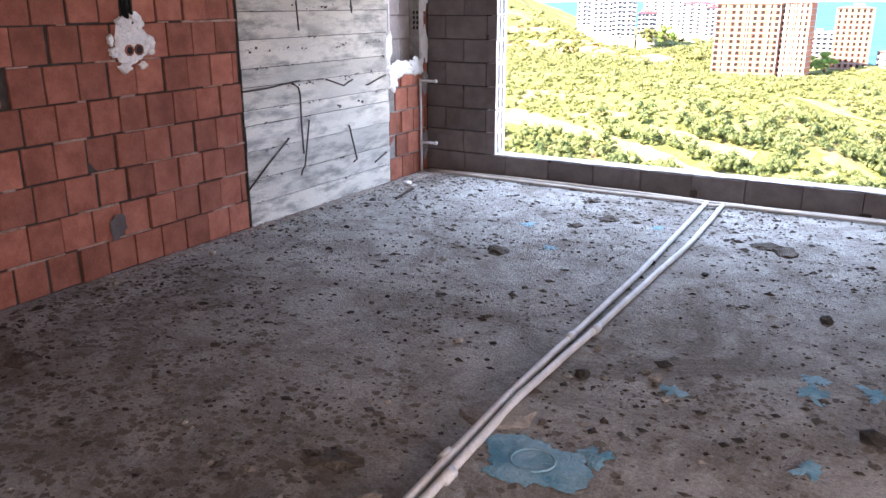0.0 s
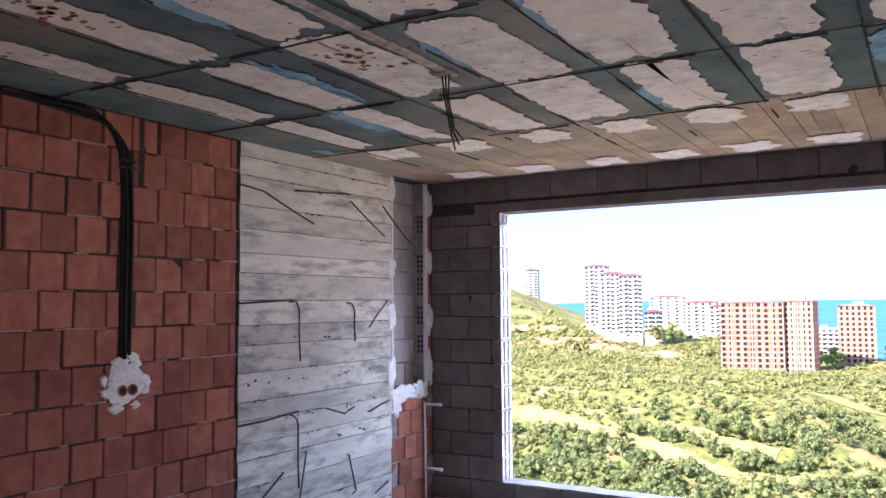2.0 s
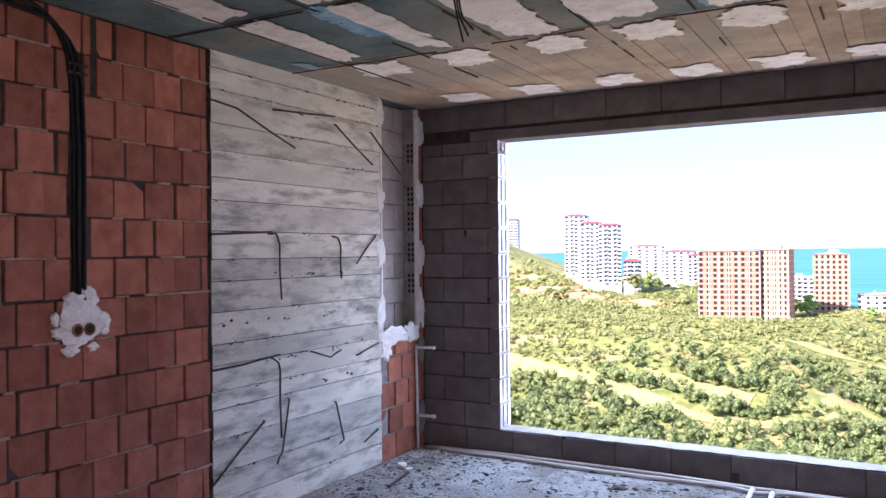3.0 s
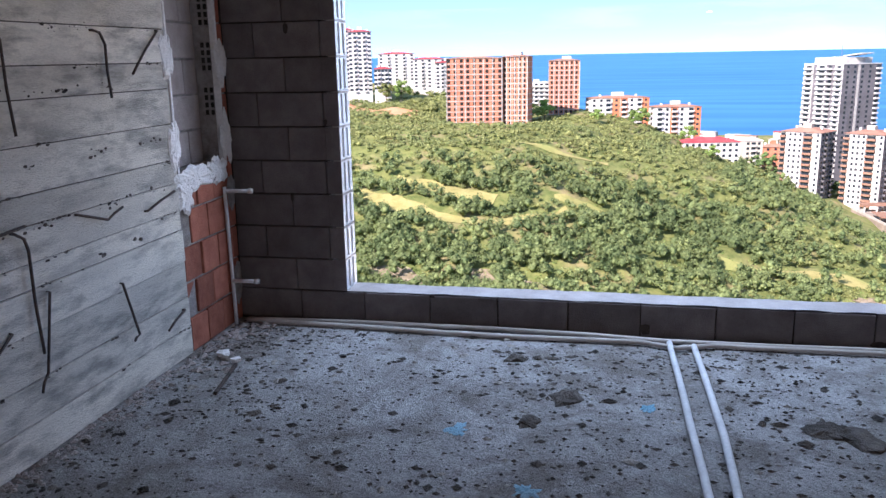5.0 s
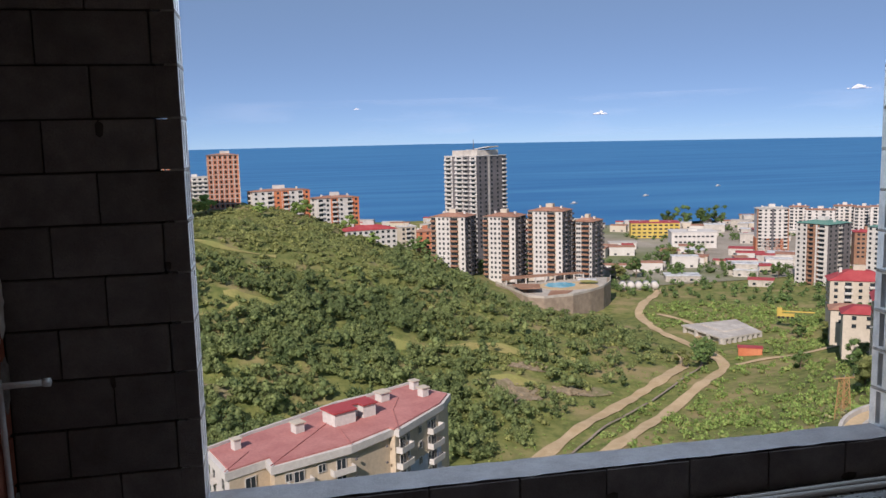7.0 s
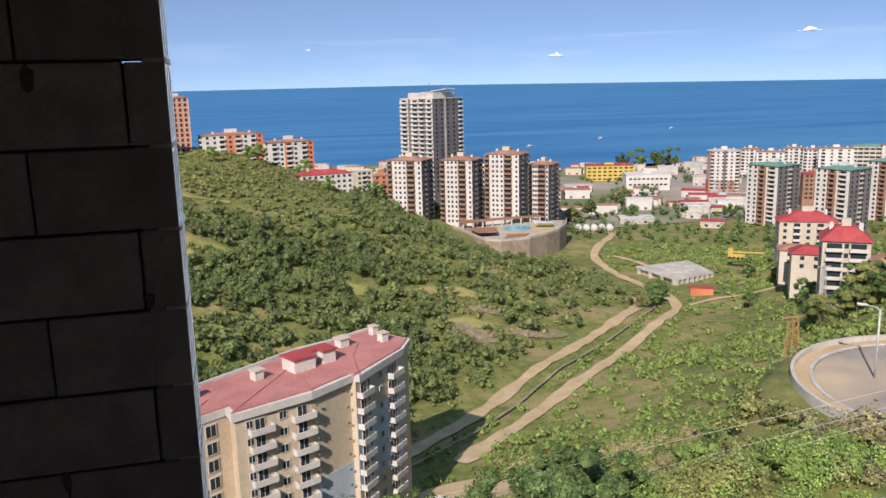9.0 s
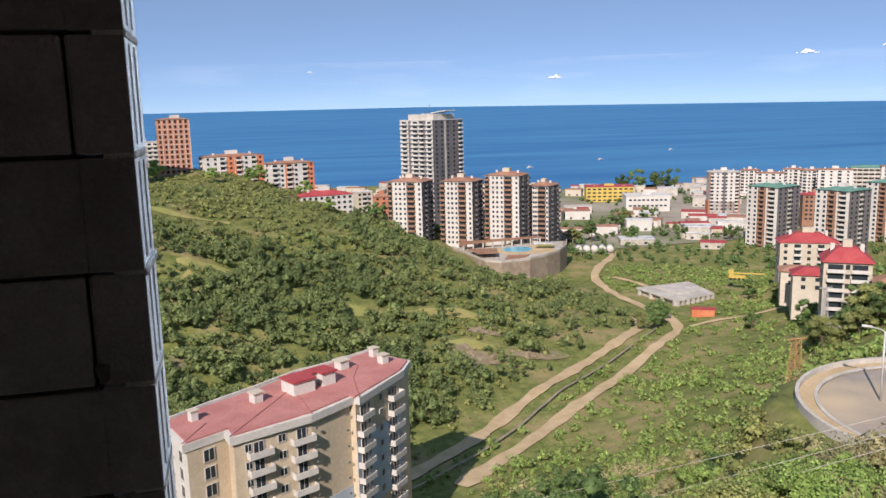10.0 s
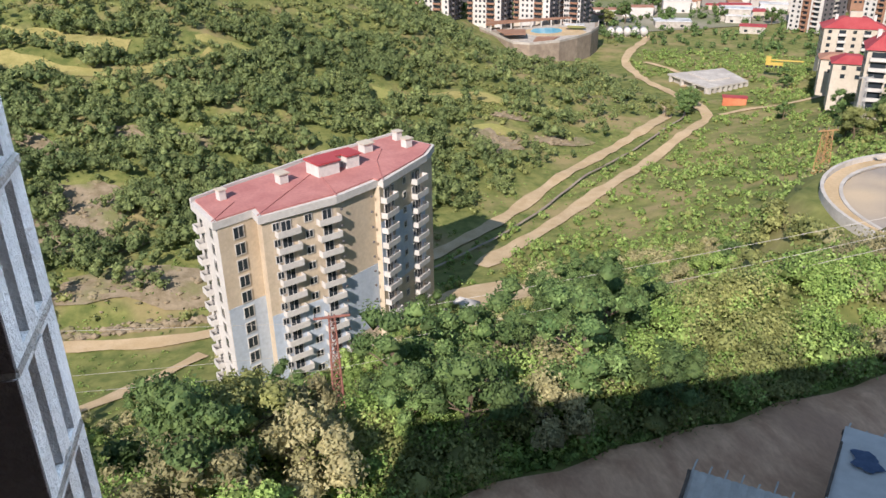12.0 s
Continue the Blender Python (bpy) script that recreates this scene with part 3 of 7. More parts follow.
def block(x0, x1, z0, z1, end=""):
    """A hollow block, faces on both sides; end: 'r' or 'l' shows its open cells in the jamb."""
    x1b, x0b = x1 - (0.085 if end == "r" else 0), x0 + (0.085 if end == "l" else 0)
    key = ("block", round(x1 - x0, 3), round(z1 - z0, 3), end)
    if key not in brick_cache:
        cx, cz = (x0 + x1) / 2, (z0 + z1) / 2
        m = Mesh().box((x0b - cx, 0, z0 - cz), (x1b - cx, 0.19, z1 - cz), 0, 0.003)
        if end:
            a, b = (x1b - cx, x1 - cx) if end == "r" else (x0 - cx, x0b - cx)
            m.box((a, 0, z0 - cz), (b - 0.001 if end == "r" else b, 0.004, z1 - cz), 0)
            # webs facing the opening take the daylit copy of the block colour
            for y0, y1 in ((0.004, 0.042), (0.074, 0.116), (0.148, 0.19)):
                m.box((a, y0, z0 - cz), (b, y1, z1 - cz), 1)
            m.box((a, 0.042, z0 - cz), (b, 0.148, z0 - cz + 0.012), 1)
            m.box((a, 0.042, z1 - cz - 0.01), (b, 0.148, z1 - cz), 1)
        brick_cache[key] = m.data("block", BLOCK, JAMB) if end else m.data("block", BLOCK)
    ob = part("block", brick_cache[key], wall_north)
    ob.matrix_basis = pose((x0 + x1) / 2, rng.uniform(-0.003, 0.003), (z0 + z1) / 2)


for row in range(14):
    z0, z1 = row * COURSE + 0.004, min((row + 1) * COURSE - 0.004, H - 0.002)
    odd = row % 2
    if row == 0:
        x = -0.01
        while x < EAST - 0.1:
            x1 = min(x + 0.4, EAST - 0.002)
            block(x + 0.003, x1 - 0.003, z0, z1)
            x = x1 if x > 0 else 0.39
        continue
    if z1 > 2.54:
        x = -0.05
        while x < EAST - 0.1:
            x1 = min(x + 0.4, EAST - 0.002)
            block(max(x + 0.003, 0.001), x1 - 0.003, max(z0, 2.525), z1)
            x = x1
        continue
    top = min(z1, 2.44) if row == 12 else z1
    joints = (0.001, 0.37, WX0) if odd else (0.001, 0.19, 0.59, WX0)
    for a, b in zip(joints, joints[1:]):
        block(a + 0.003, b - (0 if b == WX0 else 0.003), z0, top, "r" if b == WX0 else "")
    joints = (WX1, 4.15, 4.55, 4.95, EAST - 0.002) if odd else (WX1, 4.3, 4.7, 5.05, EAST - 0.002)
    for a, b in zip(joints, joints[1:]):
        block(a + (0 if a == WX1 else 0.003), b - 0.003, z0, top, "l" if a == WX1 else "")
part("lintel", Mesh().box((0.44, -0.004, WZ1), (4.15, 0.192, 2.522), 0, 0.006).data("lintel", BLOCK), wall_north, "dark concrete lintel over the opening")
# mortar smears: jamb joints and the rough sill top
for x, s in ((WX0, 1), (WX1, -1)):
    for row in range(2, 13):
        part("joint", Mesh().box((x - 0.05 if s > 0 else x - rng.uniform(0.001, 0.006), 0.003, row * COURSE - 0.008), (x + (rng.uniform(0.001, 0.006) if s > 0 else 0.05), 0.187, row * COURSE + 0.008), 0, 0.003)
             .data("joint", MORTAR), wall_north)
sill = Mesh()
n = 120
for i in range(n):
    a, b = WX0 + (WX1 - WX0) * i / n, WX0 + (WX1 - WX0) * (i + 1) / n
    top = lambda x, y: WZ0 + 0.004 + 0.006 * noise.noise((x * 9, y * 22, 0.3))
    for j in range(4):
        y0, y1 = 0.004 + 0.182 * j / 4, 0.004 + 0.182 * (j + 1) / 4
        sill.add([(a, y0, top(a, y0)), (b, y0, top(b, y0)), (b, y1, top(b, y1)), (a, y1, top(a, y1))], [(0, 1, 2, 3)])
part("sill_screed", sill.data("sill_screed", PALEBLOCK), wall_north, "rough pale mortar on the sill")

# broken corners of blocks: dark lumps, the shade of each notch put into their colour
for x, z, w, h in ((2.415, 0.05, 0.035, 0.05), (0.39, 1.72, 0.02, 0.05), (3.62, 0.03, 0.05, 0.03), (0.37, 0.76, 0.012, 0.03), (3.36, 2.56, 0.03, 0.035), (1.2, 0.19, 0.02, 0.012), (0.60, 1.2, 0.012, 0.02), (2.0, 0.012, 0.03, 0.012)):
    part("broken_corner", Mesh().lump((x, 0.0, z), (w, 0.006, h), rng, 0, 0.4).data("broken_corner", JOINT), wall_north)

# unseen sides of the room; the east opening is added for the lamp lighting its back
thing("wall_east", Mesh().box((EAST, SOUTH, 0), (EAST + 0.2, -7.2, H)).box((EAST, -4.2, 0), (EAST + 0.2, 0.17, H)).box((EAST, -7.2, 2.3), (EAST + 0.2, -4.2, H))
      .data("wall_east", PLAINWALL), "plain raw unseen wall with an added wide opening", "wall", kind="structure")
thing("wall_south", Mesh().box((-0.22, SOUTH - 0.2, 0), (EAST + 0.2, SOUTH, H)).data("wall_south", PLAINWALL), "plain raw wall", "wall", kind="structure")

# ceiling: formwork panels with plaster bared in the middle of each, planks by the window
ceil = Mesh()
ceil.box((-0.2, SOUTH, H + 0.012), (EAST, 0.19, H + 0.2), 0)
XS = [0.0] + [0.455 + 0.5225 * i for i in range(9)] + [EAST]
YS = [-1.63 - 1.0 * j for j in range(8)]
for x0, x1 in zip(XS, XS[1:]):
    for y1, y0 in zip(YS, YS[1:]):
        ceil.box((x0 + 0.006, max(y0, SOUTH) + 0.007, H + rng.uniform(-0.003, 0.004)), (x1 - 0.006, y1 - 0.007, H + 0.013), 0)
x = 0.0
while x < EAST:
    w = rng.uniform(0.09, 0.14)
    ceil.box((x + 0.0015, -1.625, H + rng.uniform(-0.002, 0.003)), (min(x + w, EAST) - 0.0015, 0.0, H + 0.013), 1)
    x += w


def patch(cx, cy, rx, ry, k, seed, z, rough=0.3, power=4.0):
    n = 150 if rx > 0.05 else 20
    ring = []
    for i, (a, b) in enumerate(blob(cx, cy, rx, ry, seed, n, rough, power)):
        tear = 0.030 * noise.noise((3, b * 14, seed)) + 0.014 * noise.noise((5, b * 38, seed)) + 0.005 * noise.noise((7, b * 110, seed))
        side = (a - cx) / rx
        ring.append((a + (tear * (1 if side > 0 else -0.5) if rx > 0.05 else 0), b + (0.012 * noise.noise((a * 60, b * 9, seed)) if rx > 0.05 else 0)))
    ceil.add([(a, b, z) for a, b in ring] + [(cx, cy, z)], [((i + 1) % n, i, n) for i in range(n)], k)


for i, x0 in enumerate(XS[:-1]):
    if i == 0:
        continue
    cx = x0 + (0.10 if i == 1 else 0.16 if i == 2 else 0.21)
    for j, y1 in enumerate(YS[:-1]):
        sd = i * 7.3 + j * 3.1
        thin = 0.115 if cx < 1.4 else 0.16
        patch(cx, y1 - 0.52 + rng.uniform(-0.04, 0.04), thin + rng.uniform(-0.02, 0.02), 0.455 + rng.uniform(-0.03, 0.02), 2, sd, H - 0.008, 0.17, 12.0)
        if rng.random() < 0.75 and cx > 0.9:
            s = rng.choice((-1, 1))
            patch(cx + s * 0.14, y1 - rng.uniform(0.3, 0.7), 0.075, rng.uniform(0.2, 0.45), 3, sd + 1.7, H - 0.006, 0.5, 2.5)
        if rng.random() < 0.4 and cx < 2.4:
            for q in range(34):
                patch(cx + rng.gauss(0, 0.05), y1 - 0.75 + rng.gauss(0, 0.11), rng.uniform(0.006, 0.022), rng.uniform(0.005, 0.02), 4, sd + q, H - 0.011, 0.4, 2)
    if cx > 0.5:
        patch(cx + 0.02, -1.41, 0.15, 0.17, 2, i * 3.3 + 0.4, H - 0.008, 0.35)
        patch(cx + 0.02, -0.32, 0.15, 0.15, 2, i * 2.3 + 0.8, H - 0.008, 0.35)
for x in XS[1:-1]:         # dark seams between the panels
    y = -0.9
    while y > SOUTH:
        step = rng.uniform(0.05, 0.4)
        if rng.random() < (0.7 if y < -1.63 else 0.4):
            ceil.box((x - rng.uniform(0.001, 0.005), y - step, H - 0.0125), (x + rng.uniform(0.001, 0.005), y, H - 0.006), 5)
        y -= step
for y in YS:
    x = 0.02
    while x < EAST - 0.3:
        step = rng.uniform(0.05, 0.3)
        if rng.random() < 0.75:
            ceil.box((x, y - rng.uniform(0.001, 0.006), H - 0.0125), (x + step, y + rng.uniform(0.001, 0.006), H - 0.006), 5)
        x += step
for i in range(900):        # scratches and specks
    x, y = rng.uniform(0.3, 4.6), rng.uniform(-6.2, -0.3)
    patch(x, y, rng.uniform(0.003, 0.02) * (1.6 if rng.random() < 0.15 else 1), rng.uniform(0.0015, 0.005), 5 if rng.random() < 0.7 else 4, i * 1.7, H - 0.0118, 0.5, 2)
patch(0.22, -1.72, 0.05, 0.10, 3, 5.5, H - 0.008, 0.5)
thing("ceiling", ceil.data("ceiling", CEILGREEN, CEILPLANK, PLASTER, BLUEPAINT, RUST, JOINT),
      "raw concrete ceiling, grey-green formwork panels with white plaster patches", "ceiling", kind="structure")

# conduit bundle in its chase, down to a socket box in gypsum
bundle = thing("conduit_bundle", Mesh().box((-0.06, -3.225, 1.33), (-0.04, -3.12, 2.55)).data("conduit_bundle", BLACK),
               "black corrugated conduits in a wall chase", "cable")
for i in range(4):
    dy, dx = (i - 1.5) * 0.0165, -0.004 + 0.012 * (i % 2)
    pts = [(dx, -3.165 + dy * 0.8, 1.34), (dx + 0.004, -3.17 + dy, 1.6), (dx + 0.008, -3.17 + dy, 2.1), (dx + 0.012, -3.185 + dy, 2.40)]
    for q in range(8):
        a = q / 7 * math.pi / 2
        pts.append((dx + 0.02, -3.20 + dy - (0.26 - dy) * (1 - math.cos(a)), 2.44 + (0.27 - dy) * math.sin(a) - 0.006 * i))
    pts += [(dx + 0.02, -3.8, H - 0.028 - 0.004 * i), (dx + 0.015, -4.6, H - 0.04), (dx + 0.01, -6.5, H - 0.03)]
    part("conduit", Mesh().tube(pts, 0.0095, 8).data("conduit", BLACK, smooth=True), bundle)
for z in (2.43, 2.47):
    part("tie", Mesh().box((-0.01, -3.235, z), (0.034, -3.13, z + 0.012), 0, 0.003).data("tie", STEEL), bundle)
# no conduit here: a black strip paints the shade inside the narrow second chase
part("chase_shadow_gap", Mesh().box((-0.055, -3.10, 2.36), (-0.035, -3.058, H - 0.006)).data("chase_shadow_gap", BLACK), bundle)
socket = thing("socket_box", Mesh().box((-0.05, -3.21, 1.19), (0.006, -3.11, 1.27), 0, 0.006).data("socket_box", VOID),
               "wall socket box set in white gypsum", "socket box")
dab(socket, -3.162, 1.262, 0.128, 0.112, 5.4, 0.006, 0.016, "gypsum_dab", 0.28)
for y, z, ry, rz, sd in ((-3.20, 1.36, 0.05, 0.05, 3.0), (-3.115, 1.375, 0.045, 0.05, 7.0), (-3.28, 1.22, 0.045, 0.035, 9.0), (-3.05, 1.26, 0.05, 0.035, 12.0), (-3.04, 1.21, 0.03, 0.02, 14.0),
                         (-3.22, 1.13, 0.05, 0.025, 17.0), (-3.10, 1.14, 0.03, 0.02, 19.0), (-3.30, 1.28, 0.02, 0.03, 21.0)):
    dab(socket, y, z, ry, rz, sd, 0.006, 0.02, "gypsum_dab")
for y in (-3.195, -3.13):
    ring = [(0.024, y + 0.026 * math.cos(q / 10 * 6.283), 1.225 + 0.026 * math.sin(q / 10 * 6.283)) for q in range(11)]
    part("socket_ring", Mesh().tube(ring, 0.006, 6).data("socket_ring", BRICK), socket, "red plastic box rim")
# near-black plugs: the shade inside the two sockets, as colour
for y in (-3.19, -3.125):
    part("cell", Mesh().tube([(0.004, y, 1.225), (0.0265, y, 1.225)], 0.022, 12).data("cell", VOID), socket)

# wires hanging from a chase in the ceiling
hang = thing("ceiling_wire", Mesh().box((1.86, -3.02, H - 0.02), (1.96, -2.9, H + 0.005), 0, 0.01).data("ceiling_wire", MORTAR),
             "black wires hanging from a rough ceiling hole", "cable")
part("chase_mortar", Mesh().box((1.90, -4.6, H - 0.014), (1.95, -3.0, H + 0.004), 0, 0.006).data("chase_mortar", STONE), hang)
for i in range(3):
    part("wire", Mesh().tube([(1.90 + 0.02 * i, -2.96, H), (1.91 + 0.01 * i, -2.955, H - 0.12), (1.93 + 0.005 * i, -2.94 + 0.01 * i, H - 0.26), (1.95 + 0.022 * i, -2.93, H - 0.36 + 0.02 * i)],
                             0.004, 6).data("wire", BLACK, smooth=True), hang)

# pipes on the floor
def floor_pipe(pts, r, material, label):
    """A pipe laid on the floor; it dips and wanders slightly."""
    out = []
    for (x0, y0), (x1, y1) in zip(pts, pts[1:]):
        n = max(2, int(math.dist((x0, y0), (x1, y1)) / 0.15))
        for i in range(n):
            out.append((x0 + (x1 - x0) * i / n, y0 + (y1 - y0) * i / n))
    out.append(pts[-1])
    v = [(x + 0.004 * noise.noise((x * 2, y * 2, 5)), y + 0.005 * noise.noise((x * 2, y * 2, 9)), r + 0.004 + 0.004 * abs(noise.noise((x, y, 2)))) for x, y in out]
    return thing("floor_pipe", Mesh().tube(v, r, 10).data("floor_pipe", material, smooth=True), label, "pipe", "floor pipes")


p1 = floor_pipe([(2.545, -0.12), (2.60, -2.0), (2.60, -3.7), (2.64, -4.6), (2.66, -6.5)], 0.0165, PVC, "white dusty plastic pipe lying across the floor")
p2 = floor_pipe([(2.67, -0.15), (2.70, -1.2), (2.665, -2.92), (2.64, -3.7), (2.685, -4.6), (2.71, -6.5)], 0.0165, PVC, "white dusty plastic pipe lying across the floor")
floor_pipe([(0.07, -0.07), (0.85, -0.03), (1.57, -0.025), (2.09, -0.045), (2.545, -0.09), (3.7, -0.055), (EAST - 0.1, -0.05)], 0.014, PVCB, "beige plastic pipe along the window wall")
floor_pipe([(0.07, -0.09), (0.89, -0.115), (1.59, -0.145), (2.38, -0.12), (2.50, -0.16), (2.58, -0.19), (2.67, -0.155), (2.78, -0.115), (3.68, -0.105), (EAST - 0.1, -0.1)],
           0.014, PVCB, "beige plastic pipe along the window wall")
for p, spots in ((p1, ((2.598, -3.05), (2.61, -4.2))), (p2, ((2.668, -2.9), (2.675, -4.3)))):
    for x, y in spots:
        part("coupling", Mesh().tube([(x, y - 0.03, 0.021), (x, y + 0.03, 0.021)], 0.021, 10).data("coupling", PVC, smooth=True), p)

# mortar lump over the pipes
mound = [(x * 0.15 * (1 + 0.5 * noise.noise((x * 2, y * 2, z * 2))), y * 0.11 * (1 + 0.5 * noise.noise((x * 2, y * 2, z * 2 + 5))),
          max(-0.004, z * 0.028 * (1 + 0.9 * noise.noise((x * 4, y * 4, z * 4))))) for x, y, z in ICO2[0]]
thing("mortar_lump", Mesh().add(mound, ICO2[1]).data("mortar_lump", MORTAR), "grey mortar lump bedding the floor pipes", "mortar", m=pose(2.62, -3.82, 0.0, 0, 0, 25))


def stain(cx, cy, rx, ry, seed, material, label, name, z=0.004, dome=0.006, rough=0.5):
    ring = blob(cx, cy, rx, ry, seed, 64, rough)
    inner = [(cx + (a - cx) * 0.5, cy + (b - cy) * 0.5) for a, b in ring]
    n = 64
    v = [(a, b, z) for a, b in ring] + [(a, b, z + dome) for a, b in inner] + [(cx, cy, z + dome * 0.4)]
    f = [(i, (i + 1) % n, n + (i + 1) % n, n + i) for i in range(n)] + [(n + i, n + (i + 1) % n, 2 * n) for i in range(n)]
    return thing(name, Mesh().add(v, f).data(name, material, smooth=True), label, "stain")


stain(2.87, -4.06, 0.17, 0.15, 3.3, BLUEPAINT, "round dried splash of pale blue paint on screed", "paint_splash", rough=0.45)
for cx, cy, r, sd in ((3.04, -3.93, 0.05, 8.0), (3.60, -2.92, 0.05, 9.0), (3.62, -3.05, 0.06, 10.0), (3.83, -2.95, 0.06, 10.6), (3.13, -3.31, 0.045, 11.0), (3.67, -3.65, 0.04, 12.0),
                      (1.95, -1.75, 0.04, 13.0), (2.40, -0.95, 0.035, 14.0), (1.6, -1.3, 0.05, 15.0), (3.98, -3.1, 0.08, 16.0)):
    stain(cx, cy, r, r * 1.1, sd, BLUEPAINT, "small splash of pale blue paint on screed", "paint_splash", rough=0.9)
ring = [(2.865 + 0.075 * math.cos(a / 24 * 6.283), -4.06 + 0.07 * math.sin(a / 24 * 6.283), 0.009) for a in range(25)]
thing("bucket_ring", Mesh().tube(ring, 0.005, 6).data("bucket_ring", BLUEPAINT, smooth=True), "dried blue ring mark of a paint bucket", "stain")

# larger lumps lying about
for x, y, s, mt in ((3.58, -2.22, 0.045, CHAR), (2.78, -3.36, 0.036, CHAR), (2.16, -3.31, 0.030, STONE), (2.74, -3.08, 0.026, STONE), (3.05, -3.25, 0.034, STONE), (3.0, -3.20, 0.02, STONE),
                    (2.21, -3.96, 0.015, STONE), (3.57, -3.46, 0.018, CHAR), (2.92, -1.81, 0.025, CHAR), (1.65, -4.46, 0.016, STONE), (0.22, -2.91, 0.03, STONE), (0.17, -3.57, 0.026, STONE),
                    (3.13, -3.40, 0.018, STONE), (2.68, -1.65, 0.022, CHAR), (3.85, -3.35, 0.05, CHAR), (0.84, -0.56, 0.02, CHAR), (0.23, -0.70, 0.03, STONE), (2.60, -1.75, 0.03, CHAR),
                    (2.52, -4.52, 0.04, STONE)):
    m = Mesh().lump((0, 0, 0), (s, s * 0.8, s * 0.55), rng, 0, 0.3)
    thing("rubble_stone", m.data("rubble_stone", mt, smooth=False), "black charred lump on the screed" if mt is CHAR else "pale broken stone on the screed", "stone", "floor stones",
          m=pose(x, y, s * 0.4, 0, 0, rng.uniform(0, 360)))
for x, y, s in ((1.75, -0.44, 0.07), (2.04, -0.88, 0.10), (1.90, -1.17, 0.07), (3.13, -1.05, 0.11), (3.25, -1.12, 0.11), (1.69, -1.96, 0.1), (2.29, -4.39, 0.10), (0.64, -4.43, 0.09)):
    m = Mesh().add([(p[0] * s * (1 + rng.uniform(-.35, .35)), p[1] * s * 0.7 * (1 + rng.uniform(-.35, .35)), p[2] * s * 0.22 * (1 + rng.uniform(-.6, .6))) for p in ICO2[0]], ICO2[1])
    thing("dirt_clod", m.data("dirt_clod", DIRT), "crumbled brown mortar clod on the screed", "rubble", "mortar clods", m=pose(x, y, 0, 0, 0, rng.uniform(0, 360)))
thing("scrap_rod", Mesh().tube([(0.33, -0.78, 0.012), (0.40, -1.14, 0.012)], 0.011, 6).data("scrap_rod", STEEL), "dark metal offcut lying on the floor", "metal rod")
thing("plaster_crumb", Mesh().lump((0.20, -0.66, 0.02), (0.05, 0.04, 0.025), rng).lump((0.3, -0.72, 0.015), (0.03, 0.025, 0.02), rng).data("plaster_crumb", FOAM),
      "white plaster crumbs beside the corner", "plaster")

# a thin film of brown dirt; thickened away from the window to paint in shade there
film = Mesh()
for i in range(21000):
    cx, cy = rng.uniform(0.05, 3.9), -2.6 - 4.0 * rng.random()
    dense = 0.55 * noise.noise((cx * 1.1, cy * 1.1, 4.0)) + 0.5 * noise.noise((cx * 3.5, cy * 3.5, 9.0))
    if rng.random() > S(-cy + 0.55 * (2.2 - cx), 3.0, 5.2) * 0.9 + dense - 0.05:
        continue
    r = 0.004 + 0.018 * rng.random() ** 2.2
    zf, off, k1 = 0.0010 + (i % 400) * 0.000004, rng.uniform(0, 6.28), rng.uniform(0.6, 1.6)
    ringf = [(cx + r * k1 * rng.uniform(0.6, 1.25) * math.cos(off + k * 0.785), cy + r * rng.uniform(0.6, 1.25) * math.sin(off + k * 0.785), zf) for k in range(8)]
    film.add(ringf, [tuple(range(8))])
thing("dirt_film", film.data("dirt_film", FILM), "thin brown dirt film on the screed, thickened to paint in shade at the back", "dirt", kind="stuff")

# crumbs and dirt all over the floor
crumbs, dark = Mesh(), Mesh()
for i in range(24000):
    x, y = rng.uniform(0.02, 4.7), -rng.uniform(0.0, 1.0) ** 1.15 * 6.2 - 0.06
    dense = noise.noise((x * 1.3, y * 1.3, 0.0)) + 0.9 * S(-x, -1.0, 0.1) + 0.35 * S(y, -2.6, -0.6)
    if rng.random() > 0.25 + 0.6 * dense:
        continue
    s = min(0.03, 0.0048 * math.exp(rng.gauss(0, 0.6)) + 0.002)
    (dark if rng.random() < 0.8 else crumbs).lump((x, y, s * 0.2), (s * rng.uniform(.7, 1.7), s * rng.uniform(.7, 1.7), s * rng.uniform(0.25, 0.6)), rng, 0, 0.35, OCT)
for i in range(620):         # larger chips, thickest towards the window
    x, y = rng.uniform(0.1, 4.3), -0.15 - 3.4 * rng.random() ** 1.5
    s = 0.005 + 0.012 * rng.random() ** 2
    dark.lump((x, y, s * 0.2), (s * rng.uniform(.7, 1.6), s * rng.uniform(.5, 1.2), s * rng.uniform(0.25, 0.6)), rng, 0, 0.4, OCT)
thing("floor_dirt", dark.data("floor_dirt", DIRT), "dark crumbs of dirt scattered over the screed", "debris", kind="stuff")
thing("floor_crumbs", crumbs.data("floor_crumbs", STONE), "pale crumbs of mortar scattered over the screed", "debris", kind="stuff")

# mortar droppings along the foot of the west wall
drop = Mesh()
for i in range(520):
    y = -rng.random() * 3.6 - 0.02
    s = rng.uniform(0.004, 0.018) * (1.4 if y > -0.9 else 1.0)
    drop.lump((0.01 + abs(rng.gauss(0, 0.05 if y < -0.9 else 0.16)), y, s * 0.3), (s * rng.uniform(.7, 1.6), s * rng.uniform(.7, 1.6), s * 0.6), rng, 0, 0.35, OCT)
thing("mortar_droppings", drop.data("mortar_droppings", PALEBLOCK), "pale mortar droppings along the wall foot", "debris", kind="stuff")

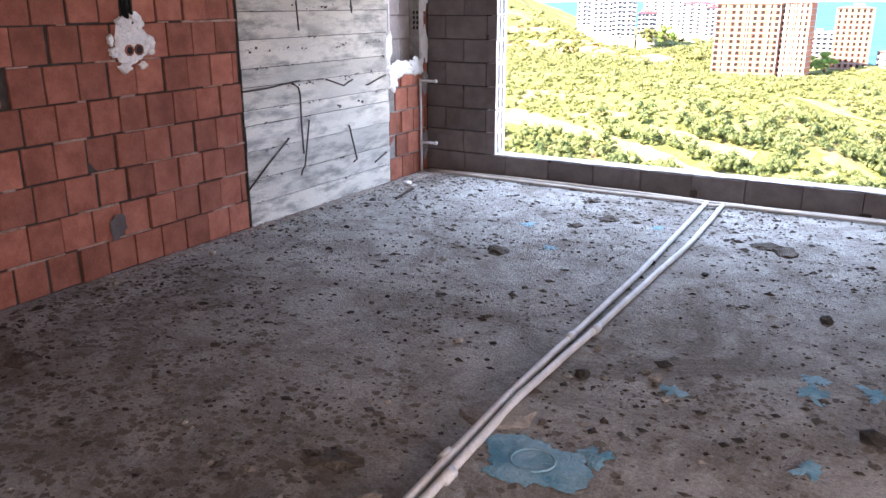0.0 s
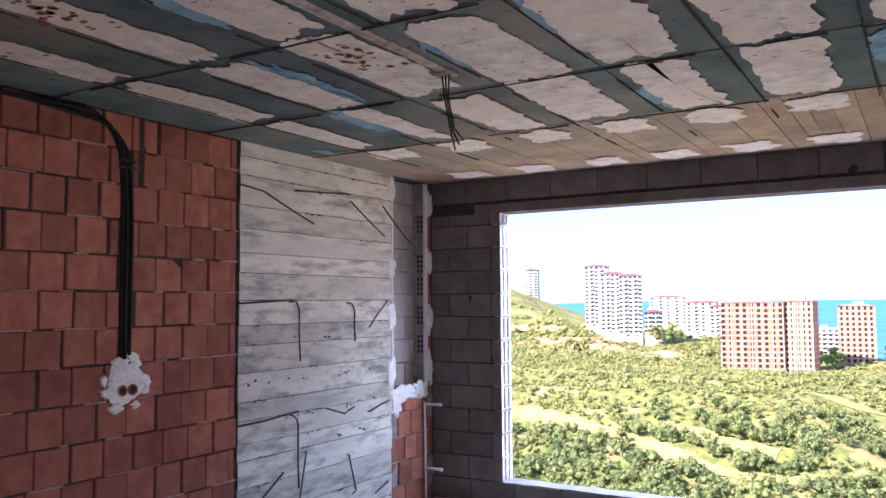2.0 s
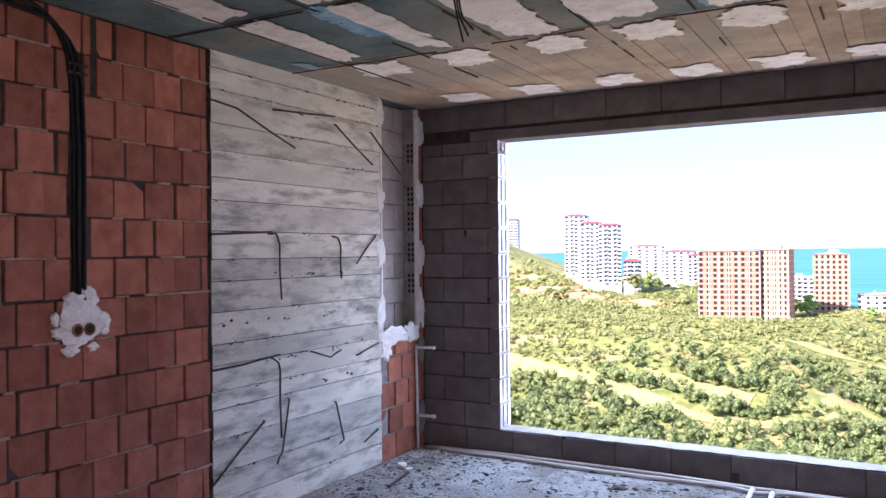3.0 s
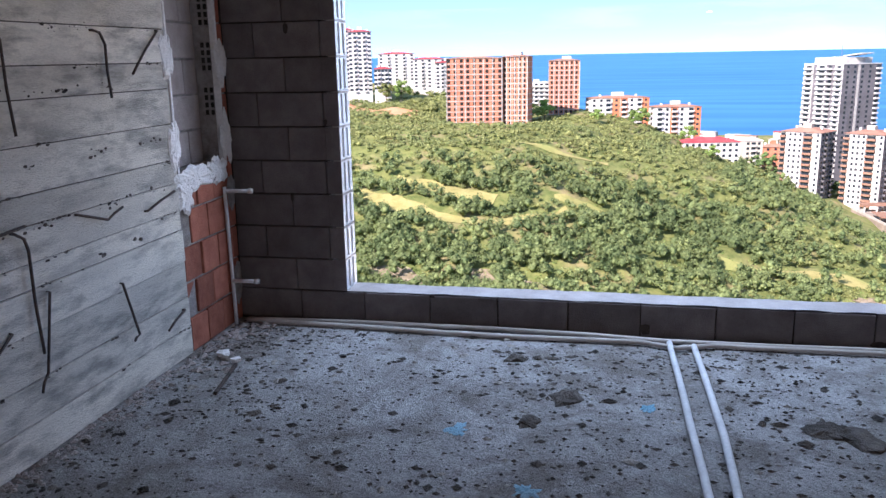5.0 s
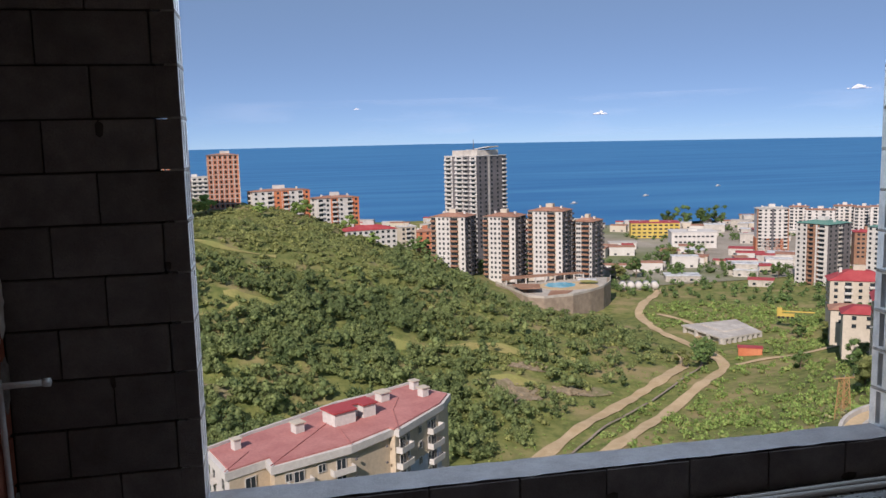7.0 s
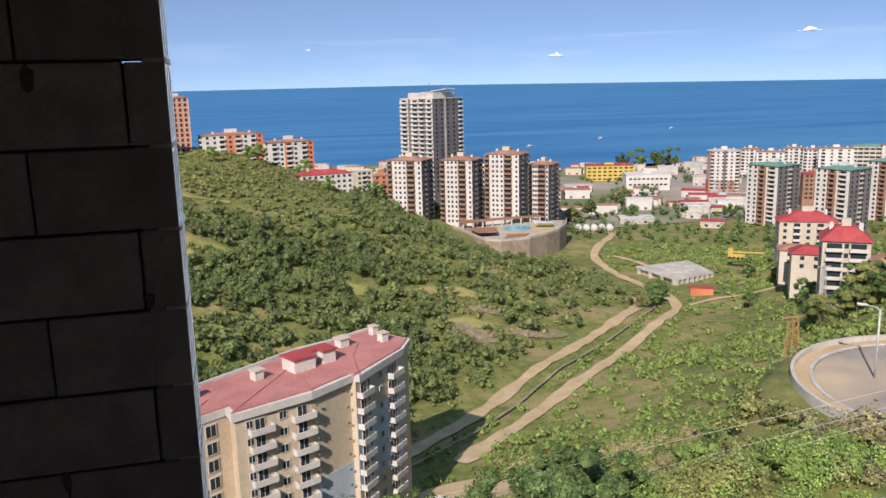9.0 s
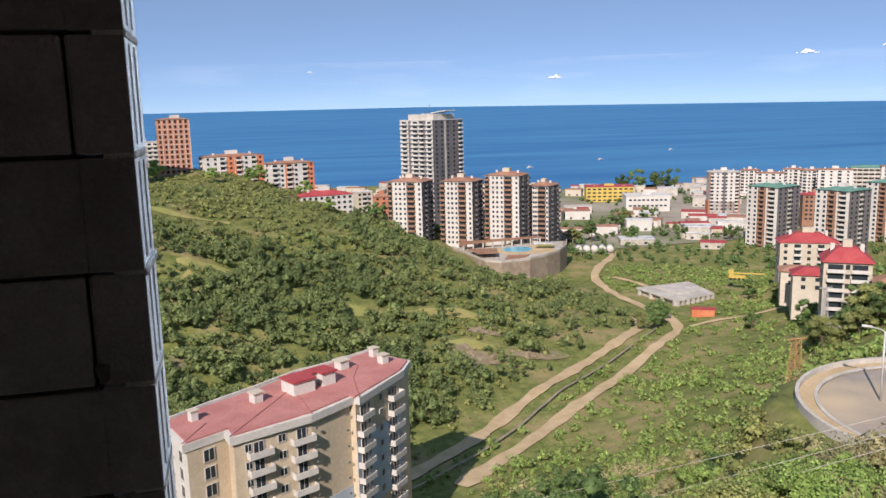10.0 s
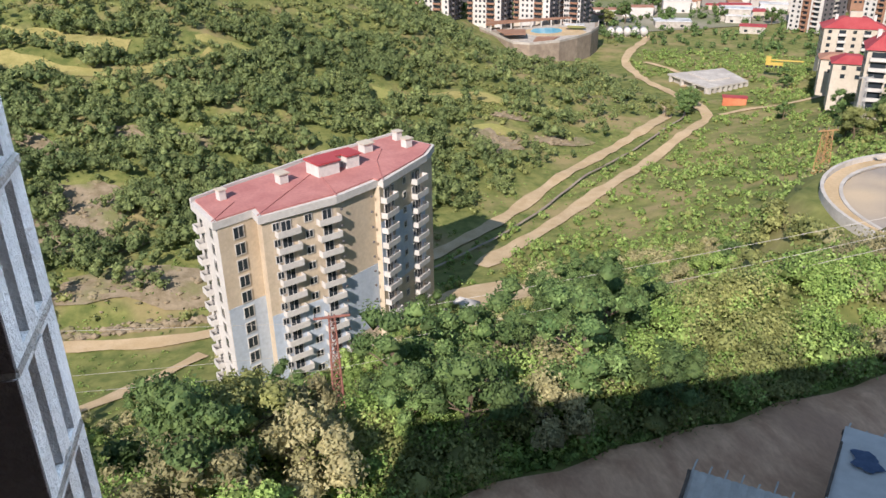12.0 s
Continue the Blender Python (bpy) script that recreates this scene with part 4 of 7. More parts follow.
# the rest of the raw building: it keeps the sun off the room and throws its shadow down the slope
thing("building_shell", Mesh().box((-16, -20, 3.0), (26, 0.19, 4.2)).box((-16, -20, -29), (26, 0.19, -0.3)).box((-16, -20, -0.3), (-0.3, 0.15, 3.0))
      .box((7.5, -3.0, -0.3), (26, 0.15, 3.0)).data("building_shell", PLAINWALL), "raw concrete high-rise round the room", "building", kind="structure")
# ---- the land outside ----
AXIS = [(-500, 70), (-120, 140), (-45, 152), (5, 166), (52, 185), (90, 218), (132, 254), (172, 292), (182, 330), (188, 400), (230, 500), (330, 700), (420, 1000)]


def valley(x, y):
    """Distance from the valley's stream, its sign (positive on the hill's side) and how far down the stream that is."""
    best = (1e9, 1, 0.0)
    run = 0.0
    for (x0, y0), (x1, y1) in zip(AXIS, AXIS[1:]):
        dx, dy = x1 - x0, y1 - y0
        l2 = dx * dx + dy * dy
        t = min(1.0, max(0.0, ((x - x0) * dx + (y - y0) * dy) / l2))
        d = math.hypot(x - x0 - t * dx, y - y0 - t * dy)
        if d < best[0]:
            best = (d, 1 if dx * (y - y0) - dy * (x - x0) > 0 else -1, y0 + t * dy)
        run += math.sqrt(l2)
    return best


SEALEVEL, RX, RY, RZ = -100.0, 75.0, 62.0, -32.0
LONG = 1.45


def bend(x, y):
    """Distance from the middle of the road's bend, which is drawn out towards the building."""
    return math.hypot(x - RX, (y - RY) / (LONG if y < RY else 1))



def coast(x):
    return 1000 - 160 * S(x, 150, 430)


def ground_z(x, y):
    d, side, ya = valley(x, y)
    base = -87 - 6.5 * S(ya, 150, 400)
    if side > 0:
        along = (x - 40) * 0.73 + (y - 180) * 0.68
        rise = 61 * S(d, 0, 240) * (1 - 0.9 * S(along, 165, 400))
        rise += 9 * S(d, 400, 500) * S(-x, 20, 190) + 12 * S(d, 520, 760) * S(-x, 150, 300)
        rise += 3.5 * S(d, 6, 13) * S(-x, -20, 30)
        rise += 0.9 * math.sin(d * 0.30) * S(d, 15, 60)
        rise += 24 * S(-x - 0.30 * y, 20, 170) * S(d, 430, 580)
        rise -= 11 * S(d, 150, 260) * (1 - S(along, 120, 230)) * (1 - S(y, 485, 560) * S(-x, 80, 150)) * (1 - 0.2 * S(-x, 120, 220))
        rise *= 1 - S(y, 640 - 0.4 * min(0, x), 900 - 0.6 * min(0, x))
    else:
        rise = 60 * min(1.0, (d / 125) ** 2) * (1 - S(ya, 270, 345))
    z = base + rise + 1.6 * noise.noise((x * 0.02, y * 0.02, 0)) + 0.5 * noise.noise((x * 0.09, y * 0.09, 4))
    z += (-28.3 - z) * S(-y, -46, -34) * S(x, -14, 4)                       # the yard under the building
    r = bend(x, y)
    z += (RZ + 0.1 - z) * (1 - S(r, 19.6, 28))                                      # the bend of the road
    town = S(y - 0.35 * (x - 300), 400, 470) * S(x, 190, 240)
    z += (-94.5 - z) * town
    return z - 25 * S(y - coast(x) + 14 * noise.noise((x * 0.008, 0, 2)), -10, 30)


def spread(a, b, n, near, far):
    """Steps from a to b, fine by near and coarse away from it."""
    t = np.linspace(-1, 1, n)
    v = np.sinh(t * far) / np.sinh(far)
    return np.where(v < 0, near + (near - a) * v, near + (b - near) * v)


gx, gy = spread(-2500, 2500, 190, 40, 3.6), np.concatenate([np.linspace(16, 420, 135), np.linspace(428, 1100, 60)])
gv = [(float(x), float(y), ground_z(float(x), float(y))) for y in gy for x in gx]
nx = len(gx)
gf = [(j * nx + i, j * nx + i + 1, (j + 1) * nx + i + 1, (j + 1) * nx + i) for j in range(len(gy) - 1) for i in range(nx - 1)]
thing("ground", Mesh().add(gv, gf).data("ground", EARTH, smooth=True), "green and dry grassy hillside and valley ground", "ground", kind="structure")

# sea, out to the horizon
sv, sf = [], []
ROWS = [900, 1100, 1500, 2200, 3000, 4000, 4950]
for y in ROWS:
    z = SEALEVEL + 101.4 * max(0.0, (y - 1300) / (4950 - 1300)) ** 1.6
    sv += [(-4800, y, z), (4800, y, z)]
sf = [(2 * i, 2 * i + 1, 2 * i + 3, 2 * i + 2) for i in range(len(ROWS) - 1)]
thing("sea", Mesh().add(sv, sf).data("sea", SEA, smooth=True), "calm deep blue sea reaching the horizon", "sea", kind="structure")


def ribbon(pts, width, lift, name, material, label, category, edge=0.0):
    """A track laid over the ground."""
    P = []
    for (x0, y0), (x1, y1) in zip(pts, pts[1:]):
        n = max(2, int(math.dist((x0, y0), (x1, y1)) / 3))
        P += [(x0 + (x1 - x0) * i / n, y0 + (y1 - y0) * i / n) for i in range(n)]
    P.append(pts[-1])
    Q = [tuple(sum(P[min(len(P) - 1, max(0, i + k))][c] for k in range(-4, 5)) / 9 for c in (0, 1)) for i in range(len(P))]
    v, f, m = [], [], 5
    for i, (x, y) in enumerate(Q):
        a, b = Q[max(0, i - 1)], Q[min(len(Q) - 1, i + 1)]
        l = math.dist(a, b) or 1
        nx_, ny_ = -(b[1] - a[1]) / l, (b[0] - a[0]) / l
        w = width * (1 + edge * noise.noise((x * 0.12, y * 0.12, 7)))
        for k in range(m):
            s = (k / (m - 1) - 0.5) * w
            px, py = x + nx_ * s, y + ny_ * s
            v.append((px, py, ground_z(px, py) + lift))
    f = [(i * m + k, i * m + k + 1, (i + 1) * m + k + 1, (i + 1) * m + k) for i in range(len(Q) - 1) for k in range(m - 1)]
    return thing(name, Mesh().add(v, [q[::-1] for q in f]).data(name, material, smooth=True), label, category, kind="structure"), Q


ROAD1 = [(-75, 158), (-45, 155), (-16, 152), (14, 166), (41, 180), (61, 198), (91, 229), (133, 265), (162, 292), (170, 318)]
ROAD2 = [(45, 166), (64, 183), (91.6, 207), (130, 242), (177, 286), (182.5, 325), (181.5, 363), (190, 400), (205, 425), (240, 470)]
TRACKS = [ROAD1, ROAD2, [(-60, 118), (-38, 127), (-26, 136), (-14, 146)], [(177, 286), (195, 288), (235, 272)], [(190, 335), (205, 360), (200, 400)]]
for pts, w in zip(TRACKS, (4.2, 4.6, 3.6, 2.2, 2.5)):
    ribbon(pts, w, 0.35, "dirt_track", TRACK, "pale dirt track across the grass", "track", 0.5)
TERRACES = [[(-141, 290), (-115, 288), (-89, 278), (-71, 273), (-54, 269), (-35, 272), (-10, 287)], [(-84, 288), (-65, 288), (-51, 286), (-38, 283)], [(-24, 292), (-7, 296), (4, 297)],
            [(36, 284), (52, 287), (66, 288), (81, 296), (98, 297), (116, 289)], [(-45, 338), (-20, 340), (2, 341)], [(62, 262), (76, 268), (92, 266)]]
for pts, w in zip(TERRACES, (7.0, 10.0, 5.0, 5.0, 3.5, 5.5)):
    ribbon(pts, w, 0.3, "dry_terrace", DRYGRASS, "golden dry grass terrace across the hillside", "grass", 0.9)
ribbon([(a + 5.2, b - 4.6) for a, b in ROAD1[3:]], 0.8, 1.0, "stream_wall", PODIUM, "low concrete wall along the stream", "wall")
yard_v, yard_f = [], []
for j in range(14):
    for i in range(30):
        x, y = 5 + 55 * i / 29, 12 + (18.6 + 0.14 * (55 * i / 29)) * j / 13 + (0.9 * noise.noise((i * 0.5, 1, 1)) if j == 13 else 0)
        yard_v.append((x, y, -27.85 + 0.35 * noise.noise((x * 0.25, y * 0.5, 3)) + (-0.35 if j == 13 else 0)))
yard_f = [(j * 30 + i, j * 30 + i + 1, (j + 1) * 30 + i + 1, (j + 1) * 30 + i) for j in range(13) for i in range(29)]
thing("yard", Mesh().add(yard_v, yard_f).data("yard", YARD, smooth=True), "bare graded brown earth yard", "ground", kind="structure")


# the bend of the road: carriageway, kerbs, pavement and outer wall
def arc(r0, r1, z0, z1, a0, a1, n=48):
    m = Mesh()
    for i in range(n):
        p, q = (radians(a0 + (a1 - a0) * (i + k) / n) for k in (0, 1))
        v = [(RX + r * math.cos(a), RY + r * math.sin(a) * (LONG if math.sin(a) < 0 else 1), z) for a in (p, q) for r in (r0, r1) for z in (z0, z1)]
        m.add(v, [(1, 3, 7, 5), (0, 1, 5, 4), (2, 6, 7, 3)])
    return m


thing("road", arc(6.4, 15.5, RZ - 0.4, RZ + 0.35, 30, 250).data("road", ASPHALT), "worn grey asphalt road bend dusted with sand", "road", kind="structure")
thing("pavement", arc(15.5, 17.5, RZ - 0.4, RZ + 0.5, 40, 235).data("pavement", TRACK), "pale raised pavement round the bend", "pavement", kind="structure")
thing("kerb", arc(15.5, 15.9, RZ - 0.4, RZ + 0.66, 40, 235).data("kerb", SLAB), "pale concrete kerb round the bend", "kerb", kind="structure")
thing("road_wall", arc(17.5, 17.9, RZ - 3.0, RZ + 1.1, 60, 235).data("road_wall", SLAB), "low pale parapet wall round the bend", "wall", kind="structure")
lamp = thing("street_lamp", Mesh().tube([(0, 0, 0), (0, 0, 8.2)], 0.12, 8).data("street_lamp", GALV, smooth=True), "tall grey street lamp beside the road", "street lamp",
             m=pose(RX - 6.4, RY + 6.7, RZ + 0.1))
part("arm", Mesh().tube([(0, 0, 8.1), (-0.3, 0.25, 8.4), (-1.1, 1.0, 8.6)], 0.07, 6).data("arm", GALV), lamp)
part("head", Mesh().tube([(-0.95, 0.88, 8.58), (-1.7, 1.55, 8.62)], 0.17, 8).data("head", GALV), lamp)
sg = thing("chevron_sign", Mesh().box((-0.05, -0.45, 0.9), (0.05, 0.45, 1.6), 0, 0.02).data("chevron_sign", WHITE), "white and red bend sign on a post", "road sign",
           m=pose(RX + 17.2 * math.cos(radians(195)), RY + 17.2 * math.sin(radians(195)), RZ + 0.5, 0, 0, 225))
part("post", Mesh().tube([(0, 0, 0), (0, 0, 1.0)], 0.05, 6).data("post", GALV), sg)
part("chevron", Mesh().add([(0.06, y, z) for y, z in ((-0.3, 0.95), (-0.05, 0.95), (0.3, 1.25), (-0.05, 1.55), (-0.3, 1.55), (0.02, 1.25))], [(0, 1, 2, 5), (5, 2, 3, 4)]).data("chevron", ROOFRED), sg, "red chevron")


isle = blob(RX, RY, 7.4, 7.4, 3.0, 40, 0.12)
thing("verge", Mesh().add([(a, RY + (b - RY) * (LONG if b < RY else 1), RZ + 0.37) for a, b in isle] + [(RX, RY, RZ + 0.9)], [(i, (i + 1) % 40, 40) for i in range(40)]).data("verge", TRACK, smooth=True), "bare sandy verge inside the bend", "ground", kind="structure")
thing("wooden_pole", Mesh().tube([(RX - 8.6, RY + 1.4, RZ + 0.2), (RX - 7.6, RY + 0.8, RZ + 6.0)], 0.13, 7).data("wooden_pole", TIMBER, smooth=True), "dark leaning wooden pole on the verge", "pole")
# lattice masts and their wires
def lattice(name, x, y, z0, z1, w, material, label):
    ob = thing(name, None, label, "pylon", "pylons", m=pose(x, y, z0))
    h, n = z1 - z0, 9
    at = lambda i, c: ((1 - 0.55 * i / n) * w * (1 if c in (1, 2) else -1) / 2, (1 - 0.55 * i / n) * w * (1 if c > 1 else -1) / 2, h * i / n)
    for c in range(4):
        part("leg", Mesh().tube([at(0, c), at(n, c)], 0.10, 5).data("leg", material), ob)
    for c in range(4):
        for i in range(n):
            for p, q in ((at(i, c), at(i + 1, (c + 1) % 4)), (at(i, (c + 1) % 4), at(i + 1, c)), (at(i, c), at(i, (c + 1) % 4))):
                part("brace", Mesh().tube([p, q], 0.05, 4).data("brace", material), ob)
    part("crossarm", Mesh().box((-2.2, -0.15, h - 0.25), (2.2, 0.15, h), 0, 0.03).data("crossarm", material), ob)
    for k in (-2, 0, 2):
        part("insulator", Mesh().tube([(k, 0, h), (k, 0, h + 0.5)], 0.09, 6).data("insulator", GREY), ob)
    return ob


lattice("pylon", 5.9, 84, -62, -46.6, 1.5, LATTICERED, "dark red steel lattice power mast among trees")
lattice("pylon", 104, 126.7, -58, -44, 2.6, LATTICE, "rusty yellow steel lattice power mast")
lattice("pylon", 163.2, 189.1, -64, -52, 1.6, GALV, "grey steel lattice power mast")
for za, zm, xe, ye, ze in ((-27, -47.0, 42.3, 39.8, -18.7), (-37, -51.2, 42.5, 39.6, -19.8), (-38.5, -53.6, 42.7, 39.5, -20.7)):
    for a, b in (((-106, 71, za), (5.7, 83.2, zm)), ((5.7, 83.2, zm), (5.7 + (xe - 5.7) * 1.3, 83.2 + (ye - 83.2) * 1.3, zm + (ze - zm) * 1.3))):
        P = []
        for i in range(25):
            t = i / 24
            P.append((a[0] + (b[0] - a[0]) * t, a[1] + (b[1] - a[1]) * t, a[2] + (b[2] - a[2]) * t - 1.5 * t * (1 - t)))
        thing("power_line", Mesh().tube(P, 0.022, 4).data("power_line", SLAB), "pale sagging overhead power line", "power line", "power lines")


# ---- buildings ----
def ring_mesh(name, ring, z0, z1, material):
    return Mesh().prism(ring, z0, z1).data(name, material)


win_cache = {}


def window_mesh(w, h, frame_mat):
    """A far window: one dark pane, slightly proud."""
    key = ("w", w, h)
    if key not in win_cache:
        win_cache[key] = Mesh().box((-w / 2, -0.05, 0), (w / 2, 0.05, h)).data("window", PANE)
    return win_cache[key]


def framed_window(parent, w, h, m):
    """A near window: a white frame with a middle bar, and its pane."""
    key = ("frame", w, h)
    if key not in win_cache:
        t = 0.13
        xs, zs = (-w / 2, -w / 2 + t, -0.06, 0.06, w / 2 - t, w / 2), (0, t, h - t, h)
        v = [(x, y, z) for y in (-0.10, 0.03) for z in zs for x in xs]
        at = lambda i, k, s: s * 24 + k * 6 + i
        f = []
        for k in range(3):
            for i in range(5):
                if k == 1 and i in (1, 3):
                    continue
                f.append((at(i, k, 0), at(i + 1, k, 0), at(i + 1, k + 1, 0), at(i, k + 1, 0)))
        for i in range(5):
            f += [(at(i, 0, 0), at(i, 0, 1), at(i + 1, 0, 1), at(i + 1, 0, 0)), (at(i, 3, 0), at(i + 1, 3, 0), at(i + 1, 3, 1), at(i, 3, 1))]
        for k in range(3):
            f += [(at(0, k, 0), at(0, k + 1, 0), at(0, k + 1, 1), at(0, k, 1)), (at(5, k, 0), at(5, k, 1), at(5, k + 1, 1), at(5, k + 1, 0))]
        win_cache[key] = Mesh().add(v, f).data("window", WHITE)
        win_cache[key, 1] = Mesh().box((-w / 2 + t, -0.04, t), (w / 2 - t, 0.05, h - t)).data("pane", PANE)
    part("pane", win_cache[key, 1], part("window", win_cache[key], parent, "", m))


def balcony_mesh(w, d, h, material):
    key = ("b", w, d, h, material.name)
    if key not in win_cache:
        win_cache[key] = (Mesh().box((-w / 2, -d, -0.16), (w / 2, 0.05, 0)).box((-w / 2, -d, 0), (w / 2, -d + 0.14, h), 0)
                          .box((-w / 2, -d + 0.14, 0), (-w / 2 + 0.14, 0.02, h)).box((w / 2 - 0.14, -d + 0.14, 0), (w / 2, 0.02, h)).data("balcony", material))
    return win_cache[key]


def facade(parent, p0, p1, z0, storey, n, cols, frame_mat=WHITE, skip=0.0, near=False):
    """Windows ('w'), tall glazing ('t'), dark boxes for the shade in bare openings ('o') and balconies ('b', 'g': with
    glazing behind) in columns along a wall from p0 to p1, outside to its right.
    cols: (place along the wall 0..1, kind, width)."""
    L = math.dist(p0, p1)
    turn = math.degrees(math.atan2(p1[1] - p0[1], p1[0] - p0[0]))
    for u, kind, w, *own in cols:
        rail = own[0] if own else frame_mat
        x, y = p0[0] + (p1[0] - p0[0]) * u, p0[1] + (p1[1] - p0[1]) * u
        for i in range(n):
            if skip and rng.random() < skip:
                continue
            z = z0 + i * storey
            if kind in "wo":
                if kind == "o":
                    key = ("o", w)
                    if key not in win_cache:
                        # no hole is cut: a near-black box paints the opening's inner shade
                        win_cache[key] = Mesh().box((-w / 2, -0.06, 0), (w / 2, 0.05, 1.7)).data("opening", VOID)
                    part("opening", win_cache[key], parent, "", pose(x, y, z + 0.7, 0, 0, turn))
                else:
                    if near:
                        framed_window(parent, w, 1.45, pose(x, y, z + 0.85, 0, 0, turn))
                    else:
                        part("window", window_mesh(w, 1.45, frame_mat), parent, "", pose(x, y, z + 0.85, 0, 0, turn))
            if kind in "tg":
                if near:
                    framed_window(parent, 1.9 if kind == "g" else w, 2.15, pose(x, y, z + 0.1, 0, 0, turn))
                else:
                    part("window", window_mesh(w * (0.85 if kind == "g" else 1), 2.2, frame_mat), parent, "", pose(x, y, z + 0.1, 0, 0, turn))
            if kind in "bg":
                part("balcony", balcony_mesh(w, 1.3, 0.95, rail), parent, "", pose(x, y, z, 0, 0, turn))


def corners(cx, cy, w, d, turn):
    """Front left, front right, back right, back left of a block whose front faces -y before it is turned; (cx, cy): middle of its front."""
    c, s = math.cos(radians(turn)), math.sin(radians(turn))
    return [(cx + x * c - y * s, cy + x * s + y * c) for x, y in ((-w / 2, 0), (w / 2, 0), (w / 2, d), (-w / 2, d))]


def grow(ring, g):
    mx, my = sum(p[0] for p in ring) / len(ring), sum(p[1] for p in ring) / len(ring)
    return [(mx + (x - mx) * (1 + g / math.hypot(x - mx, y - my)), my + (y - my) * (1 + g / math.hypot(x - mx, y - my))) for x, y in ring]


def hip(ring, z, h, material, parent, name="roof", inner=0.35):
    mx, my = sum(p[0] for p in ring) / 4, sum(p[1] for p in ring) / 4
    top = [(mx + (x - mx) * inner, my + (y - my) * inner) for x, y in ring]
    v = [(x, y, z) for x, y in ring] + [(x, y, z + h) for x, y in top]
    f = [(0, 1, 5, 4), (1, 2, 6, 5), (2, 3, 7, 6), (3, 0, 4, 7), (4, 5, 6, 7), (3, 2, 1, 0)]
    return part(name, Mesh().add(v, f).data(name, material), parent)


def block_of_flats(cx, cy, ztop, w, d, turn, n, storey, wall, roof, label, front, side=(), left=(), frame_mat=WHITE, stripes=(), roofh=1.6, group="flats", base=None, crown=True, skip=0.0):
    """An apartment block: walls, roof, storey windows and balconies; stripes: (from, to along the front, material)."""
    q = corners(cx, cy, w, d, turn)
    z0 = ztop - n * storey
    zb = base if base is not None else z0 - 6
    ob = thing("apartment_block", None, label, "building", group)
    part("wall", ring_mesh("wall", q, zb, ztop, wall), ob)
    if roofh > 0:
        hip(grow(q, 1.1), ztop, roofh, roof, ob)
    else:
        part("roof", ring_mesh("roof", grow(q, 0.5), ztop, ztop + 0.5, roof), ob)
    if crown:
        e = corners(cx + (q[3][0] - q[0][0]) * 0.4, cy + (q[3][1] - q[0][1]) * 0.4, w * 0.2, d * 0.2, turn)
        part("lift_house", ring_mesh("lift_house", e, ztop, ztop + roofh + 2.2, wall), ob)
        for k in (-0.3, 0.32):
            e = corners(cx + w * k * math.cos(radians(turn)) + (q[3][0] - q[0][0]) * 0.5, cy + w * k * math.sin(radians(turn)) + (q[3][1] - q[0][1]) * 0.5, 1.2, 1.2, turn)
            part("chimney", ring_mesh("chimney", e, ztop, ztop + roofh + 0.8, WHITE), ob)
    for a, b, mt, face in stripes:
        p, r = {"f": (q[0], q[1]), "r": (q[1], q[2]), "l": (q[3], q[0])}[face]
        L = math.dist(p, r)
        t = math.degrees(math.atan2(r[1] - p[1], r[0] - p[0]))
        part("cladding", Mesh().box((a * L, -0.12, zb), (b * L, 0.02, ztop - 0.05)).data("cladding", mt), ob, "", pose(p[0], p[1], 0, 0, 0, t))
    for cols, (p, r) in ((front, (q[0], q[1])), (side, (q[1], q[2])), (left, (q[3], q[0]))):
        facade(ob, *[((p[0] + (r[1] - p[1]) / math.dist(p, r) * 0.13), (p[1] - (r[0] - p[0]) / math.dist(p, r) * 0.13)) if e == 0 else
                     ((r[0] + (r[1] - p[1]) / math.dist(p, r) * 0.13), (r[1] - (r[0] - p[0]) / math.dist(p, r) * 0.13)) for e in (0, 1)],
               z0, storey, n, cols, frame_mat, skip)
    return ob, q, z0


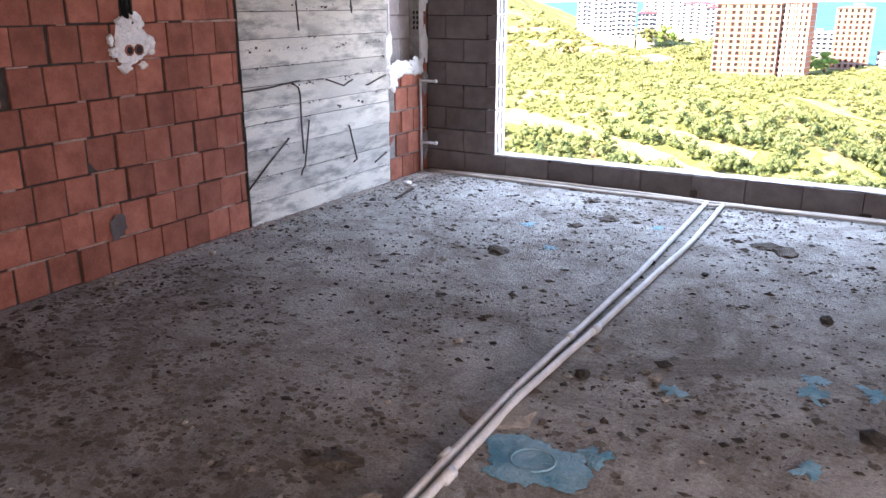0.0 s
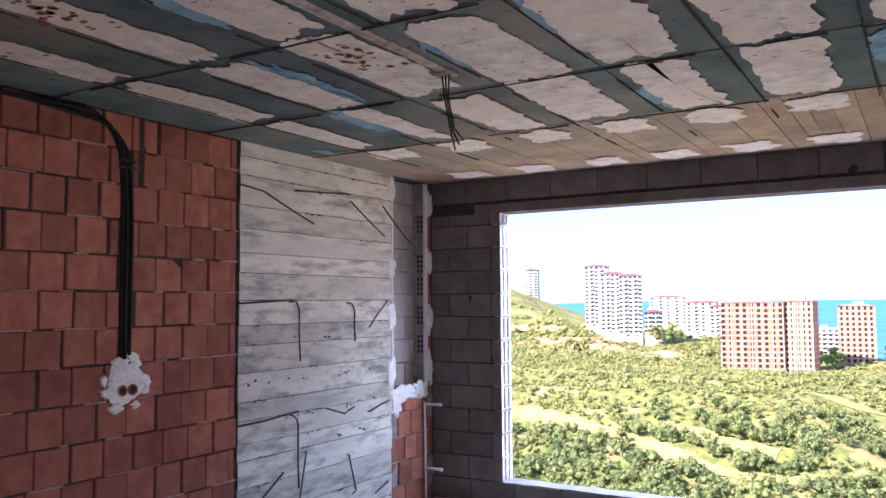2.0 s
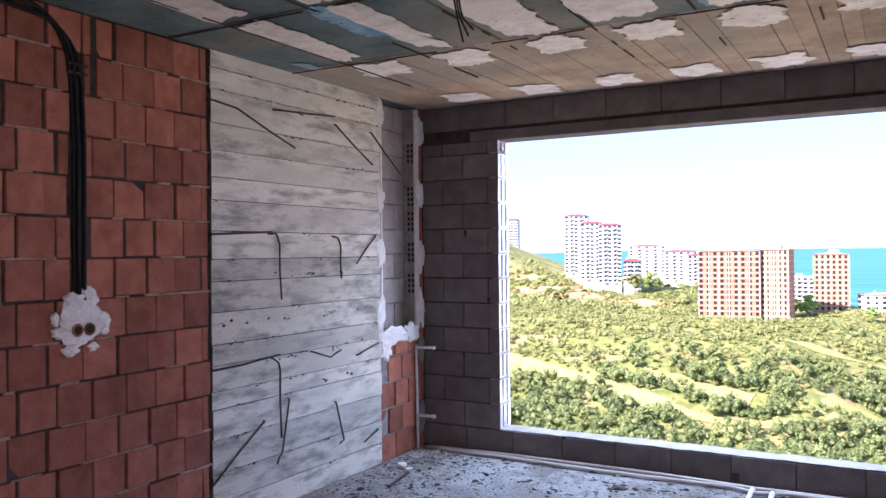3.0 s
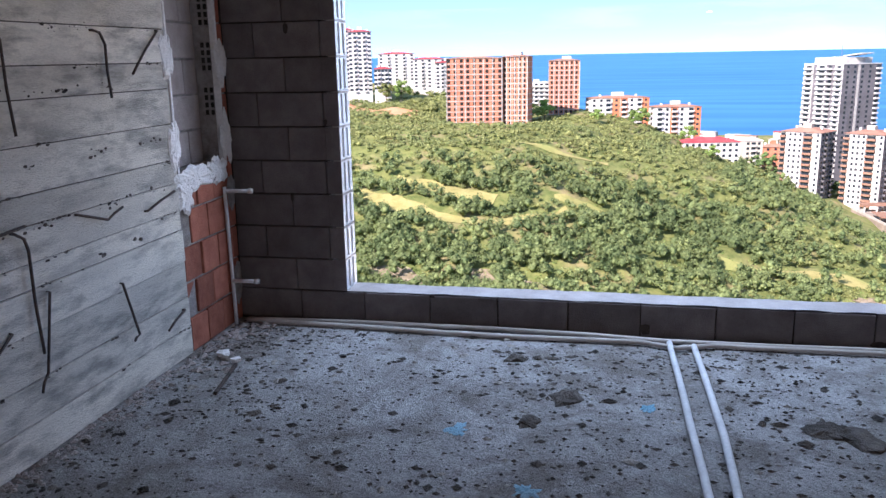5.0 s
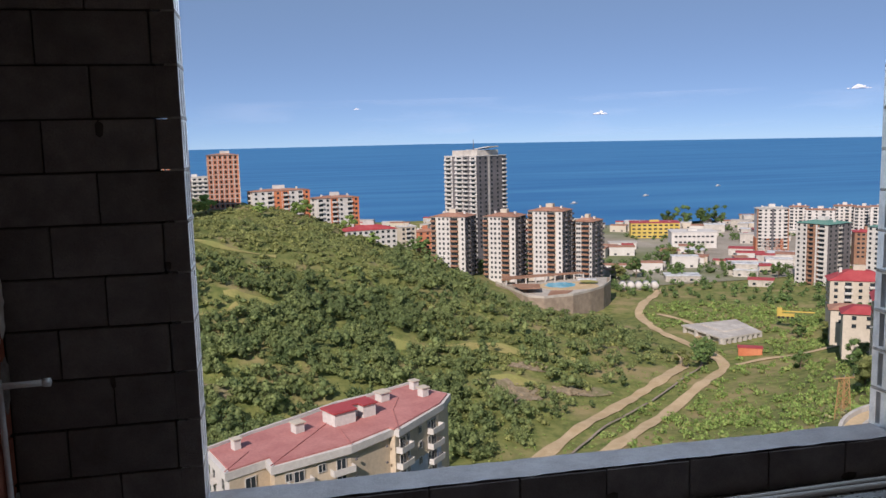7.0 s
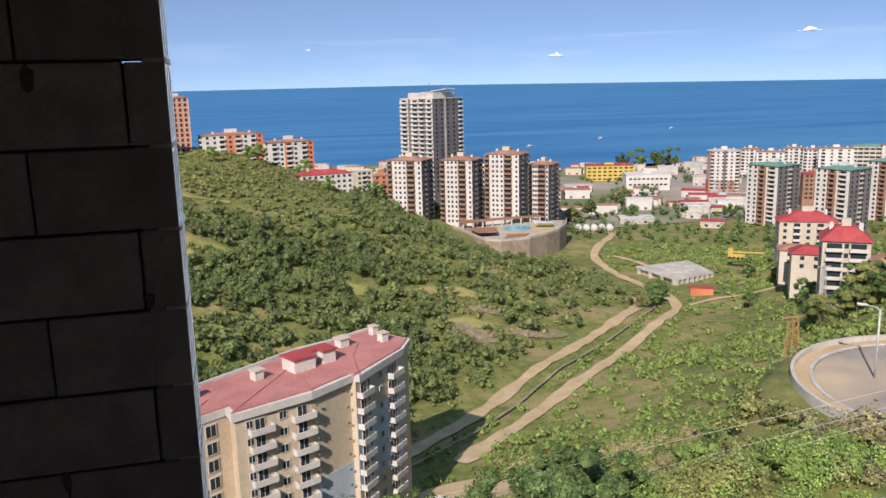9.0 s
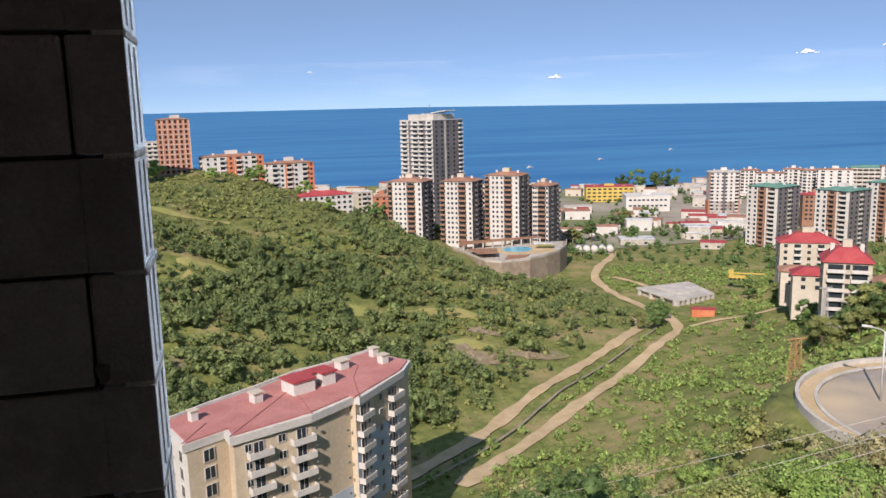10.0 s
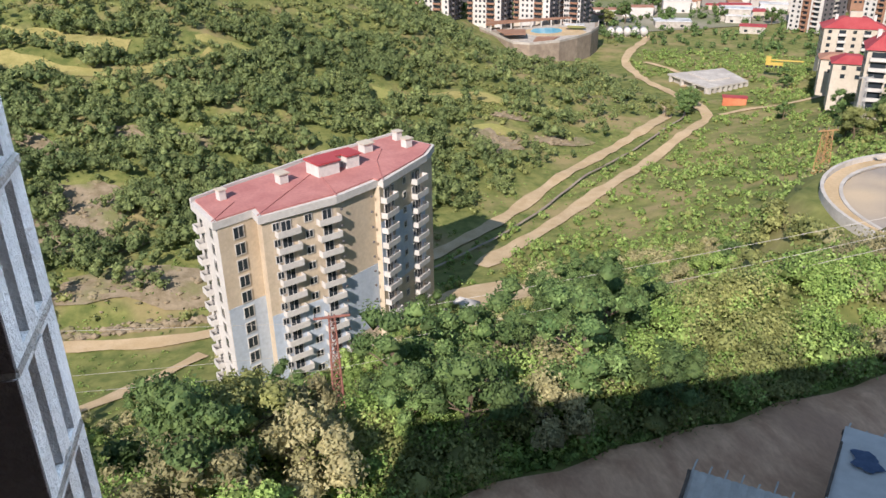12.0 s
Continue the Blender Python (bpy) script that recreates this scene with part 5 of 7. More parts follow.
# the cream block on the slope below
def cream_block():
    ob = thing("apartment_block", None, "cream and pale blue apartment block with red roof and balconies", "building", "flats")
    ZT, ST, N = -49.2, 2.95, 12
    outline = [(-9.3, 120.1), (-3.2, 124.0), (-2.3, 120.7), (10.8, 126.5), (18.8, 132.8), (19.6, 131.8), (30.1, 144.2), (32.7, 149.7), (25.7, 157.8), (16.3, 151.9), (9.9, 149.0),
               (2.4, 142.7), (-5.9, 136.5), (-13.2, 130.2)]
    body = grow(outline, -0.8)
    part("wall", ring_mesh("wall", body, -90, ZT, BEIGE), ob)
    part("eaves_band", Mesh().prism(outline, ZT - 0.1, -48.0).data("eaves_band", WHITE), ob, "white eaves band")
    part("roof", Mesh().prism(grow(outline, -0.9), -48.0, -47.7).data("roof", ROOFDUSK), ob, "dusty red metal roof")
    rear = [outline[i] for i in (13, 12, 11, 10, 9, 8)]
    for a, b in zip(rear, rear[1:]):
        t = math.degrees(math.atan2(b[1] - a[1], b[0] - a[0]))
        part("parapet", Mesh().box((0, -0.35, 0), (math.dist(a, b), 0.0, 0.75)).data("parapet", WHITE), ob, "", pose(a[0], a[1], -48.0, 0, 0, t))
    for a, b in ((outline[0], (-6.0, 127.5)), ((-2.3, 120.7), (3.5, 131)), ((3.5, 131), (8, 139)), (outline[3], (9, 137)), ((19.6, 131.8), (20, 142)), ((20, 142), (22, 149))):
        part("roof_seam", Mesh().tube([(*a, -47.66), (*b, -47.6)], 0.10, 5).data("roof_seam", ROOFDUSK), ob)
    # stair head with its two wings, and chimneys
    turn = 28
    hd = part("stair_head", Mesh().box((-4.2, -2.0, 0), (0.2, 2.2, 2.3)).box((2.2, -1.4, 0), (5.0, 2.2, 2.3)).box((0.2, 0.3, 0), (2.2, 2.2, 2.3))
              .data("stair_head", WHITE), ob, "white stair head", pose(11.5, 139.2, -47.7, 0, 0, turn))
    part("stair_roof", Mesh().box((-4.5, -2.3, 2.3), (0.4, 2.5, 2.6)).box((0.4, 0.0, 2.3), (2.0, 2.5, 2.6)).box((2.0, -1.7, 2.3), (5.3, 2.5, 2.6)).data("stair_roof", ROOFRED), hd, "bright red flat roof")
    for x, y, s in ((-8.0, 129.5, 0.8), (2.2, 135.0, 1.1), (8.0, 141.5, 0.8), (18.8, 148.3, 1.3), (27.0, 149.0, 1.0), (26.0, 154.0, 0.9)):
        ch = part("chimney", Mesh().box((-s * .8, -s * .8, 0), (s * .8, s * .8, 1.7), 0, 0.05).data("chimney", WHITE), ob, "", pose(x, y, -47.7, 0, 0, 30))
        part("cap", Mesh().box((-s, -s, 1.7), (s, s, 1.9)).data("cap", CREAM), ch)
    for x, y in ((9.6, 144.5), (10.8, 145.2)):
        part("dish", Mesh().lump((0, 0, 0), (0.6, 0.2, 0.6), random.Random(1), 0, 0.02).data("dish", WHITE, smooth=True), ob, "satellite dish", pose(x, y, -46.9, 20, 0, 30))
    z0 = ZT - N * ST

    def off(p, q, g):
        l = math.dist(p, q)
        return (p[0] + (q[1] - p[1]) / l * g, p[1] - (q[0] - p[0]) / l * g), (q[0] + (q[1] - p[1]) / l * g, q[1] - (q[0] - p[0]) / l * g)

    def paint(p, q, za, zb, mt, g=0.06):
        p, q = off(p, q, g)
        t = math.degrees(math.atan2(q[1] - p[1], q[0] - p[0]))
        part("painted_band", Mesh().box((0.02, 0, za), (math.dist(p, q) - 0.02, 0.05, zb)).data("painted_band", mt), ob, "", pose(p[0], p[1], 0, 0, 0, t))

    c = body
    paint(c[0], c[1], -90, -64, PALEBLUE)
    paint(c[2], c[3], -90, -66.5, PALEBLUE)
    paint(c[3], c[4], -77, -64.5, PALEBLUE)
    paint(c[5], c[6], -70, -56, PALEBLUE)
    paint(c[13], c[0], -90, ZT, WHITE)
    for p, q, cols in ((c[0], c[1], ((0.5, "t", 2.0),)), (c[2], c[3], ((0.17, "w", 1.3), (0.30, "g", 4.2), (0.60, "w", 1.5), (0.86, "g", 4.2))),
                       (c[5], c[6], ((0.14, "g", 4.0), (0.26, "w", 1.0), (0.52, "w", 1.1), (0.82, "g", 4.2), (0.72, "w", 1.0))),
                       (c[13], c[0], ((0.25, "b", 2.2), (0.25, "t", 1.6), (0.72, "t", 1.6)))):
        facade(ob, *off(p, q, 0.08), z0, ST, N, cols, WHITE, near=True)
    for x, y in ((c[3][0] + 0.6, c[3][1] + 0.2), (c[4][0] - 1.0, c[4][1] - 1.1)):
        for i in range(N):
            part("vent", Mesh().box((-0.2, -0.25, 0), (0.2, 0.0, 0.35)).data("vent", GREY), ob, "", pose(x + 0.2, y - 0.35, z0 + 1.4 + i * ST, 0, 0, 38))


cream_block()

BR = "bare brick and concrete-frame tower under construction"
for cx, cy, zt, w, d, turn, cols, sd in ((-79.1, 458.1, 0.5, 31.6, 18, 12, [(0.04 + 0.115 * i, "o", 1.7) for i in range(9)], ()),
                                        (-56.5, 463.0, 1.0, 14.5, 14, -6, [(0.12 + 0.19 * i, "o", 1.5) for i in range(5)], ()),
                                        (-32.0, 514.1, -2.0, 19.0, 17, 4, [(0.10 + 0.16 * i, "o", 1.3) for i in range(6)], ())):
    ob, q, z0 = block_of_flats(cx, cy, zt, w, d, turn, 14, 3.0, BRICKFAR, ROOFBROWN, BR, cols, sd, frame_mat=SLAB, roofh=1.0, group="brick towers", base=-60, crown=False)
    for i in range(15):
        part("floor_slab", ring_mesh("floor_slab", grow(q, 0.55), z0 + i * 3.0 - 0.18, z0 + i * 3.0 + 0.12, SLAB), ob)
    for k in range(7):
        u = k / 6
        for p, r in ((q[0], q[1]), (q[3], q[0])):
            x, y = p[0] + (r[0] - p[0]) * u, p[1] + (r[1] - p[1]) * u
            part("column", Mesh().box((-0.22, -0.22, -60), (0.22, 0.22, zt)).data("column", SLAB), ob, "", pose(x, y, 0, 0, 0, turn))
    e = corners(cx + 1, cy + d * 0.3, w * 0.3, d * 0.3, turn)
    part("lift_house", ring_mesh("lift_house", e, zt, zt + 2.6, SLAB), ob)

block_of_flats(2.6, 518.9, -25.5, 37, 14, 14, 9, 3.0, WHITE, ROOFBROWN, "white and orange apartment block with balconies",
               [(0.06, "w", 1.5), (0.18, "w", 1.5), (0.30, "g", 3.2), (0.44, "w", 1.5), (0.57, "g", 3.2), (0.70, "w", 1.5), (0.83, "g", 3.0), (0.94, "w", 1.5)], (), ((0.5, "g", 3.5),),
               stripes=((0.37, 0.50, ORANGE, "f"), (0.51, 0.63, ORANGE, "f"), (0.88, 1.0, ORANGE, "f"), (0, 0.5, CREAM, "l")), roofh=1.2)
block_of_flats(37.2, 507.7, -30.5, 28, 14, 14, 8, 3.0, WHITE, ROOFBROWN, "white and orange apartment block with balconies",
               [(0.10, "g", 3.2), (0.26, "w", 1.5), (0.42, "g", 3.2), (0.58, "w", 1.5), (0.78, "g", 3.2), (0.93, "w", 1.5)], (), ((0.5, "g", 3.5),),
               stripes=((0.33, 0.50, ORANGE, "f"), (0.84, 1.0, ORANGE, "f")), roofh=1.2)
block_of_flats(53.2, 466.0, -47.5, 31, 13, 10, 4, 3.0, WHITE, ROOFRED, "low white building with a bright red roof", [(0.06 + 0.11 * i, "w", 1.6) for i in range(9)], roofh=2.6, crown=True)
block_of_flats(82.3, 512.5, -51.5, 11, 10, 10, 6, 3.0, CREAM, WHITE, "small white apartment block", [(0.2, "w", 1.6), (0.5, "g", 3), (0.8, "w", 1.6)], roofh=0)
block_of_flats(100, 540, -58, 16, 10, 10, 4, 3.0, BRICKFAR, ROOFBROWN, "small terracotta house by the shore", [(0.2, "w", 1.6), (0.5, "w", 1.6), (0.8, "w", 1.6)], roofh=1.5)
block_of_flats(-57.5, 596, -18, 20, 12, 5, 9, 3.0, WHITE, SLAB, "distant white apartment block", [(0.12 + 0.19 * i, "g", 2.6) for i in range(5)], roofh=0)

# the tall white and grey tower
ob, q, z0 = block_of_flats(126.0, 549.0, -7.5, 31, 31, -57, 21, 3.05, GREY, WHITE, "tall white and dark grey residential tower",
                           [(0.13, "b", 6.6), (0.13, "w", 4.2), (0.47, "b", 7.0), (0.47, "w", 4.4), (0.68, "b", 4.0), (0.68, "w", 2.4), (0.90, "b", 5.6), (0.90, "w", 3.2)], [(0.12, "w", 1.6), (0.30, "w", 1.6), (0.5, "w", 1.6), (0.7, "w", 1.6), (0.92, "g", 4.0)],
                           stripes=((0.0, 0.25, WHITE, "f"), (0.34, 0.58, WHITE, "f"), (0.80, 1.0, WHITE, "f"), (0.38, 0.44, SLAB, "r")), roofh=0, base=-80, group="tower")
part("crown", ring_mesh("crown", corners(130, 552, 24, 22, -57), -7.5, -3.4, SLAB), ob, "pale roof storey")
part("roof_wing", Mesh().box((-17, -1, 0), (-2, 9, 0.5)).data("roof_wing", WHITE), ob, "", pose(136, 556, -3.2, 0, -6, -57))
part("roof_wing", Mesh().box((4, -1, 0), (18, 9, 0.5)).data("roof_wing", WHITE), ob, "", pose(136, 556, -3.4, 0, -7, -57))
part("mast", Mesh().tube([(138, 558, -3), (138, 558, 4)], 0.2, 5).data("mast", GREY), ob)

# four cream blocks on one podium
for cx, cy, zt, w, turn in ((98.5, 464, -41.5, 22, -36), (129.5, 461.5, -42.5, 20.5, -38), (157.0, 458, -40.0, 22, -40), (183, 464, -48.0, 13, -44)):
    block_of_flats(cx, cy, zt, w, 18, turn, 13, 2.95, CREAM, ROOFBROWN, "cream apartment block with brown roof and stacked balconies",
                   [(0.07, "g", 3.0, BROWN), (0.25, "w", 1.2), (0.37, "w", 1.3), (0.50, "w", 1.2), (0.69, "g", 4.8, BROWN), (0.93, "w", 1.2)],
                   [(0.14, "w", 1.6), (0.36, "g", 3.4, GREY), (0.64, "w", 1.8), (0.86, "g", 3.2, GREY)], [(0.25, "b", 3.0), (0.25, "w", 1.5), (0.7, "b", 3.2), (0.7, "w", 1.5)],
                   stripes=((0.16, 0.56, WHITE, "f"), (0.82, 1.0, WHITE, "f"), (0.56, 0.62, GREY, "f"), (0.0, 0.30, GREY, "r"), (0.5, 0.78, GREY, "r")), roofh=1.8, base=-90, group="cream blocks", frame_mat=CREAM)
podium = thing("pool_terrace", Mesh().prism([(124, 452), (129, 404), (136, 398), (153, 400), (166, 408), (178, 418), (188, 432), (196, 450), (160, 452)], -99, -81).data("pool_terrace", PODIUM),
               "concrete pool terrace on a high retaining wall", "terrace")
part("deck", Mesh().prism([(125.5, 450), (130.5, 405), (136.5, 399.5), (152, 401.5), (165, 409.5), (176.5, 419), (186, 433), (193, 449), (160, 450)], -81, -80.7).data("deck", WALLSTONE), podium, "pale paved deck")
part("pool", Mesh().prism(blob(157, 432, 9, 8, 2.0, 24, 0.2)[:], -80.7, -80.55).data("pool", POOL), podium, "turquoise swimming pool")
part("lawn", Mesh().prism(blob(176, 436, 5, 7, 5.0, 24, 0.2)[:], -80.7, -80.5).data("lawn", DRYGRASS), podium, "strip of dry lawn")
part("planting_bed", Mesh().prism([(140, 404), (152, 406), (158, 413), (146, 416)], -80.7, -80.35).data("planting_bed", BROWN), podium, "brown paved bed")
part("pergola", Mesh().prism([(126, 440), (150, 444), (178, 447), (178, 451), (127, 450)], -77.4, -76.9).data("pergola", BROWN), podium, "long brown terrace roof")
part("pool_surround", Mesh().prism(blob(161, 428, 17, 12, 8.0, 32, 0.12, 3.0), -80.7, -80.62).data("pool_surround", TRACK), podium, "pale stone pool surround")
part("terrace_roof", Mesh().prism([(127, 412), (138, 410), (142, 424), (127, 428)], -78.0, -77.6).data("terrace_roof", BROWN), podium, "brown flat terrace roof")
part("sunk_court", Mesh().prism([(127, 429), (143, 427), (147, 438), (127, 439)], -80.7, -80.2).data("sunk_court", PODIUM), podium, "dark sunk court")
rim = [(124, 452), (129, 404), (136, 398), (153, 400), (166, 408), (178, 418), (188, 432), (196, 450)]
for p, q in zip(rim, rim[1:]):
    part("parapet", Mesh().box((0, 0.02, -81), (math.dist(p, q), 0.5, -79.8)).data("parapet", WALLSTONE), podium, "", pose(p[0], p[1], 0, 0, 0, math.degrees(math.atan2(q[1] - p[1], q[0] - p[0]))))
for i in range(9):
    part("pillar", Mesh().box((-0.4, -0.4, -81), (0.4, 0.4, -77.4)).data("pillar", SLAB), podium, "", pose(127.5 + i * 6.2, 441.2 + i * 0.75, 0))
part("canopy", Mesh().prism([(166, 428), (176, 424), (178, 428), (168, 432)], -77.6, -77.2).data("canopy", SHEET), podium, "pale blue canopy")

# the flat town by the shore
tv, tf, tn = [], [], 34
for j in range(tn):
    for i in range(tn):
        x = 205 + 700 * i / (tn - 1)
        y0, y1 = max(480, 470 + 0.35 * (x - 300)) + 6 * noise.noise((x * 0.03, 0, 0)), coast(x) - 22
        y = y0 + (y1 - y0) * j / (tn - 1)
        tv.append((x, y, ground_z(x, y) + 0.45))
tf = [(j * tn + i, j * tn + i + 1, (j + 1) * tn + i + 1, (j + 1) * tn + i) for j in range(tn - 1) for i in range(tn - 1)]
thing("town_ground", Mesh().add(tv, tf).data("town_ground", URBAN, smooth=True), "dusty streets and lots of the shore town", "ground", kind="structure")
block_of_flats(356, 715.8, -79.5, 46, 24, -20, 4, 3.6, YELLOW, ROOFRED, "yellow hotel with a flat red roof", [(0.06 + 0.11 * i, "w", 3.0) for i in range(9)], roofh=0.0, base=-97, group="town")
block_of_flats(354, 637.7, -80.5, 38, 26, -20, 2, 5.0, WHITE, WHITE, "large white commercial hall", [(0.1 + 0.1 * i, "w", 2.4) for i in range(9)], roofh=0, base=-97, group="town")
block_of_flats(402.6, 596.5, -58.5, 25, 16, -25, 11, 3.0, WHITE, SLAB, "white apartment tower with red lower storeys", [(0.10, "g", 3.0), (0.28, "w", 1.6), (0.44, "w", 1.6), (0.56, "w", 1.6), (0.72, "w", 1.6), (0.90, "g", 3.0)],
               stripes=((0.46, 0.54, GREY, "f"), (0.0, 0.05, BROWN, "f"), (0.95, 1.0, BROWN, "f")), roofh=1.2, base=-97, group="town")
base_q = corners(402.6, 596.5, 25.8, 16.8, -25)
thing("podium_storeys", ring_mesh("podium_storeys", base_q, -97, -83.5, ORANGE), "red lower storeys under the white tower", "building", "town")
for cx, cy, zt, w in ((493.7, 691.5, -67.5, 17), (497, 664, -68.5, 25), (531.8, 675.5, -67, 19), (538.5, 657.4, -67.2, 17), (534.6, 621.5, -64, 29), (593.6, 608, -62.5, 31), (640, 600, -62, 30)):
    block_of_flats(cx, cy, zt, w, 16, -38, 8, 3.1, WHITE, ROOFBROWN, "white seaside apartment block with balconies", [(0.14, "g", 3.4), (0.38, "w", 1.8), (0.62, "g", 3.4), (0.86, "w", 1.8)],
                   [(0.3, "g", 3.6), (0.7, "g", 3.6)], [(0.3, "g", 3.6), (0.7, "g", 3.6)], roofh=1.0, base=-97, group="seaside flats")
block_of_flats(575, 625.7, -64, 31, 20, -38, 7, 3.8, SLAB, ROOFGREEN, "open concrete frame with a green roof", [(0.1 + 0.16 * i, "o", 4.2) for i in range(6)], [(0.2 + 0.2 * i, "o", 4.2) for i in range(4)], roofh=1.8, base=-97, group="town", crown=False)
for cx, cy, zt, w in ((333, 451, -54.5, 23), (352, 410, -54.0, 22), (410, 432, -54, 23)):
    block_of_flats(cx, cy, zt, w, 23, -72, 14, 2.95, WHITE, ROOFGREEN, "white, brown and grey apartment tower with green roof", [(0.10, "w", 1.5), (0.28, "w", 1.5), (0.49, "g", 3.2, BROWN), (0.82, "g", 4.2, WHITE)],
                   [(0.12, "w", 1.6), (0.34, "w", 1.8), (0.50, "g", 2.0, SLAB), (0.66, "w", 1.6), (0.88, "w", 1.6)], [(0.4, "g", 3.0, GREY), (0.75, "g", 3.0, GREY)],
                   stripes=((0.36, 0.62, BROWN, "f"), (0.0, 0.45, GREY, "r"), (0.55, 1.0, GREY, "r"), (0.68, 0.74, BROWN, "f")), roofh=1.6, base=-98, group="grey towers", frame_mat=SLAB)
block_of_flats(415, 500, -69, 18, 14, -30, 6, 3.2, BROWN, ROOFRED, "brown chequered building with a red roof", [(0.15 + 0.17 * i, "w", 1.8) for i in range(5)], roofh=1.5, base=-98, group="town")
block_of_flats(254.4, 308.3, -64.0, 25, 13, -30, 5, 2.95, CREAM, ROOFRED, "cream apartment house with a red hipped roof", [(0.1, "w", 1.5), (0.3, "g", 3.2), (0.5, "w", 1.5), (0.7, "g", 3.2), (0.9, "w", 1.5)],
               [(0.3, "w", 1.5), (0.7, "w", 1.5)], [(0.3, "w", 1.5), (0.7, "w", 1.5)], roofh=4.2, base=-92, group="red-roofed houses")
block_of_flats(180.5, 200.6, -48.2, 13.5, 13, -36, 6, 2.95, CREAM, ROOFRED, "cream apartment house with a red roof and deep balconies", [(0.25, "g", 5.0), (0.75, "g", 5.0), (0.5, "w", 1.2)],
               [(0.3, "w", 1.5), (0.7, "w", 1.5)], [(0.25, "w", 1.3), (0.6, "w", 1.3)], roofh=4.0, base=-74, group="red-roofed houses")
block_of_flats(204.5, 245.8, -63.0, 12, 10, -34, 2, 3.0, CREAM, ROOFRED, "low cream house with a red roof", [(0.3, "w", 1.5), (0.7, "w", 1.5)], roofh=2.4, base=-80, group="red-roofed houses", crown=False)
block_of_flats(214, 265, -66.0, 12, 10, -34, 2, 3.0, CREAM, ROOFBROWN, "low cream house with a tiled roof", [(0.3, "w", 1.5), (0.7, "w", 1.5)], roofh=1.6, base=-80, group="red-roofed houses", crown=False)
block_of_flats(205, 205, -58.0, 14, 10, -36, 1, 3.0, CREAM, ROOFBROWN, "low house with a brown tiled roof", [(0.3, "w", 1.5)], roofh=2.2, base=-74, group="red-roofed houses", crown=False)

# distant white towers on the upper slope
for cx, cy, zt, w, n in ((-218, 596, 29, 18, 15), (-196, 570, 22, 17, 14), (-180, 562, 20, 16, 14), (-196, 718, 5, 33, 8), (-156, 677, 0, 27, 8), (-372, 811, 37, 13, 10), (-135, 650, -3, 18, 7), (-163, 560, -6, 12, 5)):
    block_of_flats(cx, cy, zt, w, 16, 16, n, 3.0, WHITE, ROOFRED, "distant white apartment tower with a red roof edge", [(0.08 + 0.21 * i, "g" if i % 2 else "w", 2.2) for i in range(5)],
                   (), [(0.3, "w", 1.6), (0.7, "w", 1.6)], roofh=1.4, base=zt - n * 3 - 25, group="upper towers")

# unfinished slab, hut, tanks and crane in the valley
ob = thing("unfinished_building", Mesh().prism([(191, 352.7), (195.5, 322), (219.5, 329), (222.5, 356)], -89.9, -89.2).data("unfinished_building", SLAB),
           "unfinished concrete slab on pillars", "building")
for i in range(8):
    part("pillar", Mesh().box((-0.7, -0.7, -96), (0.7, 0.7, -89.9)).data("pillar", SLAB), ob, "", pose(196.3 + 22.5 * i / 7, 322.9 + 6.6 * i / 7, 0, 0, 0, 16))
for i in range(4):
    part("pillar", Mesh().box((-0.7, -0.7, -96), (0.7, 0.7, -89.9)).data("pillar", SLAB), ob, "", pose(192 + 3.4 * i / 3, 351 - 27 * i / 3, 0))
part("back_wall", Mesh().prism([(193, 350), (197, 327), (217.5, 333), (220, 353)], -96, -89.9).data("back_wall", WALLSTONE), ob)
part("raised_slab", Mesh().prism([(200, 350), (202, 333), (214, 336), (216, 352)], -89.2, -88.6).data("raised_slab", SLAB), ob)
hz = ground_z(192.5, 297)
hut = thing("red_hut", Mesh().prism(corners(192.5, 296, 9.5, 4, -30), hz - 1.5, hz + 3.2).data("red_hut", ORANGE), "small red brick hut with a flat roof", "hut")
part("roof", ring_mesh("roof", grow(corners(192.5, 296, 9.5, 4, -30), 0.4), hz + 3.2, hz + 3.6, ROOFRED), hut)
for bx, by in ((466, 1226), (886, 1510), (640, 1330)):
    bz = SEALEVEL + 101.4 * max(0.0, (by - 1300) / 3650) ** 1.6
    boat = thing("motor_boat", Mesh().add([(-6, -2, 1.6), (5, -2, 1.8), (9, 0, 2.2), (5, 2, 1.8), (-6, 2, 1.6), (-5, -1.4, -0.3), (6, 0, -0.3), (-5, 1.4, -0.3)],
                                          [(0, 1, 2, 3, 4), (0, 5, 6, 1), (1, 6, 2), (2, 6, 3), (3, 6, 7, 4), (4, 7, 5, 0), (5, 7, 6)]).data("motor_boat", WHITE), "small white motor boat on the sea", "boat", "boats", m=pose(bx, by, bz, 0, 0, 20))
    part("cabin", Mesh().box((-3, -1.3, 1.6), (2, 1.3, 4.0), 0, 0.2).data("cabin", WHITE), boat)
for i in range(5):
    t = thing("storage_tank", Mesh().tube([(0, 0, 2), (0, 9, 2)], 2.2, 14).data("storage_tank", WHITE, smooth=True), "white cylindrical storage tank", "tank", "tanks", m=pose(214 + i * 4.8, 472 - i * 1.5, -93.5, 0, 0, -20))
    part("saddle", Mesh().box((-1.6, 1, -1.5), (1.6, 2, 0.6)).box((-1.6, 7, -1.5), (1.6, 8, 0.6)).data("saddle", WALLSTONE), t)
cr = thing("mobile_crane", Mesh().box((-4, -1.3, 1), (4, 1.3, 2.4), 0, 0.1).data("mobile_crane", YELLOW), "yellow mobile crane with a lowered boom", "crane", m=pose(242, 344, -87.5, 0, 0, -35))
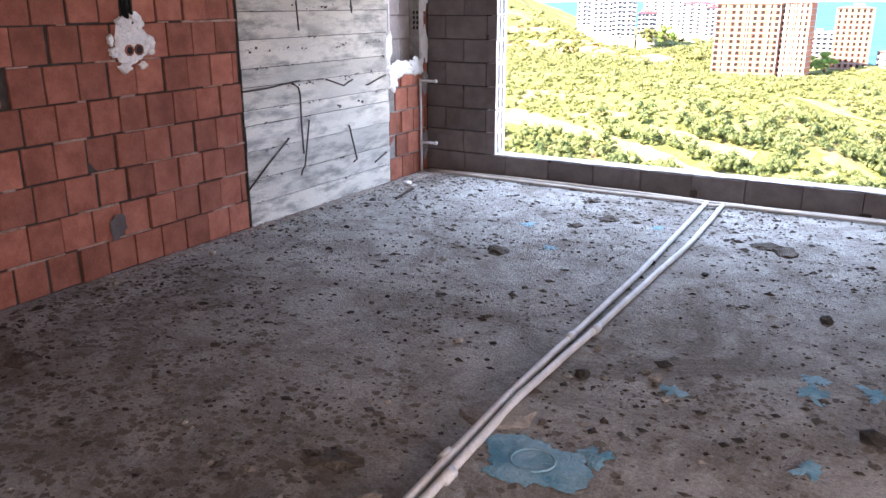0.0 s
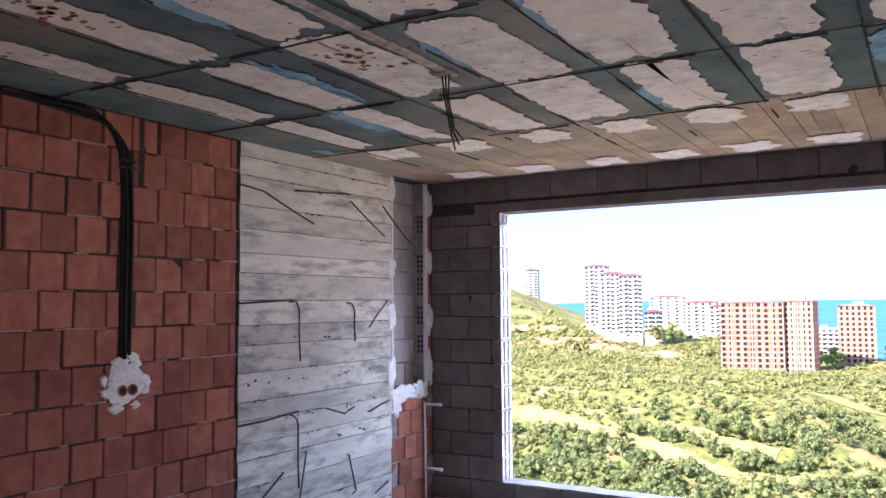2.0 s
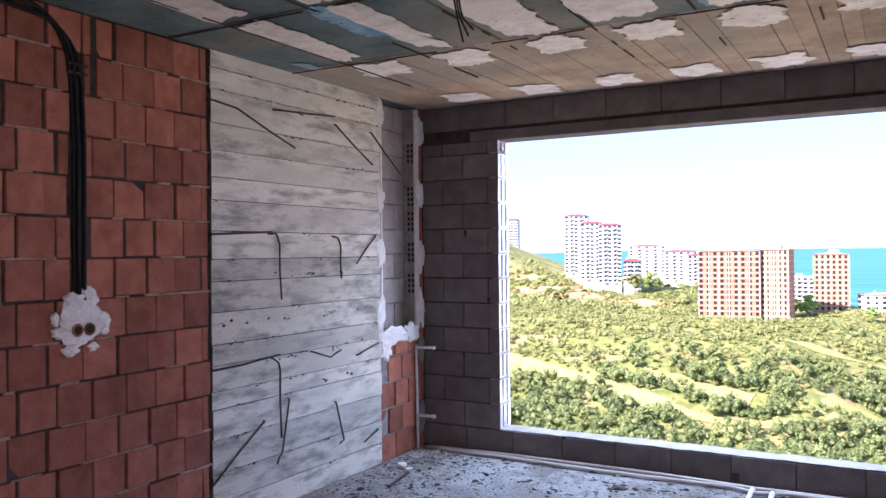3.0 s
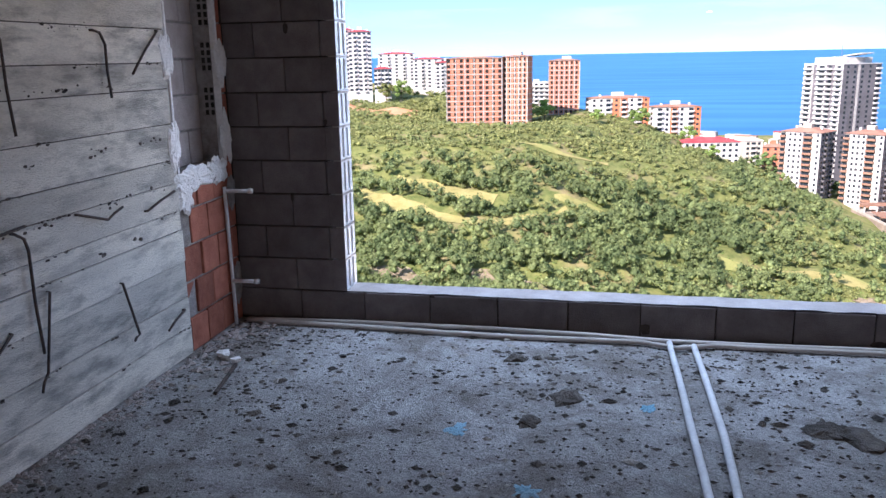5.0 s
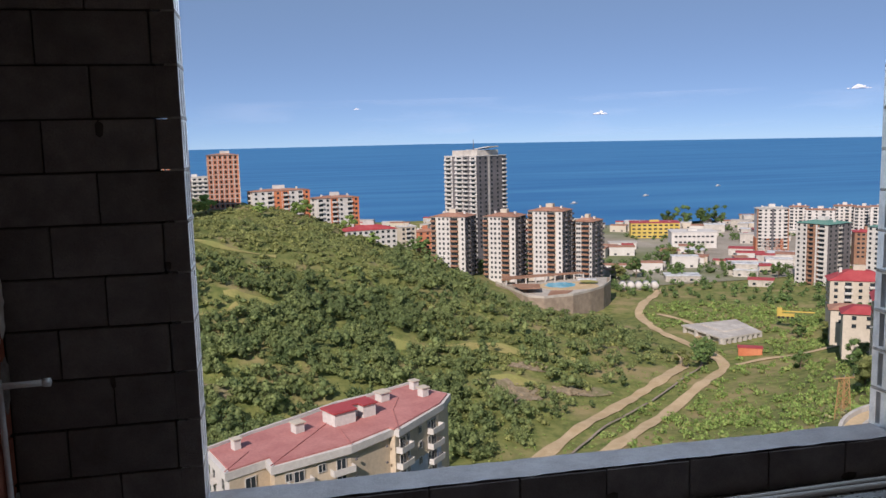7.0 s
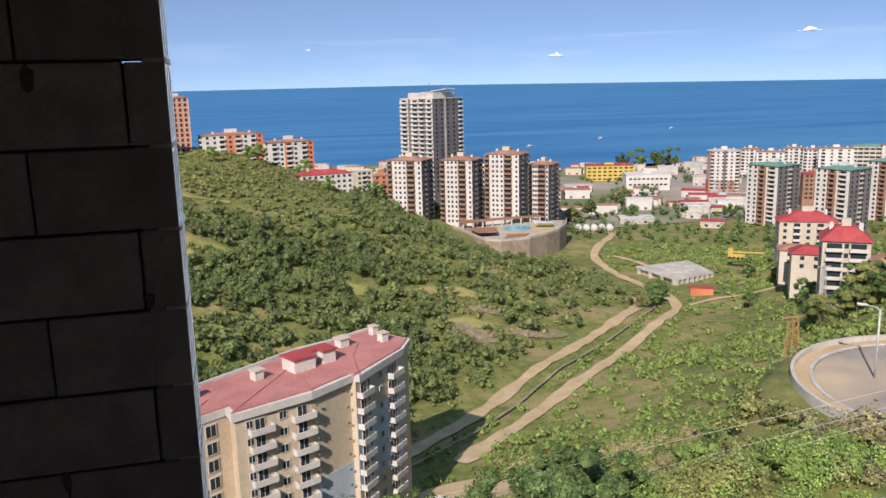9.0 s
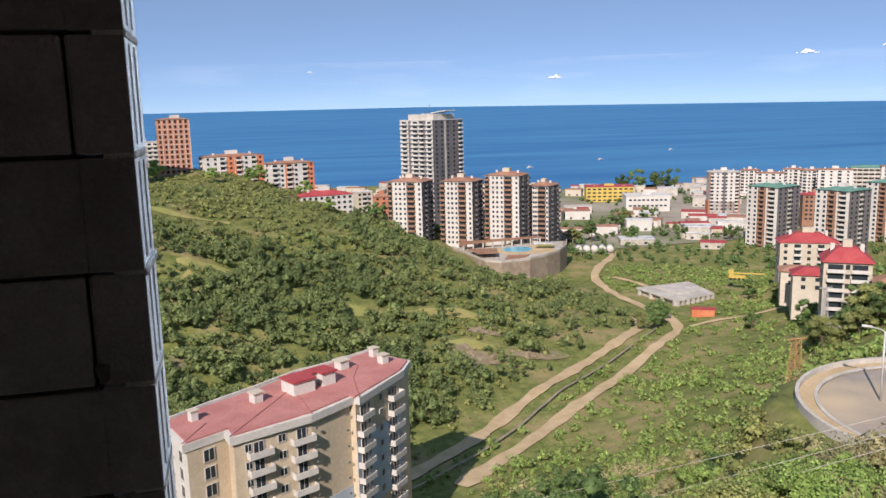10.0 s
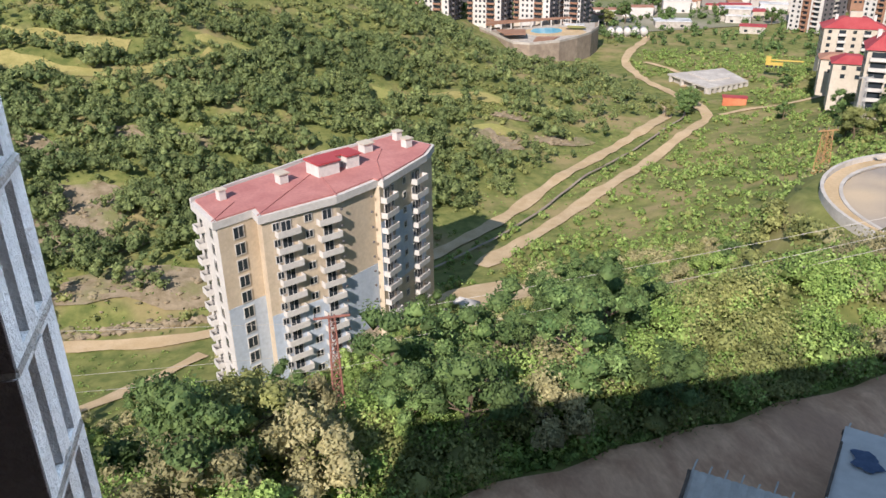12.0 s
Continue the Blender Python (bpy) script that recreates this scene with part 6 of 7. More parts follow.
part("boom", Mesh().box((-2, -0.3, 3.2), (13, 0.3, 3.8), 0, 0.05).data("boom", YELLOW), cr)
part("cab", Mesh().box((-4, -1.2, 2.4), (-1.6, 1.2, 5.2), 0, 0.1).data("cab", YELLOW), cr)
for x in (-3, -1, 1, 3):
    part("wheel", Mesh().tube([(x, -1.5, 0.6), (x, 1.5, 0.6)], 0.65, 12).data("wheel", CHAR), cr)
shed_rng = random.Random(9)
for i in range(330):
    a, d = radians(shed_rng.uniform(5, 47)), shed_rng.uniform(540, 1010)
    x, y = d * math.sin(a), d * math.cos(a)
    if y > coast(x) - 25 or (a < 0.36 and d < 680) or y - 0.35 * (x - 300) < 455 or any(abs(x - u) < 34 and abs(y - v) < 34 for u, v in ((356, 725), (354, 650), (402, 600), (338, 455), (356, 415), (420, 435), (415, 505))):
        continue
    w, dd, h = shed_rng.uniform(8, 24), shed_rng.uniform(7, 14), shed_rng.uniform(3.5, 9)
    q = corners(x, y, w, dd, shed_rng.choice((-20, -28, -35)))
    z = ground_z(x, y)
    wl, rf = shed_rng.choice((WHITE, CREAM, WALLSTONE, SLAB)), shed_rng.choice((ROOFRED, SHEET, ROOFBROWN, ROOFBROWN, SLAB))
    o = thing("low_building", ring_mesh("low_building", q, z - 3, z + h, wl), "low flat-roofed building by the shore", "building", "low town buildings")
    part("roof", ring_mesh("roof", grow(q, 0.6), z + h, z + h + 0.5, rf), o)
    for u in (0.25, 0.75):
        part("window", window_mesh(2.0, 1.45, WHITE), o, "", pose(q[0][0] + (q[1][0] - q[0][0]) * u, q[0][1] + (q[1][1] - q[0][1]) * u, z + 1, 0, 0, math.degrees(math.atan2(q[1][1] - q[0][1], q[1][0] - q[0][0]))))

# sheds in the yard below
def shed(x, y, z, w, d, turn, material, label):
    o = thing("yard_shed", Mesh().box((-w / 2 + .2, -d / 2 + .2, -2.6), (w / 2 - .2, d / 2 - .2, -0.1)).data("yard_shed", TIMBER), label, "shed", "yard sheds", m=pose(x, y, z, 0, 0, turn))
    n = 12
    for i in range(n):
        a, b = -w / 2 + w * i / n, -w / 2 + w * (i + 1) / n
        part("roof_sheet", Mesh().add([(a, -d / 2, 0), ((a + b) / 2, -d / 2, 0.06), (b, -d / 2, 0), (b, d / 2, 0.25), ((a + b) / 2, d / 2, 0.31), (a, d / 2, 0.25)],
                                      [(0, 1, 4, 5), (1, 2, 3, 4)]).data("roof_sheet", material), o)
    for y0 in (-d / 2, d / 2 - 0.2):
        part("beam", Mesh().box((-w / 2 - 0.2, y0, -0.25 if y0 < 0 else 0.0), (w / 2 + 0.2, y0 + 0.2, -0.05 if y0 < 0 else 0.22)).data("beam", TIMBER), o)
    for x0 in (-w / 2 - 0.14, w / 2):
        part("edge_board", Mesh().box((x0, -d / 2 + 0.2, -0.1), (x0 + 0.14, d / 2 - 0.2, 0.34)).data("edge_board", TIMBER), o)
    for i in range(7):
        part("pole", Mesh().tube([(-w / 2 + w * i / 6, d / 2 - 0.4, 0.15), (-w / 2 + w * i / 6 + 0.1, d / 2 + rng.uniform(0.3, 0.9), 0.3)], 0.05, 5).data("pole", SLAB), o)
    return o


shed(20.1, 24.2, -25.8, 4.6, 4.2, -40, SLAB, "open timber shed with a corrugated sheet roof")
s2 = shed(28.8, 24.3, -25.8, 5.0, 6.0, -45, SHEET, "timber shed under a pale blue tarpaulin roof")
part("tarpaulin", Mesh().add([(-2.6, -3.1, 0.12), (2.6, -3.1, 0.12), (2.6, 3.1, 0.40), (-2.6, 3.1, 0.40), (0, 0, 0.36)], [(0, 1, 4), (1, 2, 4), (2, 3, 4), (3, 0, 4)]).data("tarpaulin", WHITE), s2, "pale tarpaulin")
ringp = blob(-1.3, 0.5, 0.7, 0.8, 7.0, 24, 0.6)
part("tarp_patch", Mesh().add([(a, b, 0.44) for a, b in ringp] + [(-1.3, 0.5, 0.46)], [(i, (i + 1) % 24, 24) for i in range(24)]).data("tarp_patch", TARPBLUE), s2, "dark blue patch")
tent = thing("white_tarpaulin", Mesh().lump((36, 142.5, ground_z(36, 142.5)), (4.5, 3.5, 3.6), random.Random(3), 0, 0.1).data("white_tarpaulin", WHITE, smooth=True), "white tarpaulin heap behind the block", "tarpaulin")
sandp = blob(43, 148, 11, 9, 1.0, 24, 0.3)
thing("sand_pad", Mesh().add([(a, b, ground_z(a, b) + 0.5) for a, b in sandp] + [(43, 148, ground_z(43, 148) + 0.8)], [(i, (i + 1) % 24, 24) for i in range(24)]).data("sand_pad", TRACK),
      "bare sandy patch beside the block", "ground", kind="structure")

ROCKS = ((-30, 239, 15, 5, 3.0), (-48, 206, 11, 13, 4.0), (-64, 233, 9, 4, 6.0), (-24, 211, 7, 4, 7.0), (-46, 190, 12, 6, 11.0), (-34, 172, 20, 6, 12.0), (76, 257, 9, 9, 13.0), (102, 259, 12, 4, 14.0), (90, 279, 9, 4, 15.0))
CUTS = ((-190, 514, 62, 12, 21.0), (-150, 500, 40, 8, 22.0), (-175, 500, 45, 10, 2.0), (-130, 478, 40, 8, 5.0), (-215, 530, 30, 12, 8.0), (-112, 490, 26, 8, 9.0), (-150, 525, 24, 9, 16.0), (-250, 560, 40, 9, 17.0))
for cx, cy, rx, ry, sd in CUTS + ROCKS:
    ringe = blob(cx, cy, rx, ry, sd, 36, 0.5)
    rings = [[(cx + (a - cx) * k, cy + (b - cy) * k) for a, b in ringe] for k in (1.0, 0.66, 0.33)]
    v = [(a, b, ground_z(a, b) + 0.35) for rr in rings for a, b in rr] + [(cx, cy, ground_z(cx, cy) + 0.35)]
    f = [(k * 36 + i, k * 36 + (i + 1) % 36, (k + 1) * 36 + (i + 1) % 36, (k + 1) * 36 + i) for k in (0, 1) for i in range(36)] + [(72 + i, 72 + (i + 1) % 36, 108) for i in range(36)]
    thing("bare_earth", Mesh().add(v, f).data("bare_earth", CUT if cy > 400 else SCREE, smooth=True), "bare cut earth on the slope", "ground", kind="structure")

stone_rng, boulders = random.Random(17), Mesh()
for u, v, rx, ry, _ in ROCKS:
    for i in range(int(6 * (rx + ry))):
        a, q = stone_rng.uniform(0, 6.283), stone_rng.random() ** 0.6
        x, y, r = u + rx * q * math.cos(a), v + ry * q * math.sin(a), 0.15 + 0.75 * stone_rng.random() ** 3
        boulders.lump((x, y, ground_z(x, y) + 0.35), (r * 1.3, r, r * 0.7), stone_rng, 0, 0.3)
for i in range(420):         # rubble of the bank above the lower track
    x = stone_rng.uniform(-62, -12)
    y, r = 159.5 + 0.06 * (x + 12) + abs(stone_rng.gauss(0, 1.8)), 0.2 + 0.8 * stone_rng.random() ** 2.5
    boulders.lump((x, y, ground_z(x, y) + 0.2), (r * 1.4, r, r * 0.8), stone_rng, 0, 0.3)
thing("hillside_rocks", boulders.data("hillside_rocks", SCREE), "grey-brown stones scattered on bare slope", "rocks", kind="stuff")

# ---- vegetation ----
def np_mesh(name, verts, faces, *mats):
    me = bpy.data.meshes.new(name)
    k = faces.shape[1]
    me.vertices.add(len(verts))
    me.vertices.foreach_set("co", verts.astype(np.float32).ravel())
    me.loops.add(faces.size)
    me.loops.foreach_set("vertex_index", faces.astype(np.int32).ravel())
    me.polygons.add(len(faces))
    me.polygons.foreach_set("loop_start", np.arange(0, faces.size, k, dtype=np.int32))
    for m in mats:
        me.materials.append(m)
    me.update(calc_edges=True)
    return me


def leaves(gen, centre, radius, per, size, inside=0.25):
    """Small leaf clumps as triangles over lumpy crowns: centre (n, 3), radius (n, 3). Three corners each."""
    n = len(centre)
    d = gen.normal(size=(n, per, 3))
    d /= np.linalg.norm(d, axis=2, keepdims=True)
    d[:, :, 2] = np.where(d[:, :, 2] < -0.35, -d[:, :, 2], d[:, :, 2])
    lobes = gen.normal(size=(n, 5, 3))
    lobes /= np.linalg.norm(lobes, axis=2, keepdims=True)
    bump = np.max(np.einsum("npk,nlk->npl", d, lobes), axis=2)
    r = (0.55 + 0.42 * bump ** 2) * (1 - inside * gen.random((n, per)) ** 2) * (0.82 + 0.42 * gen.random((n, per)))
    p = centre[:, None, :] + d * r[:, :, None] * radius[:, None, :]
    normal = d + gen.normal(size=d.shape) * 0.55
    normal /= np.linalg.norm(normal, axis=2, keepdims=True)
    u = np.cross(normal, gen.normal(size=d.shape))
    u /= np.linalg.norm(u, axis=2, keepdims=True) + 1e-9
    w = np.cross(normal, u)
    s = (size * (0.6 + 0.8 * gen.random((n, per))))[:, :, None]
    tri = np.stack([p - u * s, p + u * s * 0.7 - w * s * 0.8, p + u * s * 0.7 + w * s * 0.8], axis=2).reshape(-1, 3)
    return tri, np.arange(len(tri)).reshape(-1, 3)


def cores(centre, radius, gen, scale=0.58):
    v, f = np.array(OCT[0], float), np.array(OCT[1])
    n = len(centre)
    g = scale * (1 + 0.15 * gen.normal(size=(n, len(v), 1)))
    out = centre[:, None, :] + v[None] * g * radius[:, None, :]
    return out.reshape(-1, 3), (f[None] + (np.arange(n) * len(v))[:, None, None]).reshape(-1, 3)


def near_line(x, y, pts, w):
    for (x0, y0), (x1, y1) in zip(pts, pts[1:]):
        dx, dy = x1 - x0, y1 - y0
        t = min(1.0, max(0.0, ((x - x0) * dx + (y - y0) * dy) / (dx * dx + dy * dy)))
        if math.hypot(x - x0 - t * dx, y - y0 - t * dy) < w:
            return True
    return False


def kept_clear(x, y, m=0.0):
    if 44 < y < 87 and abs(x - 6.0 * y / 84) < 3.2 + 3.0 * m:
        return True
    if any(near_line(x, y, t, 3.4 + m) for t in TRACKS):
        return True
    if any(near_line(x, y, t, 2.2 + m) for t in TERRACES):
        return True
    if -16 < x < 36 and 118 < y < 160 and near_line(x, y, [(-11, 126), (0, 130), (13, 138), (29, 151)], 11 + m):
        return True
    if 186 < x < 226 and 318 < y < 360 or math.hypot(x - 192, y - 298) < 8 or math.hypot(x - 43, y - 147) < 11 + m:
        return True
    if bend(x, y) < 19.6 + m or (x > 5 and y < 31.4 + 0.14 * (x - 8.6) + m) or y < 22:
        return True
    if 106 < x < 200 and 384 < y < 476 and y > 384 + 0.4 * max(0, x - 150) or any(((x - u) / rx) ** 2 + ((y - v) / ry) ** 2 < 0.8 and noise.noise((x * 0.12, y * 0.12, 2)) > -0.12 for u, v, rx, ry, _ in ROCKS + CUTS):
        return True
    return any(math.hypot(x - u, y - v) < r for u, v, r in ((254, 314, 16), (182, 206, 11), (205, 250, 9), (214, 270, 9), (242, 344, 8), (208, 210, 9), (-79, 466, 20), (-56, 470, 12), (-32, 521, 14)))


gen = np.random.default_rng(5)
plant = random.Random(11)
scrub, woods, valleyb = [], [], []
tries = 0
while len(scrub) < 10500 and tries < 150000:
    tries += 1
    ang, dist = radians(plant.uniform(-34, 33)), math.sqrt(plant.uniform(120 ** 2, 600 ** 2))
    x, y = dist * math.sin(ang), dist * math.cos(ang)
    d, side, ya = valley(x, y)
    if side < 0 or kept_clear(x, y, 1.6) or y > 505 and x > -70:
        continue
    clump = 0.75 * noise.noise((x * 0.022, y * 0.022, 8)) + 0.45 * noise.noise((x * 0.06, y * 0.06, 3))
    wood = S(d, 8, 24) * (1 - S(d + 45 * noise.noise((x * 0.012, y * 0.012, 40)), 112, 150)) * (1 - 0.8 * S(x, 35, 85))
    if plant.random() < wood:            # broadleaf wood on the lower slope: each crown of several lumps
        if plant.random() > 0.88 + 0.95 * clump:
            continue
        r = 1.9 + 2.4 * plant.random() ** 1.6
        gz = ground_z(x, y)
        for k in range(3):
            a, q = plant.uniform(0, 6.283), r * plant.uniform(0.5, 0.72)
            woods.append((x + 0.62 * r * math.cos(a), y + 0.62 * r * math.sin(a), gz + r * plant.uniform(0.45, 1.15), q, q * plant.uniform(0.85, 1.15)))
        continue
    if plant.random() > 0.86 + 0.6 * clump - (0.45 if d < 22 else 0) - 0.35 * S(x, 30, 70) * (1 - S(d, 60, 110)):
        continue
    r = 1.0 + 1.3 * plant.random() ** 1.4
    scrub.append((x, y, ground_z(x, y) + r * 0.35, r, r * plant.uniform(0.6, 0.95)))
upper = 0
while upper < 1100:
    ang, dist = radians(plant.uniform(-34, -6)), plant.uniform(470, 800)
    x, y = dist * math.sin(ang), dist * math.cos(ang)
    if kept_clear(x, y) or y > 640 or noise.noise((x * 0.015, y * 0.015, 33)) < -0.1:
        continue
    r = 2.0 + 2.2 * plant.random()
    scrub.append((x, y, ground_z(x, y) + r * 0.45, r, r * plant.uniform(0.75, 1.05)))
    upper += 1
tries = 0
while len(valleyb) < 2600 and tries < 60000:
    tries += 1
    ang, dist = radians(plant.uniform(0, 46)), math.sqrt(plant.uniform(110 ** 2, 480 ** 2))
    x, y = dist * math.sin(ang), dist * math.cos(ang)
    d, side, ya = valley(x, y)
    if side > 0 or kept_clear(x, y) or y - 0.35 * (x - 300) > 455:
        continue
    dens = 0.5 + 0.9 * noise.noise((x * 0.02, y * 0.02, 18)) + 0.7 * S(d, 22, 60) + (0.35 if ya > 345 else 0)
    if plant.random() > dens:
        continue
    r = 0.8 + 1.7 * plant.random() ** 1.8
    valleyb.append((x, y, ground_z(x, y) + r * 0.4, r, r * plant.uniform(0.7, 1.0)))
for name, lst, mt, per, size, label in (("hillside_scrub", scrub, LEAF, 32, 0.35, "dense olive green hazel scrub covering the hillside"), ("hillside_wood", woods, LEAFW, 40, 0.31, "dark green broadleaf wood on the lower hillside"),
                                        ("valley_scrub", valleyb, LEAFB, 36, 0.36, "green bushes scattered over valley grass")):
    a = np.array(lst)
    c, r = a[:, :3], np.stack([a[:, 3], a[:, 3], a[:, 4]], axis=1)
    lv, lf = leaves(gen, c, r, per, size * (a[:, 3:4] / 1.8) ** 0.5)
    thing(name, np_mesh(name, lv, lf, mt), label, "bushes", kind="stuff")
    cv, cf = cores(c, r, gen)
    thing(name + "_shade", np_mesh(name + "_shade", cv, cf, LEAFW if lst is woods else LEAF), "dark green inner leaves of the scrub", "bushes", kind="stuff")
# bushes on the near slope and in the town, by the colour of their leaves
slope, town_b = ([], [], []), []
count = 0
while count < 3500:
    ang, dist = radians(plant.uniform(-36, 47)), plant.uniform(30, 165) if plant.random() < 0.5 else plant.uniform(33, 62)
    if plant.random() < 0.5:
        ang, dist = radians(plant.uniform(12, 47)), plant.uniform(60, 175)
    x, y = dist * math.sin(ang), dist * math.cos(ang)
    d, side, ya = valley(x, y)
    if side > 0 or d < 14 or kept_clear(x, y, 0.3) or bend(x, y) < 21.5 or (x < -14 and d < 30) or (d < 30 and noise.noise((x * 0.04, y * 0.04, 50)) < -0.1):
        continue
    r = 1.0 + 1.4 * plant.random() ** 1.3
    g = noise.noise((x * 0.05, y * 0.05, 90)) + plant.gauss(0, 0.14)
    slope[1 if g < -0.05 else 2 if g > 0.24 else 0].append((x, y, ground_z(x, y) + r * 0.45, r, r * plant.uniform(0.7, 1.05)))
    count += 1
while len(town_b) < 760:
    ang, dist = radians(plant.uniform(16, 46)), plant.uniform(480, 900)
    x, y = dist * math.sin(ang), dist * math.cos(ang)
    if kept_clear(x, y) or noise.noise((x * 0.012, y * 0.012, 70)) < (-0.2 if dist < 640 else 0.05):
        continue
    r = 1.6 + 2.4 * plant.random()
    town_b.append((x, y, ground_z(x, y) + r * 0.6, r, r))
far_off = lambda lst: [q for q in lst if math.hypot(q[0], q[1]) > 68]
close_by = lambda lst: [q for q in lst if math.hypot(q[0], q[1]) <= 68]
for name, lst, mt, label, per, size in (("slope_bushes", close_by(slope[0]), LEAFB, "bright green bushes on the near slope", 340, 0.115), ("pale_slope_bushes", close_by(slope[1]), LEAFY, "pale olive hazel bushes on the near slope", 340, 0.115),
                                        ("dark_slope_bushes", close_by(slope[2]), LEAF, "dull green bushes on the near slope", 340, 0.115), ("valley_side_bushes", far_off(slope[0]), LEAFB, "bright green bushes down the slope", 90, 0.22),
                                        ("pale_valley_side_bushes", far_off(slope[1]), LEAFY, "pale olive bushes down the slope", 90, 0.22), ("dark_valley_side_bushes", far_off(slope[2]), LEAF, "dull green bushes down the slope", 90, 0.22),
                                        ("town_bushes", town_b, LEAFD, "dark green trees and bushes between town houses", 40, 0.6)):
    a = np.array(lst)
    c, r = a[:, :3], np.stack([a[:, 3], a[:, 3], a[:, 4]], axis=1)
    lv, lf = leaves(gen, c, r, per, size * np.ones((len(a), 1)), 0.4)
    thing(name, np_mesh(name, lv, lf, mt), label, "bushes", kind="stuff")
    cv, cf = cores(c, r, gen, 0.5)
    thing(name + "_shade", np_mesh(name + "_shade", cv, cf, mt), "dark inner twigs of the bushes", "bushes", kind="stuff")
# tufts of grass and weeds
tufts = []
while len(tufts) < 8000:
    ang, dist = radians(plant.uniform(-34, 45)), 32 + 330 * plant.random() ** 0.8
    x, y = dist * math.sin(ang), dist * math.cos(ang)
    if kept_clear(x, y) or noise.noise((x * 0.05, y * 0.05, 30)) < -0.25:
        continue
    r = 0.3 + 0.5 * plant.random()
    tufts.append((x, y, ground_z(x, y) + 0.1, r, r * 0.7))
while len(tufts) < 9700:                # along the edge of the yard
    x = plant.uniform(-6, 48)
    y = 30.9 + 0.14 * max(0.0, x - 5) + abs(plant.gauss(0, 1.3))
    r = 0.15 + 0.4 * plant.random() ** 2
    tufts.append((x, y, ground_z(x, y) + 0.1, r, r * 0.9))
a = np.array(tufts)
lv, lf = leaves(gen, a[:, :3], np.stack([a[:, 3], a[:, 3], a[:, 4]], axis=1), 10, 0.19 * np.ones((len(a), 1)))
thing("weeds", np_mesh("weeds", lv, lf, LEAFB), "tufts of bright green weeds and grass", "grass", kind="stuff")


# trees on the near slope, each its own
def tree_meshes(seed, h, spread_, material, per):
    g = np.random.default_rng(seed)
    r = random.Random(seed)
    tr = Mesh()
    tips = []
    tr.tube([(0, 0, -1.5), (0.05 * h * r.uniform(-1, 1), 0.03 * h, h * 0.35), (0.06 * h * r.uniform(-1, 1), 0, h * 0.6)], 0.02 * h, 7)
    for i in range(7):
        a, el = r.uniform(0, 6.283), r.uniform(0.25, 0.95)
        z0 = h * r.uniform(0.22, 0.5)
        L = spread_ * r.uniform(0.55, 0.85)
        tip = (L * math.cos(a), L * math.sin(a), z0 + L * el)
        tr.tube([(0, 0, z0), (tip[0] * 0.5, tip[1] * 0.5, z0 + L * el * 0.6), tip], 0.006 * h, 5)
        tips.append(tip)
    clumps = tips + [(r.gauss(0, spread_ * 0.42), r.gauss(0, spread_ * 0.42), h * r.uniform(0.35, 0.92)) for _ in range(9)] + [(0, 0, h * 0.85)]
    c = np.array(clumps)
    rad = np.stack([np.array([spread_ * r.uniform(0.28, 0.46) for _ in clumps])] * 3, axis=1) * np.array([1, 1, 0.8])
    lv, lf = leaves(g, c, rad, per, 0.135 * np.ones((len(c), 1)), 0.45)
    cv, cf = cores(c, rad, g, 0.72)
    me_c = np_mesh("crown", lv, lf, material)
    return tr.data("trunk", BARK), me_c, np_mesh("inner_foliage", cv, cf, material)


KINDS = []
for i, (h, sp, mt, label) in enumerate(((7.5, 3.3, LEAFB, "bright green broadleaf tree on the slope"), (8.5, 3.4, LEAFD, "dark green broadleaf tree on the slope"),
                                        (6.0, 3.1, LEAFY, "pale yellow-green bushy tree on the slope"), (7.0, 3.2, LEAF, "green broadleaf tree on the slope"),
                                        (5.0, 2.9, LEAFB, "bright green bushy tree on the slope"), (10.5, 3.6, LEAFD, "tall dark green tree on the slope"))):
    t, c, inn = tree_meshes(40 + i, h, sp, mt, 230)
    proto = thing("tree", t, label, "tree", "slope trees", m=pose(0, 0, -300))
    part("crown", c, proto)
    part("inner_foliage", inn, proto)
    KINDS.append(proto)
used, spots = [0] * 6, []
tries = 0
while len(spots) < 160 and tries < 14000:
    tries += 1
    ang, dist = radians(plant.uniform(-36, 45)), plant.uniform(28, 66) if plant.random() < 0.5 else plant.uniform(60, 165)
    x, y = dist * math.sin(ang), dist * math.cos(ang)
    d, side, ya = valley(x, y)
    if side > 0 or d < 12 or kept_clear(x, y, 0.6) or any(math.hypot(x - u, y - v) < 3.0 for u, v in spots):
        continue
    if (x < -14 and d < 34) or math.hypot(x - 5.9, y - 84) < 2.5:
        continue
    if (d < 62 and x > 40 and noise.noise((x * 0.03, y * 0.03, 50)) < 0.0) or near_line(x, y, [(56, 68), (104, 127)], 5) or bend(x, y) < 27:
        continue
    spots.append((x, y))
for x, y in spots:
    g = noise.noise((x * 0.035, y * 0.035, 60))
    k = plant.choice((1, 3, 5) if g > 0.16 else (0, 2, 4, 0) if g < -0.08 else (0, 1, 2, 3, 4))
    m = pose(x, y, ground_z(x, y) - 0.6, 0, 0, plant.uniform(0, 360)) @ Matrix.Scale(plant.uniform(0.62, 1.05) * (0.45 if x > 0.62 * y and math.hypot(x, y) < 80 else 1.0), 4)
    if not used[k]:
        KINDS[k].matrix_world = m
        used[k] = 1
    else:
        o = copy_thing(KINDS[k], m)
        o.matrix_basis = m
